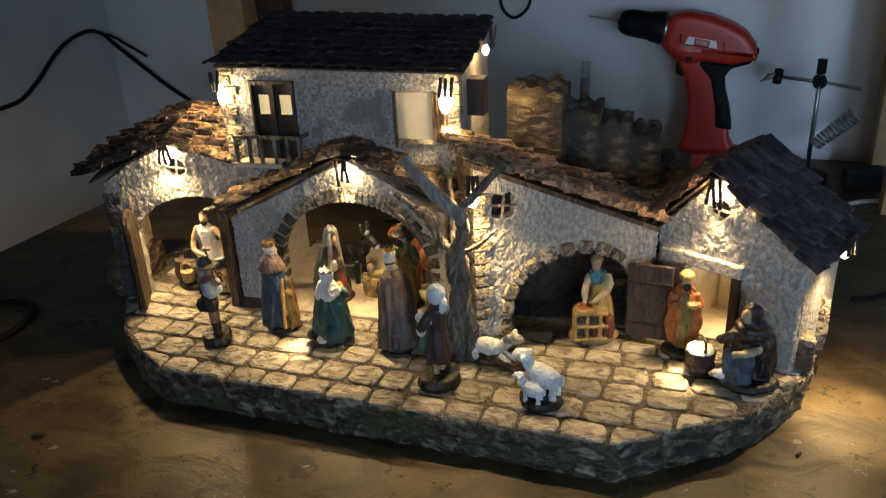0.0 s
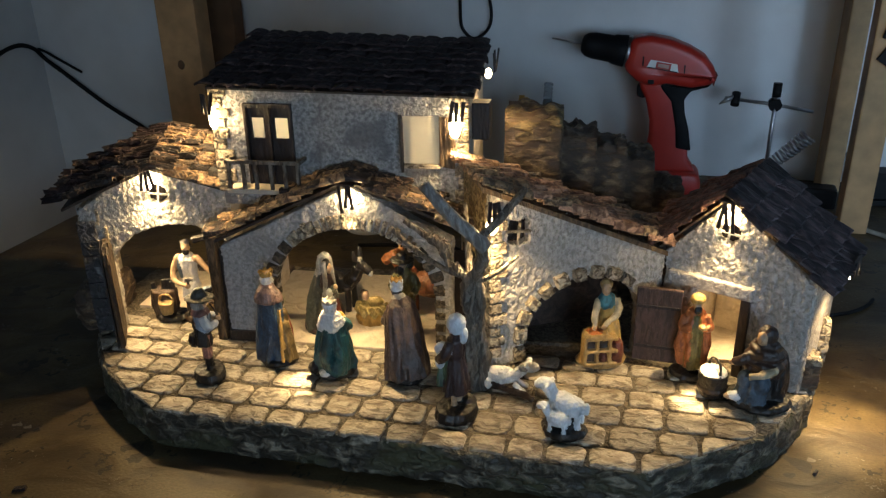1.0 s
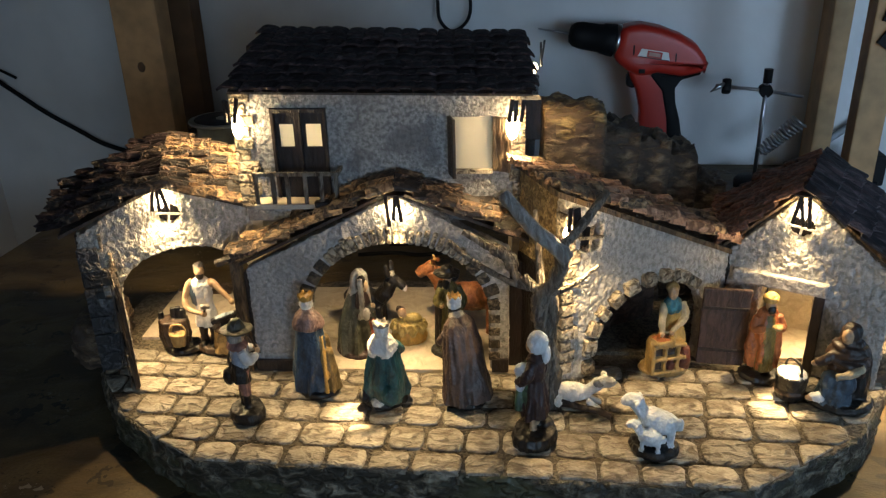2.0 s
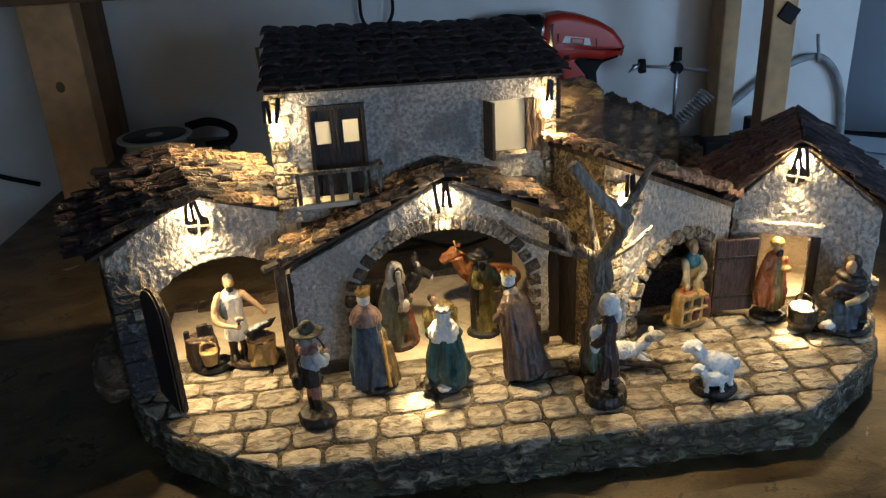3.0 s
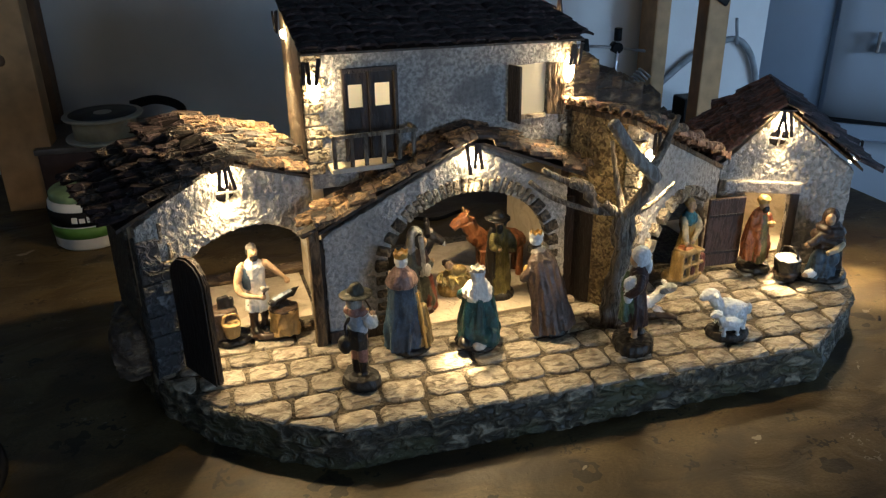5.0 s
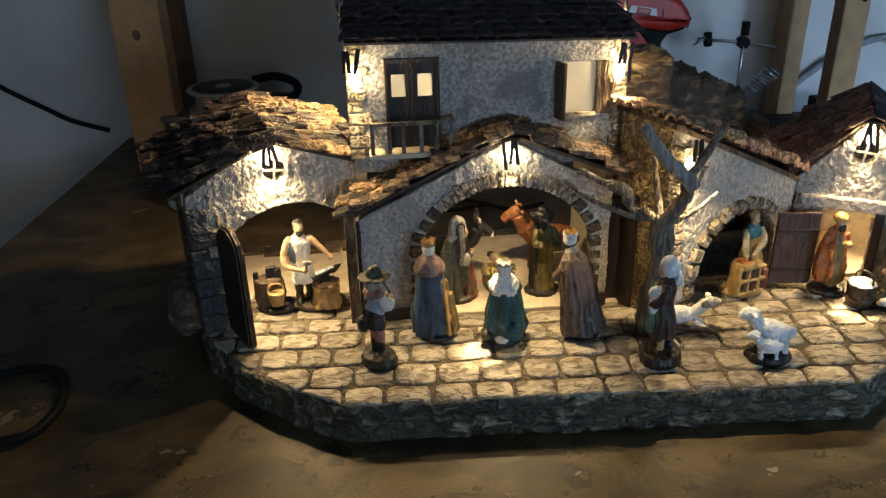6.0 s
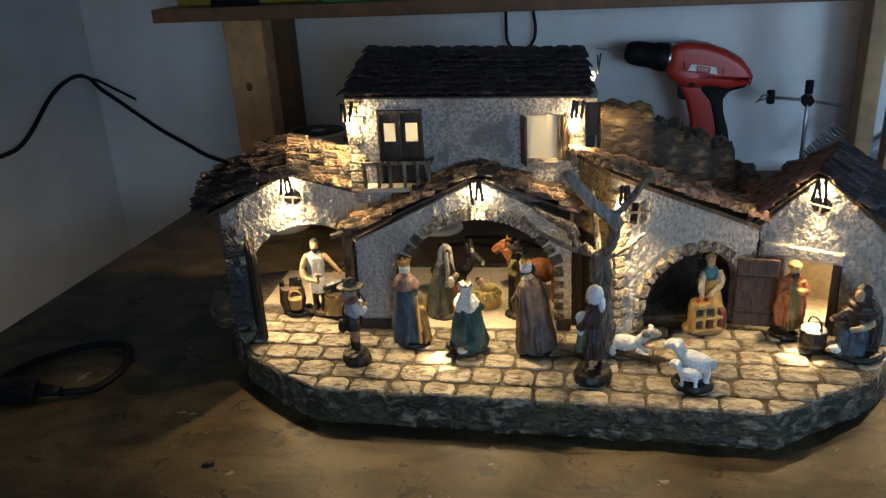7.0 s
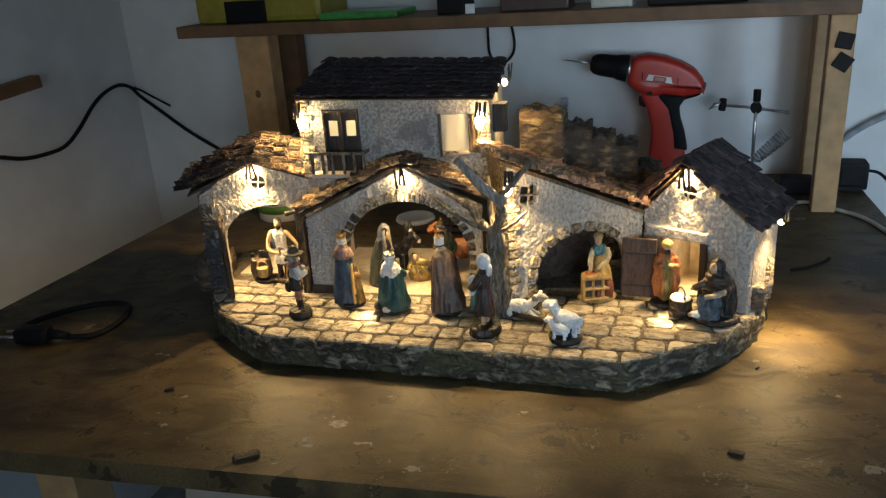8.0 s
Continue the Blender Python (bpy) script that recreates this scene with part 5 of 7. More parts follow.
def blue_king():
    f = Fig()
    f.stand("dark", 0.0185, 0.85, 0.005, 0.003)
    f.lathe("blue", [(0.0175, 0.004), (0.0165, 0.02), (0.0136, 0.045), (0.0118, 0.062), (0.0100, 0.073)], (-0.002, 0, 0), 1, 0.85, 0.06, 8)
    f.lathe("pink", [(0.0135, 0.064), (0.0138, 0.067), (0.0110, 0.074), (0.0050, 0.081)], (-0.002, 0, 0), 1, 0.9, 0.03, 9)
    f.lathe("straw", [(0.0068, 0.005), (0.0060, 0.025), (0.0042, 0.042), (0.0040, 0.052), (0.002, 0.055)], (0.0095, 0.005, 0), 1, 1, 0.14, 5)
    f.ball("straw", (0.0125, -0.004, 0.012), (0.0052, 0.0055, 0.0085))
    f.ball("gold", (0.0150, -0.006, 0.022), (0.0038, 0.004, 0.0050))
    f.tube("gold", [(0.0100, -0.0020, 0.0560), (0.0125, -0.0070, 0.0380), (0.0150, -0.0110, 0.0200), (0.0170, -0.0135, 0.0070)], 0.0017)
    f.lathe("straw", [(0.0080, 0.005), (0.0070, 0.022), (0.0030, 0.044)], (0.0150, -0.001, 0), 1, 1, 0.09, 5)
    f.lathe("red", [(0.0055, 0.006), (0.0050, 0.03), (0.002, 0.046)], (0.0095, 0.010, 0), 1, 1, 0.06, 5)
    f.ball("white", (-0.002, 0, 0.0855), (0.0058, 0.0062, 0.0062))
    f.ball("skin", (-0.002, 0.003, 0.0865), (0.0046, 0.0045, 0.0056))
    f.ball("white", (-0.002, 0.0050, 0.0815), (0.0040, 0.0035, 0.0055))
    f.crown("gold", 0.0895, 0.0064, 0.0062, 0, -0.002)
    f.done("king_figurine", -0.388, 0.660, -12, "painted king figurine in blue robe, pink cape and gold crown", s=1.06)


def green_king():
    f = Fig()
    f.stand("dark", 0.0190, 0.95, 0.005)
    f.lathe("green", [(0.0170, 0.004), (0.0185, 0.012), (0.0170, 0.026), (0.0135, 0.040), (0.0105, 0.052), (0.0075, 0.058)], (0.001, 0, 0), 1, 0.92, 0.07, 7)
    f.ball("green", (0.008, -0.012, 0.012), (0.009, 0.009, 0.009))
    f.ball("dark", (-0.014, -0.010, 0.0085), (0.0055, 0.009, 0.0055))
    f.ball("white", (-0.002, -0.015, 0.006), (0.006, 0.005, 0.0035))
    f.lathe("white", [(0.0112, 0.045), (0.0118, 0.049), (0.0098, 0.055), (0.0070, 0.060)], (0, -0.001, 0), 1.08, 0.95, 0.10, 5)
    f.ball("white", (0, 0.000, 0.0635), (0.0060, 0.0062, 0.0062))
    f.lathe("wool", [(0.0060, 0.0655), (0.0066, 0.0680), (0.0062, 0.0690)])
    f.ball("skin", (0, 0.004, 0.0635), (0.0045, 0.0042, 0.0055))
    f.crown("grey", 0.0675, 0.0060, 0.0058)
    for s in (-1, 1):
        f.tube("green", [(s * 0.010, 0.002, 0.050), (s * 0.012, 0.011, 0.042), (s * 0.003, 0.016, 0.045)], 0.0040)
    f.ball("gold", (0, 0.019, 0.046), (0.004, 0.004, 0.005))
    f.done("king_figurine", -0.322, 0.647, -8, "kneeling king figurine in dark green robe with white collar", s=1.10)


def purple_king():
    f = Fig()
    f.stand("dark", 0.0190, 0.95, 0.006, 0.002, -0.002)
    lean = Matrix.Rotation(radians(-15), 4, "X")
    f.lathe("purple", [(0.0225, 0.004), (0.0225, 0.012), (0.0200, 0.034), (0.0180, 0.056), (0.0168, 0.066), (0.0140, 0.076), (0.0080, 0.083), (0.0030, 0.0855)], (0.001, -0.009, 0), 1, 0.78, 0.022, 5, m=lean)
    f.lathe("grey", [(0.0068, 0.080), (0.0075, 0.083), (0.0050, 0.0865)], (0, -0.008, 0), m=lean)
    f.ball("dark", (-0.001, 0.0170, 0.0850), (0.0052, 0.0060, 0.0066))
    f.ball("dark", (-0.001, 0.0220, 0.0800), (0.0036, 0.0036, 0.0045))
    f.lathe("wool", [(0.0054, 0.0875), (0.0064, 0.0910), (0.0056, 0.0940)], (-0.001, 0.0155, 0))
    f.crown("wool", 0.0925, 0.0062, 0.0062, 0.0155, -0.001)
    f.crown("gold", 0.0945, 0.0052, 0.0066, 0.0155, -0.001)
    f.tube("purple", [(-0.012, 0.010, 0.066), (-0.013, 0.019, 0.054), (-0.005, 0.024, 0.054)], 0.0045)
    f.tube("purple", [(0.012, 0.010, 0.066), (0.012, 0.019, 0.055), (0.004, 0.024, 0.054)], 0.0045)
    f.ball("gold", (0, 0.026, 0.056), (0.0045, 0.004, 0.0055))
    f.done("king_figurine", -0.250, 0.647, 28, "stooping king figurine in brown-purple cloak with gold crown")


def girl():
    f = Fig()
    f.stand("dark", 0.0215, 0.85, 0.011)
    f.ball("dark", (0.010, -0.006, 0.009), (0.010, 0.008, 0.008))
    for s in (-1, 1):
        f.tube("skin", [(s * 0.0045, 0, 0.010), (s * 0.0045, 0, 0.02), (s * 0.0045, 0, 0.032)], 0.0030)
    f.lathe("maroon", [(0.0135, 0.026), (0.0130, 0.036), (0.0105, 0.050), (0.0082, 0.060), (0.0095, 0.070), (0.0090, 0.079), (0.0045, 0.084)], (0, 0, 0), 1, 0.85, 0.06, 9)
    f.lathe("apron", [(0.0138, 0.030), (0.0124, 0.045), (0.0092, 0.060)], (0.0015, 0.0026, 0), 0.92, 0.85, 0.06, 9)
    for s in (-1, 1):
        f.tube("steelblue" if s > 0 else "maroon", [(s * 0.0098, 0, 0.079), (s * 0.0150, 0.002, 0.070), (s * 0.0120, 0.009, 0.062), (s * 0.004, 0.012, 0.064)], [0.0045] * 4 + [0.0048] * 6 + [0.0035] * 3)
    f.ball("wool", (-0.010, 0.007, 0.071), (0.0060, 0.0085, 0.0070))
    f.ball("wool", (-0.011, 0.010, 0.060), (0.0042, 0.0045, 0.0085))
    f.tube("apron", [(0.0085, 0.0060, 0.0740), (0.0020, 0.0115, 0.0600), (-0.0070, 0.0120, 0.0460), (-0.0110, 0.0110, 0.0330)], 0.0030)
    f.ball("skin", (0, 0.0035, 0.0895), (0.0055, 0.0055, 0.0068))
    f.ball("wool", (0, -0.0008, 0.0935), (0.0086, 0.0088, 0.0098))
    f.ball("wool", (0, -0.0085, 0.0835), (0.0050, 0.0030, 0.0075))
    f.done("shepherdess_figurine", -0.190, 0.590, 70, "painted shepherdess figurine in white scarf and dark dress")


def sheep_shape(f, c, x, y, z, s, dark_face=False):
    f.ball(c, (x, y, z + 0.017 * s), (0.0155 * s, 0.0095 * s, 0.0098 * s), seg=14)
    f.ball(c, (x - 0.004 * s, y, z + 0.020 * s), (0.0095 * s, 0.0088 * s, 0.0085 * s))
    f.tube(c, [(x - 0.010 * s, y, z + 0.020 * s), (x - 0.016 * s, y, z + 0.028 * s), (x - 0.018 * s, y, z + 0.031 * s)], 0.0058 * s)
    f.ball(c, (x - 0.020 * s, y, z + 0.0325 * s), (0.0085 * s, 0.0056 * s, 0.0058 * s))
    f.ball(c, (x - 0.026 * s, y, z + 0.0300 * s), (0.0042 * s, 0.0036 * s, 0.0036 * s))
    for sd in (-1, 1):
        f.ball(c, (x - 0.0165 * s, y + sd * 0.006 * s, z + 0.0335 * s), (0.002 * s, 0.0042 * s, 0.0018 * s))
        for lx in (-0.009, 0.010):
            f.tube(c, [(x + lx * s, y + sd * 0.005 * s, z + 0.014 * s), (x + lx * s, y + sd * 0.005 * s, z + 0.006 * s), (x + lx * s, y + sd * 0.005 * s, z)], 0.0028 * s)
    f.ball(c, (x + 0.0155 * s, y, z + 0.018 * s), (0.003 * s, 0.003 * s, 0.006 * s))


def sheep():
    f = Fig()
    f.stand("dark", 0.0185, 0.8, 0.007)
    f.ball("dark", (0, 0, 0.008), (0.012, 0.008, 0.006))
    sheep_shape(f, "wool", 0.002, 0.003, 0.007, 0.98)
    sheep_shape(f, "wool", -0.002, -0.009, 0.006, 0.62)
    f.done("sheep_figurine", -0.094, 0.578, -18, "pair of white sheep figurines on one black stand", s=1.08)


def goat():
    f = Fig()
    f.tube("brown", [(-0.018, 0, 0.003), (0.0, -0.003, 0.003), (0.016, -0.008, 0.004), (0.026, -0.012, 0.003)], 0.0030, rough=0.4)
    f.ball("white", (-0.004, 0.002, 0.0130), (0.0150, 0.0075, 0.0075))
    f.tube("white", [(0.007, 0.001, 0.015), (0.013, 0.0, 0.021), (0.017, 0.0, 0.026)], 0.0048)
    f.ball("white", (0.021, -0.001, 0.0265), (0.0075, 0.0045, 0.0048))
    f.ball("grey", (0.0155, -0.004, 0.0260), (0.0040, 0.002, 0.0035))
    for sd in (-1, 1):
        f.tube("white", [(0.008, sd * 0.004, 0.010), (0.013, sd * 0.004, 0.006), (0.018, sd * 0.005, 0.004)], 0.0022)
        f.tube("white", [(-0.013, sd * 0.004, 0.010), (-0.015, sd * 0.004, 0.005), (-0.012, sd * 0.004, 0.003)], 0.0024)
        f.ball("white", (0.0185, sd * 0.0045, 0.0300), (0.0022, 0.0035, 0.0020))
    f.done("lamb_figurine", -0.150, 0.636, -10, "white lamb figurine resting on a brown stick", s=1.15)


def baker():
    f = Fig()
    f.stand("tan", 0.0250, 0.62, 0.007)
    lean = pose(0.0095, 0.003, 0, 0, -6, 0)
    f.lathe("yellow", [(0.0118, 0.006), (0.0128, 0.022), (0.0112, 0.040), (0.0080, 0.052), (0.0094, 0.062), (0.0084, 0.070), (0.0038, 0.0765)], (0, 0, 0), 1, 0.85, 0.09, 7, m=lean)
    f.lathe("teal", [(0.0035, 0.058), (0.0085, 0.066), (0.0078, 0.073), (0.0040, 0.0775)], (-0.0005, -0.0025, 0), 1, 1, 0.06, 5, m=lean)
    f.ball("skin", (0.0000, -0.0026, 0.0822), (0.0048, 0.0048, 0.0062))
    f.ball("tan", (0.0010, 0.0016, 0.0858), (0.0066, 0.0058, 0.0056))
    f.ball("skin", (-0.0003, -0.0074, 0.0815), (0.0010, 0.0012, 0.0013))
    for s in (-1, 1):
        f.tube("cream", [(0.0035 + s * 0.0085, 0.002, 0.069), (0.0010 + s * 0.0115, -0.006, 0.058), (-0.0065 + s * 0.0045, -0.011, 0.047)], [0.0038] * 4 + [0.0032] * 3 + [0.0026] * 2)
        f.ball("skin", (-0.0075 + s * 0.0045, -0.0120, 0.0455), 0.0025)
    # stall with open shelves, a shallow bowl and a jar
    f.lathe("tan", [(0.0100, 0.034), (0.0125, 0.0365), (0.0120, 0.0400), (0.0085, 0.0400)], (-0.0105, -0.009, 0), 1, 0.9)
    f.lathe("orange", [(0.0090, 0.0390), (0.0075, 0.0412), (0.002, 0.0420)], (-0.0105, -0.009, 0), 1, 0.9, 0.1, 5)
    f.box("tan", -0.0215, 0.0045, -0.0120, 0.0, 0.004, 0.036)
    for z in (0.005, 0.0195, 0.033):
        f.box("tan", -0.0220, 0.0110, -0.0180, -0.002, z, z + 0.0032)
    for x in (-0.0210, -0.0085, 0.0040):
        f.box("tan", x - 0.0014, x + 0.0014, -0.0178, -0.004, 0.005, 0.035)
    # brown panels paint the shade in the shelf recesses
    f.box("brown", -0.0192, -0.0100, -0.0130, -0.0110, 0.0085, 0.0190)
    f.box("brown", -0.0192, -0.0100, -0.0130, -0.0110, 0.0230, 0.0325)
    f.box("brown", -0.0068, 0.0024, -0.0130, -0.0110, 0.0230, 0.0325)
    f.ball("rust", (-0.0022, -0.0140, 0.0125), (0.0040, 0.0036, 0.0055))
    f.lathe("rust", [(0.0055, 0.006), (0.0068, 0.016), (0.0055, 0.028), (0.0036, 0.030)], (0.0125, -0.0105, 0))
    f.done("baker_figurine", -0.060, 0.701, 14, "painted market woman figurine in yellow dress at a small stall")


def traveller():
    f = Fig()
    f.stand("dark", 0.0190, 0.85, 0.006)
    f.lathe("orange", [(0.0150, 0.012), (0.0155, 0.03), (0.0135, 0.048), (0.0115, 0.060), (0.0080, 0.069), (0.0036, 0.073)], (0, 0.002, 0), 1, 0.72, 0.11, 6)
    f.lathe("olive", [(0.0098, 0.010), (0.0092, 0.035), (0.0075, 0.055), (0.0040, 0.066)], (0, -0.0035, 0), 0.8, 0.8, 0.05, 8)
    for s in (-1, 1):
        f.tube("dark", [(s * 0.0045, 0, 0.004), (s * 0.0045, 0, 0.010), (s * 0.0045, 0, 0.016)], 0.0040)
        f.tube("orange", [(s * 0.0100, 0, 0.064), (s * 0.0135, -0.002, 0.053), (s * 0.0070, -0.009, 0.055)], 0.0038)
    f.ball("tan", (0.005, -0.0120, 0.0575), (0.0048, 0.0038, 0.0026))
    f.ball("dark", (0, -0.0052, 0.0725), (0.0036, 0.0028, 0.0042))
    f.ball("skin", (0, -0.0015, 0.0765), (0.0046, 0.0048, 0.0058))
    f.lathe("yellow", [(0.0055, 0.0785), (0.0072, 0.081), (0.0070, 0.084), (0.0040, 0.0868), (0.0015, 0.0875)], (0, 0, 0), 1, 1, 0.04, 9)
    f.done("traveller_figurine", 0.025, 0.689, 6, "painted traveller figurine in orange coat and yellow turban")


def washer():
    f = Fig()
    f.stand("dark", 0.0250, 0.75, 0.006, 0.003)
    f.lathe("dark", [(0.0140, 0.004), (0.0145, 0.018), (0.0125, 0.036), (0.0090, 0.048)], (0.010, 0.006, 0), 0.95, 0.85, 0.07, 6)
    # blue skirt over bent knees
    f.lathe("navy", [(0.0125, 0.005), (0.0120, 0.014), (0.0100, 0.026), (0.0060, 0.031)], (-0.003, -0.006, 0), 1, 0.85, 0.08, 7)
    f.ball("navy", (-0.0075, -0.0085, 0.0245), (0.0080, 0.0068, 0.0085))
    f.ball("navy", (0.0030, -0.0110, 0.0235), (0.0075, 0.0065, 0.0085))
    f.ball("wool", (-0.0140, -0.0095, 0.0090), (0.0080, 0.0045, 0.0040))
    f.ball("skin", (-0.0200, -0.0100, 0.0080), (0.0042, 0.0028, 0.0026))
    # brown shawl wound round the shoulders in thick folds
    f.lathe("shawl", [(0.0135, 0.028), (0.0142, 0.038), (0.0128, 0.047), (0.0085, 0.056)], (0.004, 0.001, 0), 1, 0.85, 0.06, 6)
    for z, r, k in ((0.0345, 0.0132, 0.10), (0.0400, 0.0138, -0.14), (0.0455, 0.0126, 0.12), (0.0505, 0.0104, -0.06)):
        f.tube("shawl", [(0.004 + r * math.cos(a), 0.001 + 0.86 * r * math.sin(a), z + k * r * math.cos(a + 0.6)) for a in [0.7 * i for i in range(10)]], 0.0028)
    f.ball("shawl", (0.0030, 0.0015, 0.0605), (0.0076, 0.0076, 0.0098))
    f.ball("skin", (-0.0005, -0.0040, 0.0605), (0.0042, 0.0042, 0.0058))
    f.ball("skin", (-0.0015, -0.0082, 0.0600), (0.0011, 0.0014, 0.0014))
    f.tube("shawl", [(-0.006, -0.002, 0.046), (-0.013, -0.006, 0.041), (-0.019, -0.005, 0.037)], 0.0040)
    f.ball("skin", (-0.0205, -0.0050, 0.0365), 0.0024)
    f.tube("cream", [(0.0125, -0.0095, 0.0375), (0.0030, -0.0160, 0.0350), (-0.0070, -0.0165, 0.0320)], [0.0034] * 5 + [0.0028] * 4)
    f.done("washerwoman_figurine", 0.077, 0.648, -10, "seated washerwoman figurine in brown shawl and blue skirt", s=1.13)
    g = Fig()
    g.lathe("dark", [(0.0115, 0.0), (0.0130, 0.010), (0.0138, 0.022), (0.0138, 0.0235), (0.0120, 0.0235)])
    g.lathe("white", [(0.0126, 0.0225), (0.0118, 0.0255), (0.0070, 0.0275), (0.002, 0.0280)], wave=0.05, waves=4)
    g.lathe("brown", [(0.0136, 0.006), (0.0140, 0.008), (0.0136, 0.010)])
    g.tube("dark", [(0.0, 0.011, 0.023), (0.001, 0.008, 0.034), (0.001, 0.0, 0.037), (0.001, -0.008, 0.034), (0.0, -0.011, 0.023)], 0.0013)
    g.done("wash_tub", 0.041, 0.657, 20, "tiny dark wash tub with white linen on the paving", "tub")


def smith():
    f = Fig()
    f.stand("brown", 0.0270, 0.62, 0.006, 0.013)
    f.stand("dark", 0.0200, 0.75, 0.005, -0.026)
    for s in (-1, 1):
        f.tube("brown", [(s * 0.0045, 0, 0.005), (s * 0.0048, 0, 0.016), (s * 0.0045, 0, 0.034)], [0.0040, 0.0040, 0.0042, 0.0040, 0.0036, 0.0040, 0.0048, 0.0052, 0.0052])
        f.ball("dark", (s * 0.0045, -0.004, 0.007), (0.0036, 0.0068, 0.0032))
    f.lathe("white", [(0.0112, 0.027), (0.0108, 0.036), (0.0092, 0.048), (0.0088, 0.052), (0.0102, 0.064), (0.0104, 0.071), (0.0070, 0.076), (0.0035, 0.079)], (0, 0, 0), 1.0, 0.74, 0.05, 7)
    f.lathe("navy", [(0.0060, 0.050), (0.0066, 0.060), (0.0058, 0.072)], (-0.0062, 0.0004, 0), 0.9, 1.0)
    f.lathe("skin", [(0.0044, 0.074), (0.0036, 0.082)], (0, 0, 0))
    # one arm holds the hammer, the other steadies the iron
    f.tube("skin", [(-0.0105, 0.0, 0.0725), (-0.0165, -0.003, 0.058), (-0.0135, -0.008, 0.048), (0.0020, -0.015, 0.0455)], [0.0040, 0.0040, 0.0038, 0.0034, 0.0031, 0.0032, 0.0034, 0.0032, 0.0030, 0.0027, 0.0025, 0.0023, 0.0022])
    for s in (-1, 1):
        f.ball("skin", (s * 0.0096, 0.0, 0.0720), (0.0043, 0.0044, 0.0044))
    f.ball("skin", (0.0035, -0.0155, 0.0458), 0.0032)
    f.tube("skin", [(0.0105, 0.0, 0.0725), (0.0190, -0.002, 0.064), (0.0275, -0.004, 0.0545)], [0.0040, 0.0038, 0.0035, 0.0032, 0.0030, 0.0029, 0.0026, 0.0023, 0.0021])
    f.ball("skin", (0.0285, -0.0045, 0.0530), 0.0031)
    f.tube("brown", [(0.0035, -0.0155, 0.043), (0.0045, -0.016, 0.048), (0.0055, -0.0165, 0.053)], 0.0010)
    f.box("grey", -0.0045, 0.0045, -0.0020, 0.0020, -0.0020, 0.0020, m=pose(0.0058, -0.0165, 0.0540, 0, 12, 30))
    f.ball("skin", (0.0005, -0.001, 0.0855), (0.0048, 0.0054, 0.0066))
    f.ball("grey", (0.0, 0.0004, 0.0902), (0.0051, 0.0055, 0.0030))
    f.lathe("dark", [(0.0052, 0.0835), (0.0056, 0.0860), (0.0050, 0.0885)], (0.0, 0.0012, 0))
    f.ball("dark", (0.0010, -0.0040, 0.0808), (0.0040, 0.0030, 0.0036))
    f.ball("skin", (0.0010, -0.0040, 0.0858), (0.0034, 0.0030, 0.0036))
    f.ball("skin", (0.0012, -0.0070, 0.0856), (0.0011, 0.0013, 0.0015))
    # stump with anvil
    f.lathe("tan", [(0.0142, 0.004), (0.0128, 0.014), (0.0132, 0.029)], (0.0215, -0.010, 0), 1, 0.95, 0.06, 6)
    f.lathe("brown", [(0.0136, 0.0280), (0.0128, 0.0300), (0.0020, 0.0302)], (0.0215, -0.010, 0), 1, 0.95, 0.06, 6)
    f.box("dark", -0.0055, 0.0055, -0.0032, 0.0032, 0, 0.007, bevel=0.001, m=pose(0.0215, -0.010, 0.029, 0, 0, 15))
    f.box("dark", -0.012, 0.012, -0.0038, 0.0038, 0.0, 0.0046, bevel=0.0012, m=pose(0.0205, -0.0105, 0.0365, 0, -14, 15))
    f.tube("dark", [(0.031, -0.0075, 0.0420), (0.0350, -0.0063, 0.0438), (0.0385, -0.0053, 0.0455)], [0.0034, 0.003, 0.003, 0.0026, 0.0022, 0.0018, 0.0014, 0.001, 0.0006])
    f.box("steelblue", -0.008, 0.010, -0.0024, 0.0024, 0.0, 0.0013, bevel=0.0004, m=pose(0.0205, -0.0105, 0.0416, 0, -14, 15))
    # barrel with tools, and a bucket
    f.lathe("brown", [(0.0125, 0.004), (0.0150, 0.016), (0.0140, 0.032), (0.0122, 0.0325)], (-0.034, 0.003, 0), 1, 0.85, 0.06, 9)
    for x, h in ((-0.046, 0.040), (-0.033, 0.044), (-0.028, 0.045), (-0.024, 0.042)):
        f.tube("dark", [(x, 0.003, 0.028), (x, 0.003, 0.036), (x, 0.003, h)], 0.0030)
    f.lathe("tan", [(0.0062, 0.009), (0.0082, 0.0225), (0.0084, 0.0235), (0.0070, 0.0235)], (-0.0265, -0.0105, 0))
    f.lathe("steelblue", [(0.0074, 0.0215), (0.002, 0.0225)], (-0.0265, -0.0105, 0))
    f.tube("tan", [(-0.0345, -0.0105, 0.023), (-0.0325, -0.0108, 0.0300), (-0.0265, -0.0110, 0.0325), (-0.0205, -0.0108, 0.0300), (-0.0185, -0.0105, 0.023)], 0.0011)
    f.done("blacksmith_figurine", -0.513, 0.735, 3, "painted blacksmith figurine in white apron with anvil and bucket", s=1.03)


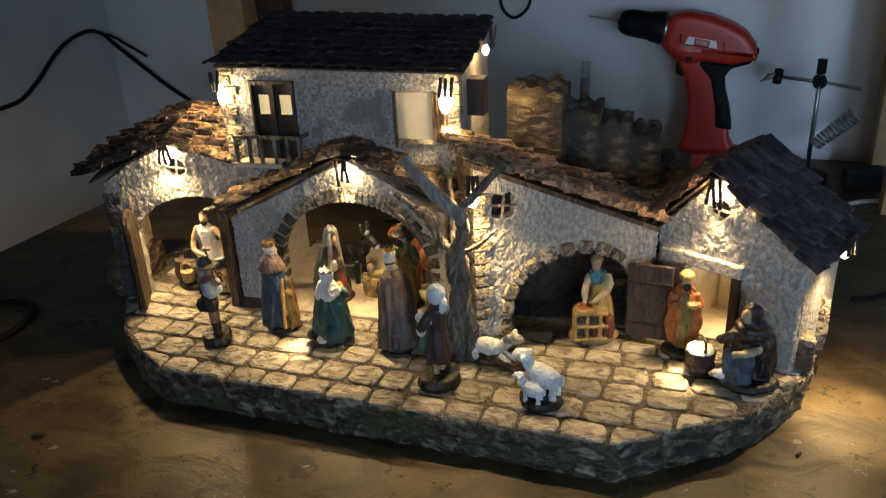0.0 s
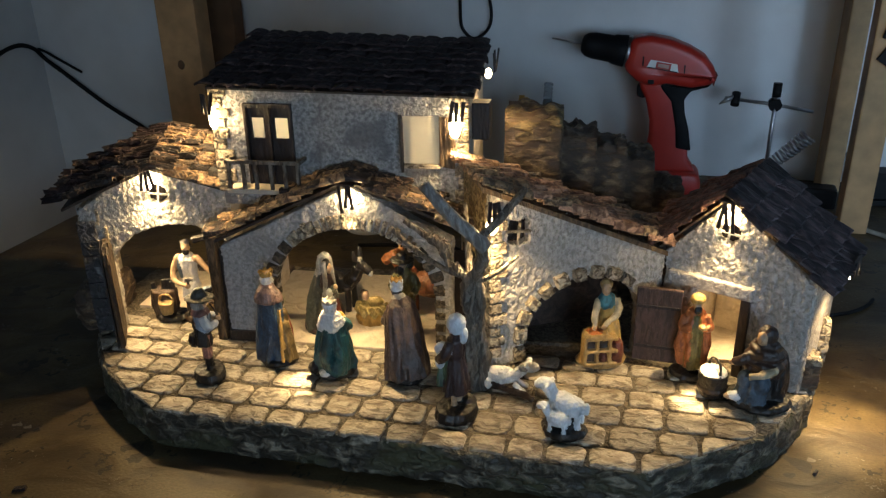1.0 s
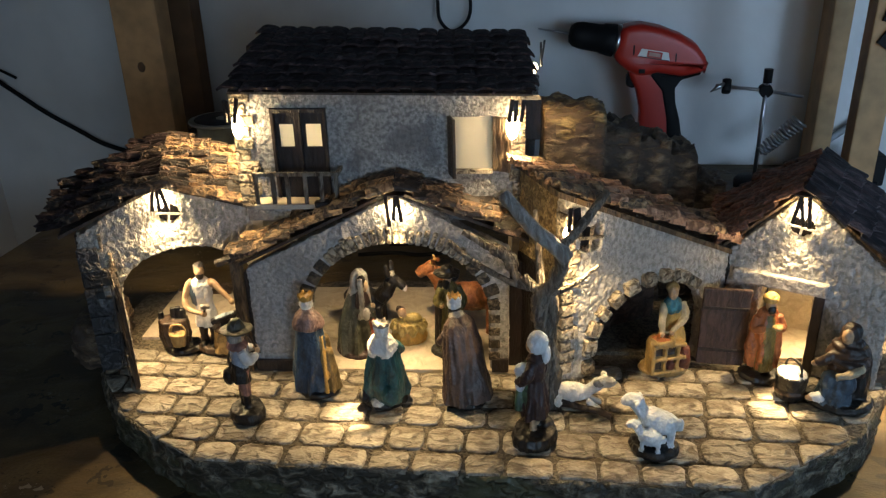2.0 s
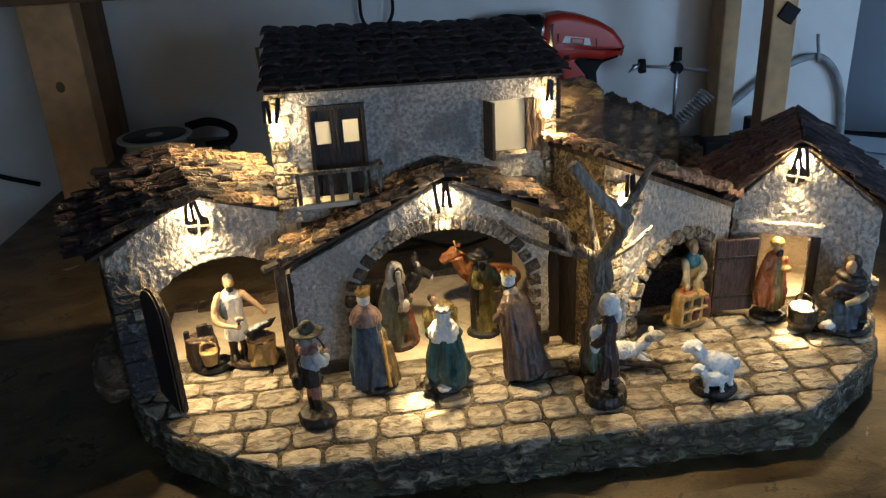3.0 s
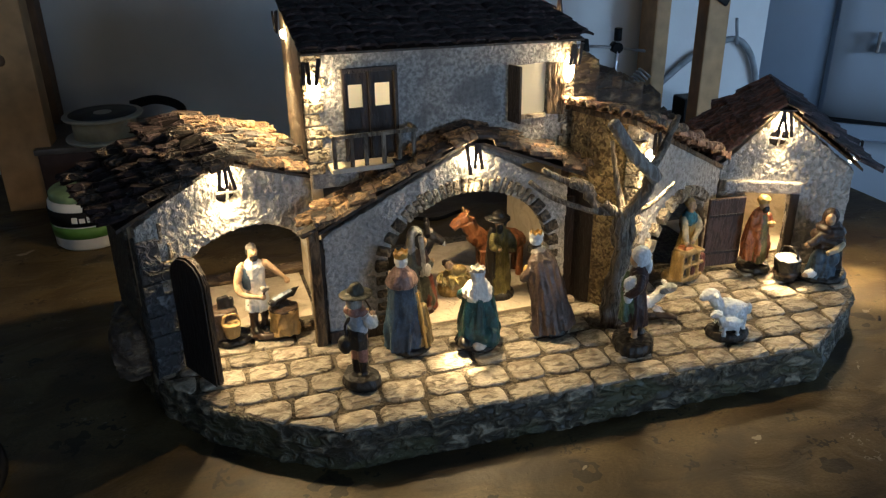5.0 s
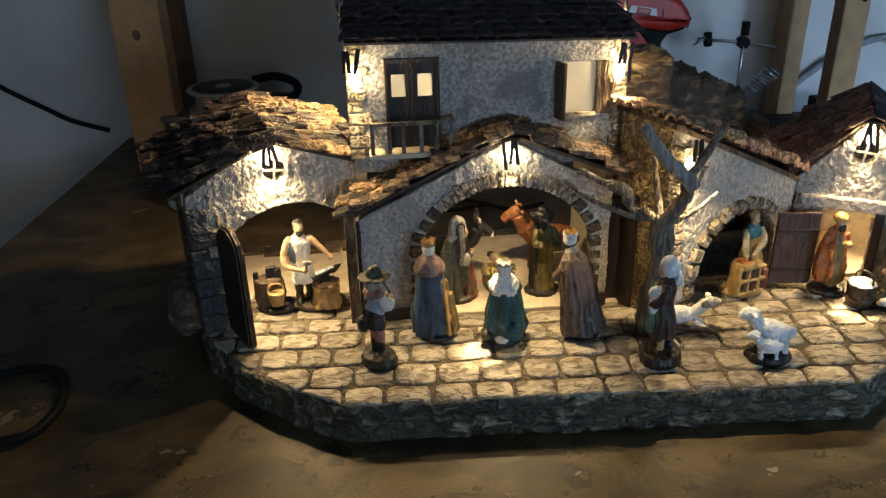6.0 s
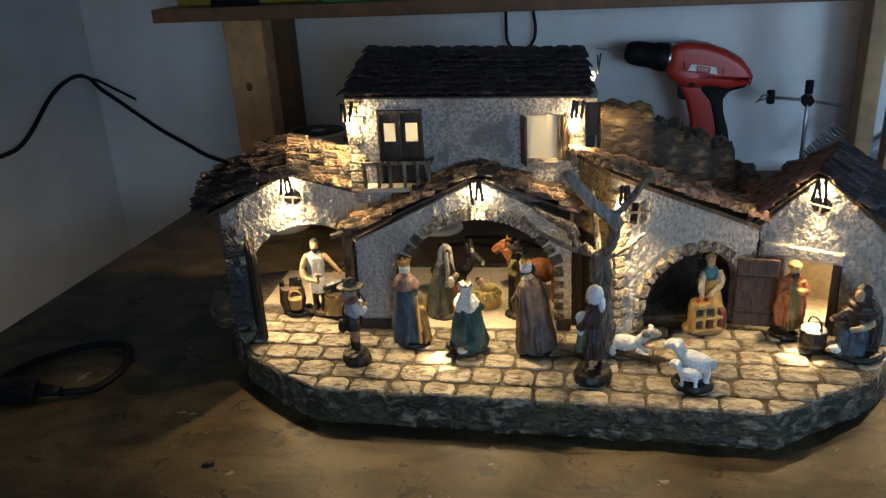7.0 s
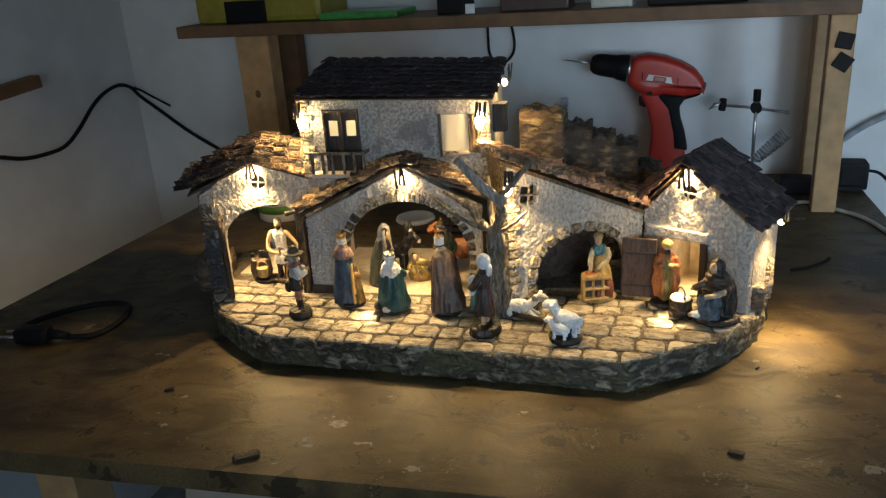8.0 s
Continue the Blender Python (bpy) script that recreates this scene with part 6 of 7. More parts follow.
def mary():
    f = Fig()
    f.stand("maroon", 0.0235, 0.85, 0.006)
    f.lathe("moss", [(0.0205, 0.004), (0.0215, 0.014), (0.0175, 0.034), (0.0128, 0.050), (0.0090, 0.060), (0.0050, 0.066)], (-0.002, 0.001, 0), 1, 0.9, 0.08, 7)
    f.lathe("rust", [(0.0110, 0.004), (0.0100, 0.018), (0.0055, 0.038)], (0.0115, -0.005, 0), 0.85, 1, 0.07, 6)
    # long pale veil, open in front over dark hair and the face
    f.lathe("hoodgrey", [(0.0150, 0.034), (0.0138, 0.048), (0.0118, 0.060), (0.0088, 0.070), (0.0086, 0.078), (0.0070, 0.0855), (0.0030, 0.0895)], (-0.0030, 0.0040, 0), 1, 0.9, 0.06, 8, m=Matrix.Rotation(radians(4), 4, "Y"))
    f.ball("dark", (0.0052, -0.0030, 0.0755), (0.0052, 0.0062, 0.0090))
    f.ball("skin", (0.0082, -0.0045, 0.0745), (0.0036, 0.0044, 0.0060))
    f.lathe("maroon", [(0.0085, 0.044), (0.0078, 0.056), (0.0050, 0.068)], (0.0050, -0.0050, 0), 1, 0.85, 0.06, 5)
    f.tube("hoodgrey", [(0.0035, -0.0085, 0.0830), (0.0045, -0.0098, 0.0700), (0.0050, -0.0112, 0.0560), (0.0020, -0.0125, 0.0420)], 0.0021)
    f.tube("hoodgrey", [(0.0065, 0.0040, 0.0830), (0.0095, 0.0045, 0.0700), (0.0105, 0.0030, 0.0580)], 0.0021)
    for s in (-1, 1):
        f.tube("moss", [(s * 0.009, 0, 0.058), (0.006 + s * 0.006, -0.009, 0.050), (0.0135, -0.009, 0.053)], 0.0034)
    f.ball("skin", (0.0150, -0.009, 0.0545), (0.0026, 0.0024, 0.0034))
    f.ball("white", (0.0085, -0.0125, 0.0470), (0.0036, 0.0030, 0.0070))
    f.done("kneeling_mother_figurine", -0.357, 0.731, 8, "kneeling woman figurine in grey hood and dark green robe", s=1.0)


def joseph():
    f = Fig()
    f.stand("dark", 0.0180, 0.85, 0.006)
    f.lathe("olive", [(0.0125, 0.004), (0.0118, 0.022), (0.0100, 0.045), (0.0102, 0.060), (0.0082, 0.073), (0.0040, 0.079)], (0.001, 0, 0), 1, 0.82, 0.10, 7)
    f.lathe("dark", [(0.0085, 0.008), (0.0085, 0.04), (0.0070, 0.068), (0.0030, 0.079)], (-0.0068, 0.0016, 0), 0.8, 0.9, 0.08, 6)
    f.tube("olive", [(-0.007, -0.002, 0.072), (-0.013, -0.008, 0.062), (-0.007, -0.013, 0.060)], 0.0038)
    f.tube("olive", [(0.009, 0.0, 0.072), (0.014, -0.006, 0.060), (0.009, -0.011, 0.054)], 0.0038)
    f.ball("skin", (-0.0085, -0.0140, 0.0605), 0.0026)
    f.ball("skin", (-0.0015, -0.0025, 0.0835), (0.0044, 0.0050, 0.0060))
    f.lathe("dark", [(0.0125, 0.0868), (0.0136, 0.0884), (0.0066, 0.0900), (0.0056, 0.0945), (0.0028, 0.0966)], (-0.001, 0.0, 0), 1, 0.95, 0.06, 3)
    f.ball("dark", (0.006, 0.002, 0.083), (0.0050, 0.0045, 0.0058))
    f.ball("dark", (-0.0030, -0.0058, 0.0790), (0.0034, 0.0030, 0.0052))
    f.done("standing_father_figurine", -0.267, 0.729, 12, "painted bearded man figurine in olive robe and black hat")


def manger():
    f = Fig()
    f.lathe("gold", [(0.0125, 0.0), (0.0140, 0.007), (0.0125, 0.013)], (0, 0, 0), 1.15, 0.85, 0.10, 9)
    f.lathe("hay", [(0.0120, 0.010), (0.0142, 0.015), (0.0105, 0.020), (0.003, 0.0215)], (0, 0, 0), 1.15, 0.9, 0.18, 8)
    r = random.Random(4)
    for k in range(14):
        a = 0.45 * k
        f.tube("hay", [(0.010 * math.cos(a), 0.008 * math.sin(a), 0.017), (0.014 * math.cos(a + 0.3), 0.011 * math.sin(a + 0.3), 0.019 + r.uniform(0, 0.004)), (0.017 * math.cos(a + 0.5), 0.013 * math.sin(a + 0.5), 0.015)], 0.0011, 5)
    f.ball("hay", (0.003, -0.001, 0.0235), (0.0095, 0.0060, 0.0050))
    f.ball("skin", (-0.0060, -0.001, 0.0300), (0.0042, 0.0042, 0.0046))
    f.ball("brown", (-0.0066, 0.0012, 0.0318), (0.0042, 0.0038, 0.0036))
    f.done("manger_figurine", -0.309, 0.750, 10, "small straw manger with a painted infant doll", s=1.15)


def beast(name, c, x, y, rz, label, s, lying):
    f = Fig()
    h = 0.020 * s if lying else 0.036 * s
    f.ball(c, (0.004 * s, 0, h), (0.027 * s, 0.0125 * s, 0.0145 * s), seg=14)
    f.tube(c, [(-0.016 * s, 0, h + 0.004 * s), (-0.026 * s, 0, h + 0.016 * s), (-0.031 * s, 0, h + 0.026 * s)], [0.0100 * s] * 4 + [0.0080 * s] * 5)
    f.tube(c, [(-0.030 * s, 0, h + 0.030 * s), (-0.038 * s, 0, h + 0.027 * s), (-0.046 * s, 0, h + 0.021 * s)], [0.0068 * s] * 4 + [0.0055 * s] * 3 + [0.0048 * s] * 2)
    for sd in (-1, 1):
        if c == "dark":
            f.tube(c, [(-0.029 * s, sd * 0.004 * s, h + 0.034 * s), (-0.028 * s, sd * 0.006 * s, h + 0.042 * s), (-0.027 * s, sd * 0.006 * s, h + 0.050 * s)], [0.0034 * s] * 5 + [0.0028 * s] * 3 + [0.0008 * s])
        else:
            f.tube("tan", [(-0.031 * s, sd * 0.005 * s, h + 0.034 * s), (-0.032 * s, sd * 0.0085 * s, h + 0.0365 * s), (-0.033 * s, sd * 0.0085 * s, h + 0.0385 * s)], 0.0013 * s)
            f.ball(c, (-0.028 * s, sd * 0.009 * s, h + 0.033 * s), (0.002 * s, 0.004 * s, 0.002 * s))
        for lx in (-0.016, 0.022):
            f.tube(c, [(lx * s, sd * 0.007 * s, h - 0.004 * s), (lx * s, sd * 0.007 * s, h * 0.4), (lx * s, sd * 0.007 * s, 0.0)], 0.0040 * s)
    if c == "dark":
        f.ball("grey", (-0.032 * s, 0, h + 0.036 * s), (0.003 * s, 0.005 * s, 0.003 * s))
        f.ball("white", (-0.047 * s, 0, h + 0.0195 * s), (0.0025 * s, 0.004 * s, 0.0032 * s))
    f.done(name, x, y, rz, label, "figurine", s=1.0)


for make in (piper, blue_king, green_king, purple_king, girl, sheep, goat, baker, traveller, washer, smith, mary, joseph, manger):
    make()
beast("donkey_figurine", "dark", -0.355, 0.781, 163, "black donkey figurine with pale muzzle in the stable", 0.92, False)
beast("ox_figurine", "ox", -0.250, 0.775, -4, "reddish brown ox figurine in the stable", 1.10, False)


# ---- drill ----
def prism(profile, y0, y1, bevel=0.0, seg=2):
    bm = slab(profile, [], y0, y1)
    if bevel:
        es = [e for e in bm.edges if len(e.link_faces) == 2 and e.calc_face_angle() > 0.6]
        bmesh.ops.bevel(bm, geom=es, offset=bevel, segments=seg, affect="EDGES", profile=0.6)
    return bm


drill = thing("cordless_drill", (0.03, 1.378, 0.0), -4, "red cordless drill with black chuck, standing on its battery", "drill")
part("body", prism([(-0.053, 0.213), (-0.042, 0.264), (-0.010, 0.268), (0.022, 0.262), (0.054, 0.250), (0.078, 0.236), (0.094, 0.216), (0.099, 0.202), (0.096, 0.191), (0.060, 0.184), (0.020, 0.190), (-0.006, 0.184), (-0.030, 0.194)],
                   -0.030, 0.030, 0.015, 4), RED, drill, "red plastic motor housing", True)
part("handle", prism([(-0.026, 0.196), (0.030, 0.194), (0.046, 0.178), (0.050, 0.150), (0.060, 0.110), (0.067, 0.060), (0.082, 0.036), (-0.016, 0.036), (-0.006, 0.062), (-0.002, 0.100), (-0.003, 0.126), (-0.012, 0.162), (-0.022, 0.180)], -0.018, 0.018, 0.008, 3), RED, drill, "red handle", True)
part("grip", prism([(0.014, 0.196), (0.062, 0.189), (0.093, 0.193), (0.088, 0.186), (0.060, 0.178), (0.051, 0.164), (0.054, 0.140), (0.063, 0.112), (0.070, 0.076), (0.044, 0.080), (0.041, 0.112), (0.030, 0.160), (0.020, 0.172), (0.010, 0.184)], -0.0205, 0.0205, 0.004, 2), BLACK, drill, "black rubber grip", True)
part("trigger", prism([(-0.027, 0.166), (-0.028, 0.182), (-0.022, 0.190), (-0.010, 0.184), (-0.010, 0.164), (-0.018, 0.162)], -0.009, 0.009, 0.003), BLACK, drill)
part("battery", prism([(-0.026, 0.0), (-0.022, 0.030), (-0.012, 0.038), (0.082, 0.040), (0.090, 0.030), (0.092, 0.0)], -0.034, 0.034, 0.006), RED, drill, "battery foot", True)
cb = bmesh.new()
along = Matrix.Translation((-0.047, 0, 0.2385)) @ Matrix.Rotation(radians(-81), 4, "Y")
add_lathe(cb, [(0.0255, 0.0), (0.0265, 0.006), (0.0245, 0.024), (0.0225, 0.027), (0.0220, 0.058), (0.0195, 0.070), (0.0140, 0.077), (0.0060, 0.079)], 28, (0, 0, 0), 0, m=along)
part("chuck", cb, BLACK, drill, "black keyless chuck")
cb = bmesh.new()
add_lathe(cb, [(0.0268, -0.004), (0.0275, 0.0), (0.0268, 0.003)], 28, (0, 0, 0), 0, m=along)
part("collar", cb, STEEL, drill, "steel collar")
cb = bmesh.new()
add_tube(cb, [along @ Vector((0, 0, k)) for k in (0.074, 0.100, 0.130)], [0.0026, 0.0022, 0.0012], 8, rough=0.25)
part("drill_bit", cb, STEEL, drill, "thin steel bit")
tilt = pose(0.012, 0, 0.221, 0, 9, 0)
plate = part("badge", prism([(-0.026, -0.0065), (0.026, -0.0065), (0.021, 0.0065), (-0.022, 0.0065)], -0.0318, -0.0296), WHITE, drill, "white name plate with red bars")
plate.matrix_local = tilt
part("badge_bar", box(-0.012, 0.012, -0.0326, -0.0318, -0.0050, 0.0054, 0.0), RED, plate)
part("badge_bar", box(-0.009, 0.009, -0.0333, -0.0327, -0.0026, 0.0032, 0.0), mat("pale_red_print", (0.55, 0.30, 0.24), 0.5), plate)
part("badge_bar", box(-0.025, 0.025, -0.0326, -0.0318, -0.0066, -0.0052, 0.0), BLACK, plate)
for x, z, w, h in ((-0.006, 0.1945, 0.005, 0.0035), (-0.021, 0.228, 0.0012, 0.008), (0.046, 0.216, 0.0010, 0.007)):
    part("slot", box(x - w, x + w, -0.0312, -0.0292, z - h, z + h, 0.0006), BLACK, drill)

# ---- clamp stand ----
hand_tool = thing("soldering_stand", (0.220, 1.336, 0.0), -5, "steel clamp stand with crossbar, clip and coil spring holder", "tool stand")
cb = bmesh.new()
add_lathe(cb, [(0.032, 0), (0.032, 0.012), (0.028, 0.016), (0.006, 0.018)], 20)
part("foot", cb, BLACK, hand_tool)
for nm, pts, r, mm in (("rod", [(0, 0, 0.015), (0, 0, 0.11), (0, 0, 0.196)], 0.0034, STEEL), ("crossbar", [(-0.078, 0.006, 0.170), (0, 0.006, 0.162), (0.060, 0.006, 0.152)], 0.0028, STEEL),
                       ("joint", [(0, -0.004, 0.162), (0, 0.004, 0.163), (0, 0.012, 0.163)], 0.0105, BLACK), ("knob", [(0, 0, 0.176), (0, 0, 0.186), (0, 0, 0.198)], 0.0072, BLACK),
                       ("end_joint", [(-0.062, 0.0, 0.160), (-0.061, 0.006, 0.168), (-0.060, 0.012, 0.178)], 0.0072, BLACK), ("clip", [(-0.064, 0.006, 0.172), (-0.074, 0.004, 0.168), (-0.086, 0.002, 0.160)], [0.004, 0.004, 0.001], STEEL)):
    cb = bmesh.new()
    add_tube(cb, pts, r, 10)
    part(nm, cb, mm, hand_tool)
cb = bmesh.new()
a, b = Vector((0.004, 0.0, 0.060)), Vector((0.058, -0.006, 0.116))
ax = (b - a).normalized()
s1 = ax.orthogonal().normalized()
s2 = ax.cross(s1)
coil = [a + ax * ((b - a).length * k / 150) + (s1 * math.cos(k * 0.50) + s2 * math.sin(k * 0.50)) * (0.0085 + 0.0040 * k / 150) for k in range(151)]
add_tube(cb, coil, 0.0023, 6)
part("coil_spring", cb, STEEL, hand_tool, "shiny coil spring")

# ---- things behind the village ----
CLOUDY = mat("clear_plastic_tube", (0.62, 0.66, 0.68), 0.15, vary=0.1)
CLOUDY.node_tree.nodes["Principled BSDF"].inputs["Transmission Weight"].default_value = 0.75
vial = thing("plastic_vial", (-0.156, 1.402, 0.0), 0, "tall clear plastic vial with screw threads on the bench", "vial")
cb = bmesh.new()
add_lathe(cb, [(0.0085, 0.0), (0.0085, 0.150), (0.0072, 0.152), (0.0072, 0.004)], 20, m=pose(0, 0, 0, 0, 2.5, 0))
part("tube", cb, CLOUDY, vial, "", True)
for z in (0.156, 0.163, 0.170, 0.177):
    cb = bmesh.new()
    add_lathe(cb, [(0.0066, z - 0.0035), (0.0084, z - 0.001), (0.0084, z + 0.001), (0.0066, z + 0.0035)], 20, m=pose(0, 0, 0, 0, 2.5, 0))
    part("thread", cb, CLOUDY, vial, "", True)
ytube = thing("glue_tube", (-0.196, 1.410, 0.0), 0, "yellow glue tube standing behind the rocks", "tube")
cb = bmesh.new()
add_lathe(cb, [(0.013, 0.0), (0.014, 0.02), (0.014, 0.135), (0.006, 0.147), (0.005, 0.155)], 18, sy=0.7)
part("tube_body", cb, mat("dull_yellow_plastic", (0.42, 0.26, 0.06), 0.6), ytube, "", True)

spool = thing("wire_spool", (-0.668, 1.315, 0.096), 0, "clear plastic wire spool with dark label lying on a box", "spool")
CLEAR = mat("cloudy_plastic", (0.50, 0.50, 0.44), 0.3, vary=0.1)
for z0, z1 in ((0.0, 0.004), (0.033, 0.037)):
    cb = bmesh.new()
    add_lathe(cb, [(0.057, z0), (0.058, z0 + 0.002), (0.057, z1)], 32)
    part("flange", cb, CLEAR, spool)
cb = bmesh.new()
add_lathe(cb, [(0.046, 0.004), (0.046, 0.033)], 28)
part("wound_wire", cb, mat("pale_wire", (0.42, 0.40, 0.30), 0.4, bump=0.5, bscale=900), spool, "pale wound wire")
cb = bmesh.new()
add_lathe(cb, [(0.049, 0.0371), (0.049, 0.0378), (0.02, 0.0379)], 28)
lab = part("spool_label", cb, mat("slate_paper", (0.035, 0.04, 0.05), 0.5), spool, "dark round paper label")
cb = bmesh.new()
add_lathe(cb, [(0.013, 0.038), (0.013, 0.0388), (0.004, 0.0388)], 20)
part("hub", cb, CLEAR, lab)

crate = thing("plastic_box", (-0.655, 1.345, 0.0), -4, "dark reddish plastic box under the wire spool", "box")
CRATE = mat("dark_red_plastic", (0.05, 0.025, 0.022), 0.5)
part("box_body", box(-0.105, 0.085, -0.07, 0.075, 0.0, 0.090, 0.006), CRATE, crate)
part("rim", box(-0.108, 0.088, -0.073, 0.078, 0.086, 0.0955, 0.003), mat("smoky_plastic", (0.11, 0.10, 0.095), 0.4), crate, "smoky plastic rim")
cb = bmesh.new()
add_tube(cb, curve_pts([(0.020, 0.055, 0.122), (0.060, 0.055, 0.128), (0.096, 0.045, 0.116), (0.092, 0.030, 0.098), (0.055, 0.020, 0.0965)]), 0.0075, 8)
part("strap", cb, BLACK, crate, "black curved carrying strap", True)

jar = thing("paint_tub", (-0.695, 1.146, 0.0), 15, "white plastic tub with black and green label on the bench", "tub")
cb = bmesh.new()
add_lathe(cb, [(0.042, 0.0), (0.046, 0.004), (0.048, 0.05), (0.047, 0.064), (0.043, 0.068)], 30)
part("tub_body", cb, WHITE, jar)
cb = bmesh.new()
add_lathe(cb, [(0.0472, 0.018), (0.0484, 0.034)], 30)
part("green_band", cb, mat("green_label", (0.10, 0.24, 0.04), 0.5), jar, "green label band")
cb = bmesh.new()
add_lathe(cb, [(0.0484, 0.036), (0.0488, 0.056)], 30)
band = part("black_band", cb, BLACK, jar, "black label band with pale bars")
for k in range(5):
    aa = radians(-120 + 11 * k)
    part("text_bar", box(-0.0035, 0.0035, -0.0004, 0.0004, 0.042, 0.050 - 0.002 * (k % 2), 0, pose(0.0492 * math.cos(aa), 0.0492 * math.sin(aa), 0, 0, 0, math.degrees(aa) + 90)), WHITE, band)
cb = bmesh.new()
add_lathe(cb, [(0.044, 0.067), (0.044, 0.075), (0.041, 0.078), (0.004, 0.0785)], 30)
part("lid", cb, mat("pale_green_lid", (0.30, 0.42, 0.20), 0.5), jar, "pale green lid")
cb = bmesh.new()
add_lathe(cb, [(0.036, 0.0), (0.038, 0.002), (0.036, 0.008), (0.030, 0.009), (0.028, 0.006), (0.003, 0.006)], 28)
tagged(part("jar_lid", cb, WHITE, None, "", True), "white round plastic lid lying on the bench", "lid").location = (-0.415, 1.13, 0.0)


def cable(name, pts, r, material, label, n=8):
    bm = bmesh.new()
    add_tube(bm, curve_pts(pts, n), r, 8)
    return tagged(part(name, bm, material, None, "", True), label, "cable")


cable("loose_cable", [(-0.41, 1.045, 0.004), (-0.36, 1.052, 0.004), (-0.32, 1.045, 0.004), (-0.27, 1.06, 0.004)], 0.003, BLACK, "dark loose cable behind the village")
cable("loose_cable", [(-0.37, 1.085, 0.003), (-0.30, 1.082, 0.003), (-0.24, 1.038, 0.003), (-0.19, 1.055, 0.003)], 0.0028, BLACK, "dark loose cable behind the village")
cable("white_cable", [(0.150, 1.02, 0.004), (0.20, 1.15, 0.004), (0.255, 1.215, 0.004), (0.308, 1.242, 0.004), (0.346, 1.198, 0.004), (0.380, 1.150, 0.004), (0.400, 1.06, 0.004)], 0.0035, mat("white_cable", (0.50, 0.47, 0.40), 0.5), "dirty white power cable on the bench")
cable("bent_wire", [(0.217, 0.905, 0.003), (0.245, 0.918, 0.003), (0.268, 0.938, 0.003), (0.281, 0.957, 0.003)], 0.0024, BLACK, "short bent dark wire on the bench")
WIRE_GREY = mat("grey_hose", (0.23, 0.25, 0.27), 0.6)
cable("wall_hose", [(0.352, 1.440, 0.030), (0.396, 1.436, 0.068), (0.450, 1.430, 0.110), (0.510, 1.422, 0.138), (0.553, 1.420, 0.142), (0.592, 1.420, 0.108), (0.616, 1.420, 0.045), (0.625, 1.420, -0.04)], 0.0065, WIRE_GREY, "grey hose tied to the wall")
cable("cable_tie", [(0.546, 1.412, 0.134), (0.541, 1.408, 0.150), (0.535, 1.405, 0.170), (0.531, 1.403, 0.188)], 0.0032, WIRE_GREY, "grey cable tie holding the hose")
cable("wall_cable", [(-1.262, 0.86, 0.20), (-1.262, 1.057, 0.150), (-1.262, 1.140, 0.126), (-1.261, 1.218, 0.119), (-1.257, 1.269, 0.124), (-1.254, 1.320, 0.150), (-1.250, 1.383, 0.194), (-1.246, 1.432, 0.216),
                     (-1.243, 1.487, 0.224), (-1.241, 1.530, 0.211), (-1.234, 1.551, 0.186), (-1.194, 1.548, 0.157), (-1.148, 1.545, 0.123), (-1.100, 1.542, 0.089), (-1.040, 1.538, 0.054),
                     (-0.996, 1.535, 0.029), (-0.930, 1.530, 0.008)], 0.0045, BLACK, "black cable draped along the walls", 6)
cable("wall_cable", [(-1.243, 1.545, 0.209), (-1.225, 1.550, 0.199), (-1.205, 1.549, 0.188), (-1.150, 1.545, 0.160)], 0.0030, BLACK, "black cable end on the wall")
cable("hanging_cable", [(-0.314, 1.462, 0.342), (-0.315, 1.468, 0.30), (-0.312, 1.470, 0.265), (-0.291, 1.470, 0.246), (-0.266, 1.468, 0.261), (-0.258, 1.466, 0.29), (-0.266, 1.462, 0.342)], 0.003, BLACK, "black cable loop hanging under the shelf")
crack = bmesh.new()
r_crack = random.Random(9)
add_tube(crack, [(-1.2535 + r_crack.uniform(-0.004, 0.004), 1.549, 0.56 - 0.022 * k) for k in range(17)], [0.0024 * r_crack.uniform(0.4, 1.0) for k in range(17)], 5)
tagged(part("wall_crack", crack, CONCRETE), "thin dark crack in the corner of the walls", "crack", kind="structure")
tagged(part("wooden_batten", box(-0.012, 0.012, -0.22, 0.0, -0.013, 0.013, 0.002, pose(-1.225, 1.185, 0.280, 4, 0, -4)), BROWN_BOARD), "rough wooden batten fixed to the side wall", "batten")

tagged(part("leaning_board", box(-0.075, 0.075, -0.009, 0.009, 0.0, 0.72, 0.002, pose(-0.67, 0.60, FLOOR_Z, -4, 7, 8)), mat("pale_board", (0.42, 0.36, 0.28), 0.7, vary=0.15, scale=20)), "pale board leaning under the workbench", "board")

# mains plug with its cord
plug = thing("mains_plug", (-0.825, 0.580, 0.0), 6, "black mains plug with round pins on the bench", "plug")
part("plug_body", box(-0.026, 0.022, -0.013, 0.013, 0.002, 0.024, 0.006), BLACK, plug, "", True)
cb = bmesh.new()
add_tube(cb, [(0.02, 0, 0.013), (0.035, 0, 0.012), (0.048, 0, 0.010)], [0.008, 0.007, 0.0055], 10)
part("strain_relief", cb, BLACK, plug)
for s in (-1, 1):
    cb = bmesh.new()
    add_tube(cb, [(-0.026, s * 0.009, 0.013), (-0.036, s * 0.009, 0.013), (-0.048, s * 0.009, 0.013)], 0.0022, 8)
    part("pin", cb, STEEL, plug, "steel pin")
cable("plug_cord", [(-0.778, 0.585, 0.008), (-0.745, 0.600, 0.006), (-0.735, 0.645, 0.006), (-0.755, 0.695, 0.006), (-0.80, 0.700, 0.006), (-0.845, 0.668, 0.006), (-0.868, 0.630, 0.006), (-0.872, 0.600, 0.006)], 0.0045, BLACK, "black cord looped beside the plug")

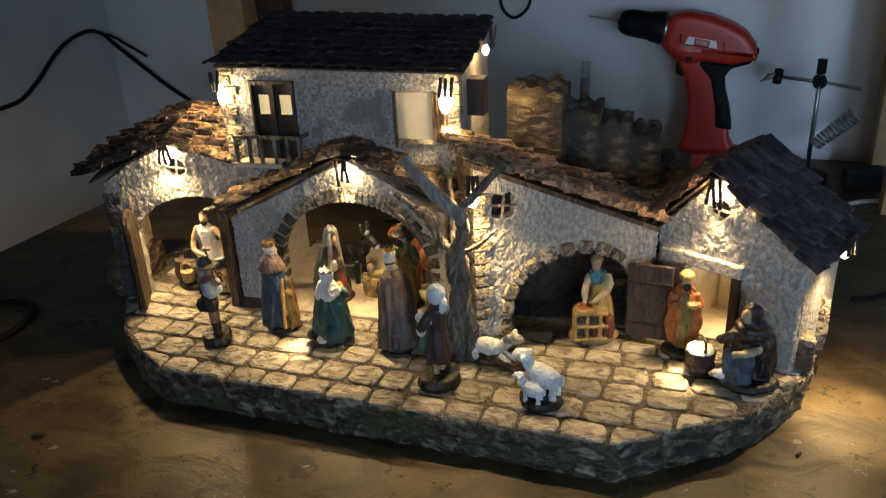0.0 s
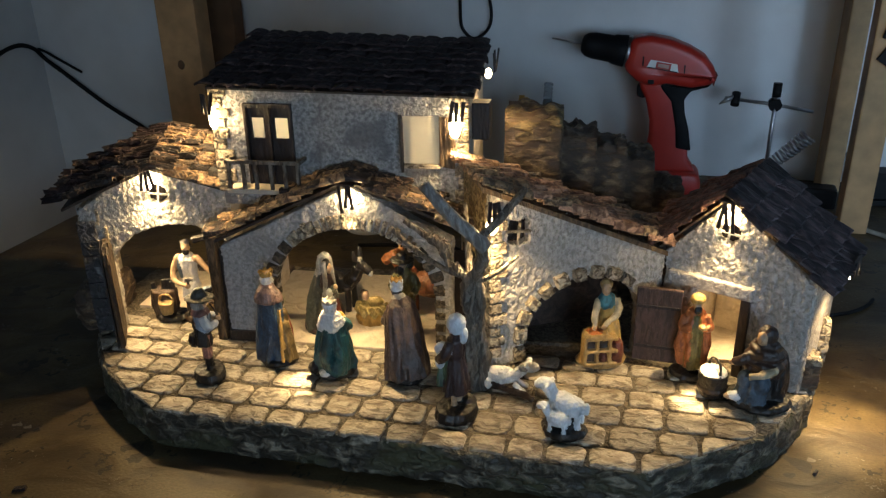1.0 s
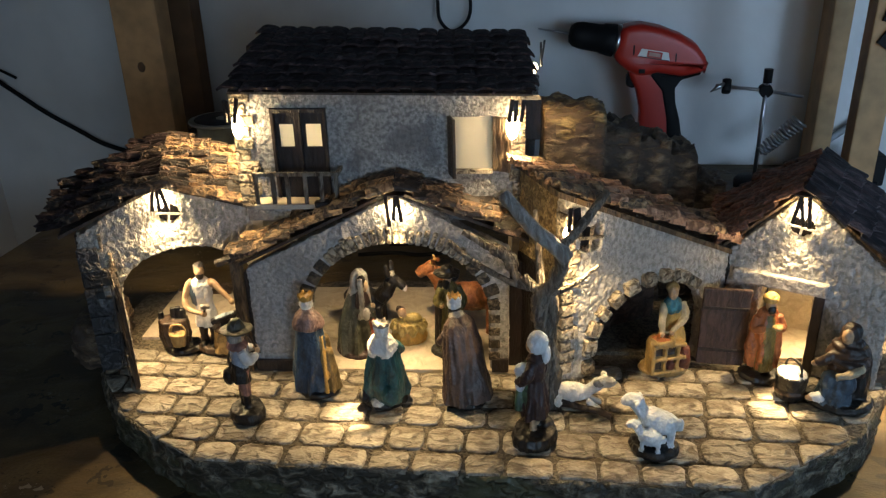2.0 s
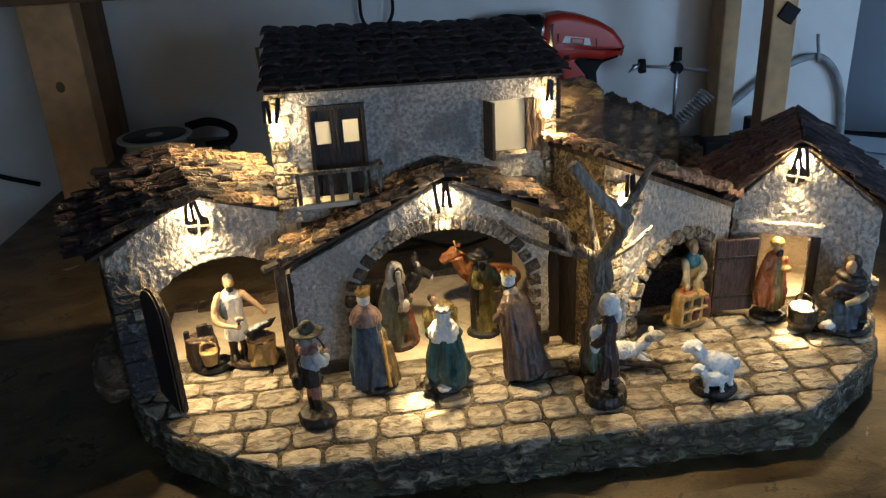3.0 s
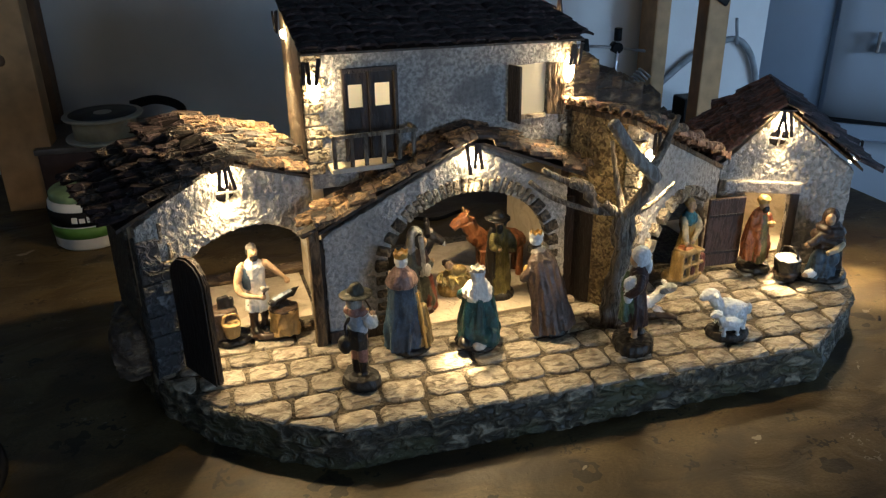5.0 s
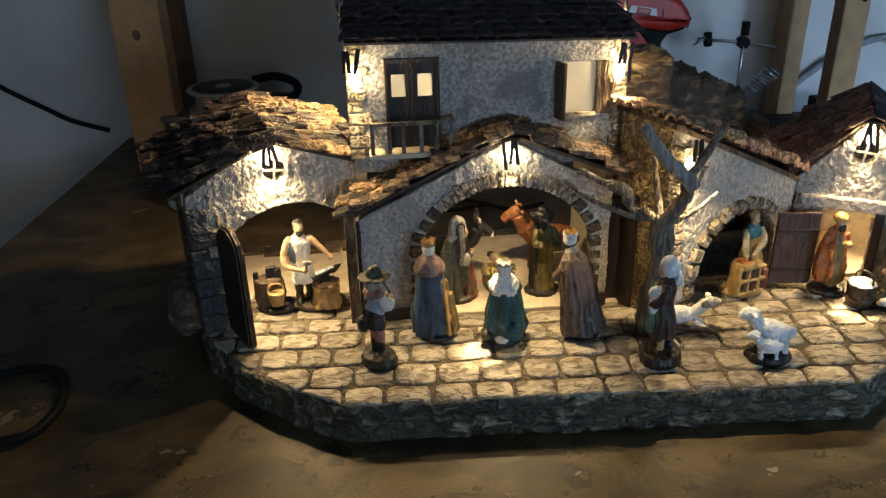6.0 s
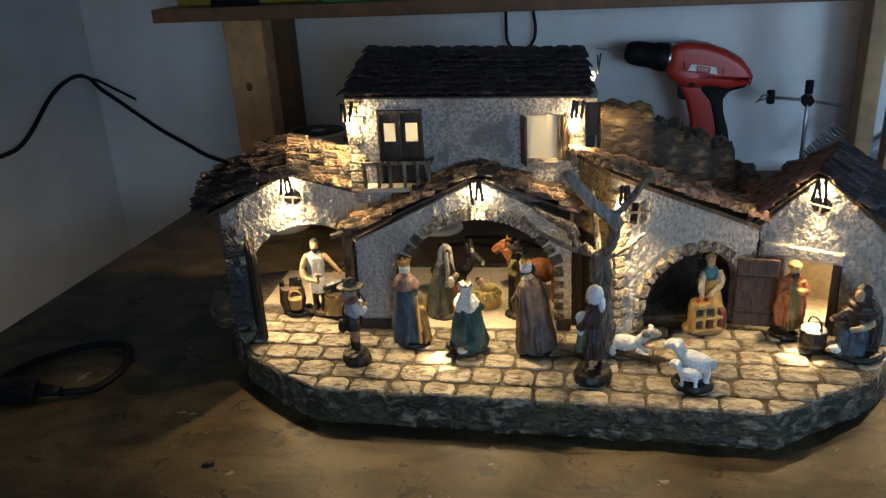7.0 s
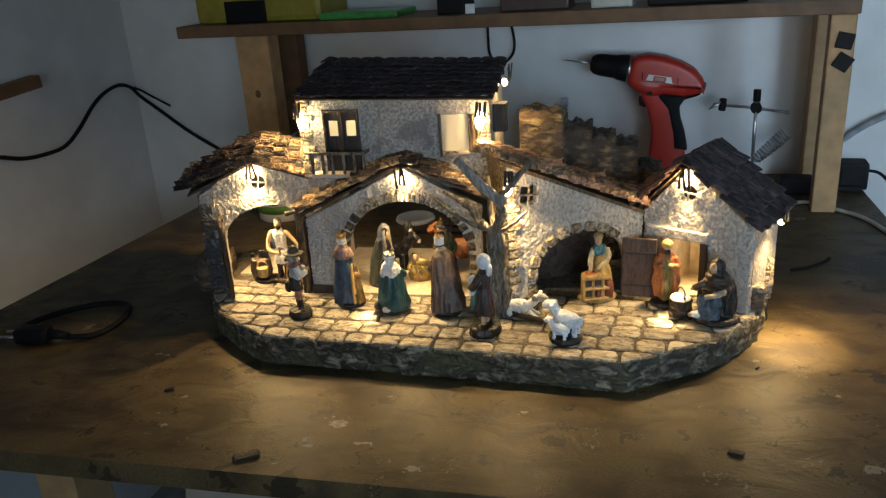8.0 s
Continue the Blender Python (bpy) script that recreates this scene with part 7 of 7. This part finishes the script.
adaptor = thing("power_adaptor", (0.410, 1.352, 0.0), -5, "black power adaptor on the bench", "adaptor")
part("adaptor_body", box(-0.028, 0.024, -0.02, 0.03, 0.0, 0.052, 0.005), BLACK, adaptor)
part("adaptor_base", box(-0.03, 0.012, -0.03, -0.021, 0.0, 0.010, 0.002), BLACK, adaptor)
cable("adaptor_cord", [(0.43, 1.35, 0.035), (0.455, 1.34, 0.03), (0.475, 1.32, 0.0), (0.48, 1.30, -0.06)], 0.003, BLACK, "thin black cord of the adaptor")
tagged(part("black_case", box(-0.035, 0.025, -0.02, 0.02, 0, 0.034, 0.006, pose(0.305, 1.315, 0, 0, 0, -8)), BLACK), "low black plastic case on the bench", "case")
for (x, y, rz, l) in ((-0.405, 0.362, 30, 0.028), (0.08, 0.427, -20, 0.016), (-0.56, 0.478, 15, 0.012), (0.125, 0.60, 50, 0.006)):
    tagged(part("wood_chip", prism([(-l / 2, 0), (l / 2, 0.001), (l * 0.45, 0.0035), (-l * 0.4, 0.0028)], -l * 0.2, l * 0.2), WOOD_DARK), "dark splinter of wood on the bench", "wood chip").matrix_world = pose(x, y, 0, 0, 0, rz)

# ---- shelf contents ----
SH = pose(-0.79, 1.295, 0.366, 0, 0, -5.15)
case = thing("yellow_toolbox", (0, 0, 0), 0, "dirty yellow plastic toolbox on the shelf", "toolbox")
case.matrix_world = SH @ Matrix.Translation((0.0, 0.09, 0))
YEL = mat("dirty_yellow_plastic", (0.30, 0.25, 0.03), 0.5, vary=0.25, scale=30)
part("toolbox_body", box(-0.135, 0.16, -0.06, 0.08, 0.0, 0.10, 0.012), YEL, case)
part("latch_panel", box(-0.06, 0.035, -0.066, -0.0605, 0.0, 0.045, 0.002), BLACK, case, "black latch panel")
part("toolbox_lid", box(-0.138, 0.163, -0.063, 0.083, 0.102, 0.14, 0.012), YEL, case)
bag = tagged(part("green_bag", box(0.0, 0.17, -0.02, 0.10, 0.0, 0.014, 0.005), mat("green_film", (0.05, 0.28, 0.06), 0.35, bump=0.5, bscale=60)), "crumpled green plastic bag on the shelf", "bag")
bag.matrix_world = SH @ Matrix.Translation((0.16, 0.03, 0))
sheet = tagged(part("paper_sheet", box(0.0, 0.10, 0.0, 0.06, 0.0, 0.003, 0.0005), WHITE), "white paper under the green bag", "paper")
sheet.matrix_world = SH @ pose(0.165, 0.11, 0.0, 0, 0, 8)
for nm, x0, x1, h, mm, lb in (("black_box", 0.405, 0.46, 0.08, BLACK, "black box with a white tag on the shelf"), ("dark_tin", 0.53, 0.66, 0.05, CRATE, "dark metal tin on the shelf"),
                              ("grey_box", 0.70, 0.775, 0.06, CLEAR, "pale grey box on the shelf"), ("dark_case", 0.80, 0.97, 0.045, BLACK, "dark flat case on the shelf")):
    ob = tagged(part(nm, box(x0, x1, 0.03, 0.11, 0, h, 0.004), mm), lb, "box")
    ob.matrix_world = SH
tag = tagged(part("white_tag", box(0.462, 0.480, 0.03, 0.034, 0, 0.018, 0.001), WHITE), "small white tag standing beside the black box", "tag")
tag.matrix_world = SH
for z in (0.265, 0.300):
    ob = tagged(part("black_clip", box(-0.013, 0.013, -0.006, 0.0, -0.013, 0.013, 0.001, pose(1.122, -0.0045, z, 0, 32 if z < 0.28 else 12, 0)), BLACK), "black square hook fixed on the shelf post", "hook", "hooks on the post")
    ob.matrix_world = pose(-0.79, 1.295, 0, 0, 0, -5.15)

# ---- parked car ----
CAR = mat("silver_blue_car_paint", (0.66, 0.72, 0.80), 0.35, spec=0.5, vary=0.03, scale=8, coat=0.3)
# the same car paint darkened for the shaded wing and bumper recess
CAR_SHADED = mat("shaded_car_paint", (0.28, 0.33, 0.40), 0.35, spec=0.5, vary=0.05, scale=6, coat=0.3)
car = thing("parked_car", (1.00, 1.49, FLOOR_Z), -44, "silver-blue parked car, rear hatch facing the bench", "car")
Z0 = -FLOOR_Z


def bowed(x0, x1, z0, z1, depth, bow, nx=16, nz=8, lean=0.0):
    """A curved sheet-metal panel."""
    bm = bmesh.new()
    g = []
    for j in range(nz + 1):
        row = []
        for i in range(nx + 1):
            u, v = i / nx, j / nz
            x, z = x0 + (x1 - x0) * u, z0 + (z1 - z0) * v
            y = bow * (2 * u - 1) ** 2 + 0.03 * (2 * v - 1) ** 2 + lean * v
            row.append(bm.verts.new((x, y, z)))
        g.append(row)
    for j in range(nz):
        for i in range(nx):
            bm.faces.new((g[j][i], g[j][i + 1], g[j + 1][i + 1], g[j + 1][i])).smooth = True
    bmesh.ops.solidify(bm, geom=bm.faces[:], thickness=depth)
    return bm


part("rear_wing", bowed(-0.55, -0.095, Z0 - 0.10, Z0 + 0.75, -0.02, 0.05, lean=0.06), CAR_SHADED, car, "rear wing, car paint darkened where it turns from the light")
hatch = part("tailgate", bowed(-0.085, 1.05, Z0 - 0.105, Z0 + 0.75, -0.02, 0.04, lean=0.06), CAR, car, "silver-blue tailgate with chrome letters as bars")
part("bumper_gap", box(-0.55, 1.05, 0.05, 0.07, Z0 - 0.152, Z0 - 0.1115, 0.002), CAR_SHADED, car)
part("panel_seam", box(-0.55, 1.05, 0.040, 0.07, Z0 - 0.1113, Z0 - 0.1052, 0.0), BLACK, car)
part("bumper", bowed(-0.55, 1.05, Z0 - 0.40, Z0 - 0.152, -0.03, 0.03), CAR, car, "silver-blue bumper")
part("underbody", box(-0.50, 1.0, 0.12, 1.6, Z0 - 0.60, Z0 - 0.41, 0.02), BLACK, car)
def cabin(x0, x1, y0, y1, z0, z1, inset, front, bevel):
    """A body shell that narrows towards its roof."""
    bm = box(x0, x1, y0, y1, z0, z1)
    for v in bm.verts:
        if v.co.z > (z0 + z1) / 2:
            v.co.x += inset if v.co.x < 0.2 else -inset
            v.co.y -= front if v.co.y > (y0 + y1) / 2 else -0.05
    bmesh.ops.bevel(bm, geom=bm.edges[:], offset=bevel, segments=3, affect="EDGES")
    return bm


part("body", cabin(-0.52, 1.02, 0.14, 2.1, Z0 - 0.55, Z0 + 0.16, 0.03, 0.05, 0.06), CAR, car, "", True)
shell = part("cabin", cabin(-0.50, 1.00, 0.16, 1.7, Z0 + 0.10, Z0 + 0.66, 0.12, 0.45, 0.07), CAR, car, "", True)
GLASS = mat("tinted_glass", (0.02, 0.025, 0.03), 0.06, spec=0.8, vary=0.05)
part("rear_window", bowed(-0.02, 0.98, Z0 + 0.34, Z0 + 0.66, -0.02, 0.02, lean=0.04), GLASS, car, "dark rear window").location.y = 0.018
for x in (-0.478, 0.962):
    part("side_window", box(x, x + 0.016, 0.45, 1.25, Z0 + 0.24, Z0 + 0.52, 0.004, pose(0, 0, 0, 0, 0, 0)), GLASS, shell, "dark side window")
for k, (w, h) in enumerate(((0.008, 0.048), (0.018, 0.026), (0.016, 0.026), (0.018, 0.026), (0.016, 0.026))):
    x = 0.005 + 0.024 * k
    part("letter_bar", box(x, x + w, 0.030, 0.046, Z0 + 0.065, Z0 + 0.065 + h, 0.002), STEEL, hatch, "chrome bar")
for x in (-0.3, 0.8):
    cb = bmesh.new()
    add_lathe(cb, [(0.2, 0), (0.31, 0.02), (0.31, 0.18), (0.2, 0.2)], 24, (x, 0.7, 0.31), 0, m=Matrix.Rotation(radians(90), 4, "Y"))
    part("tyre", cb, BLACK, car)
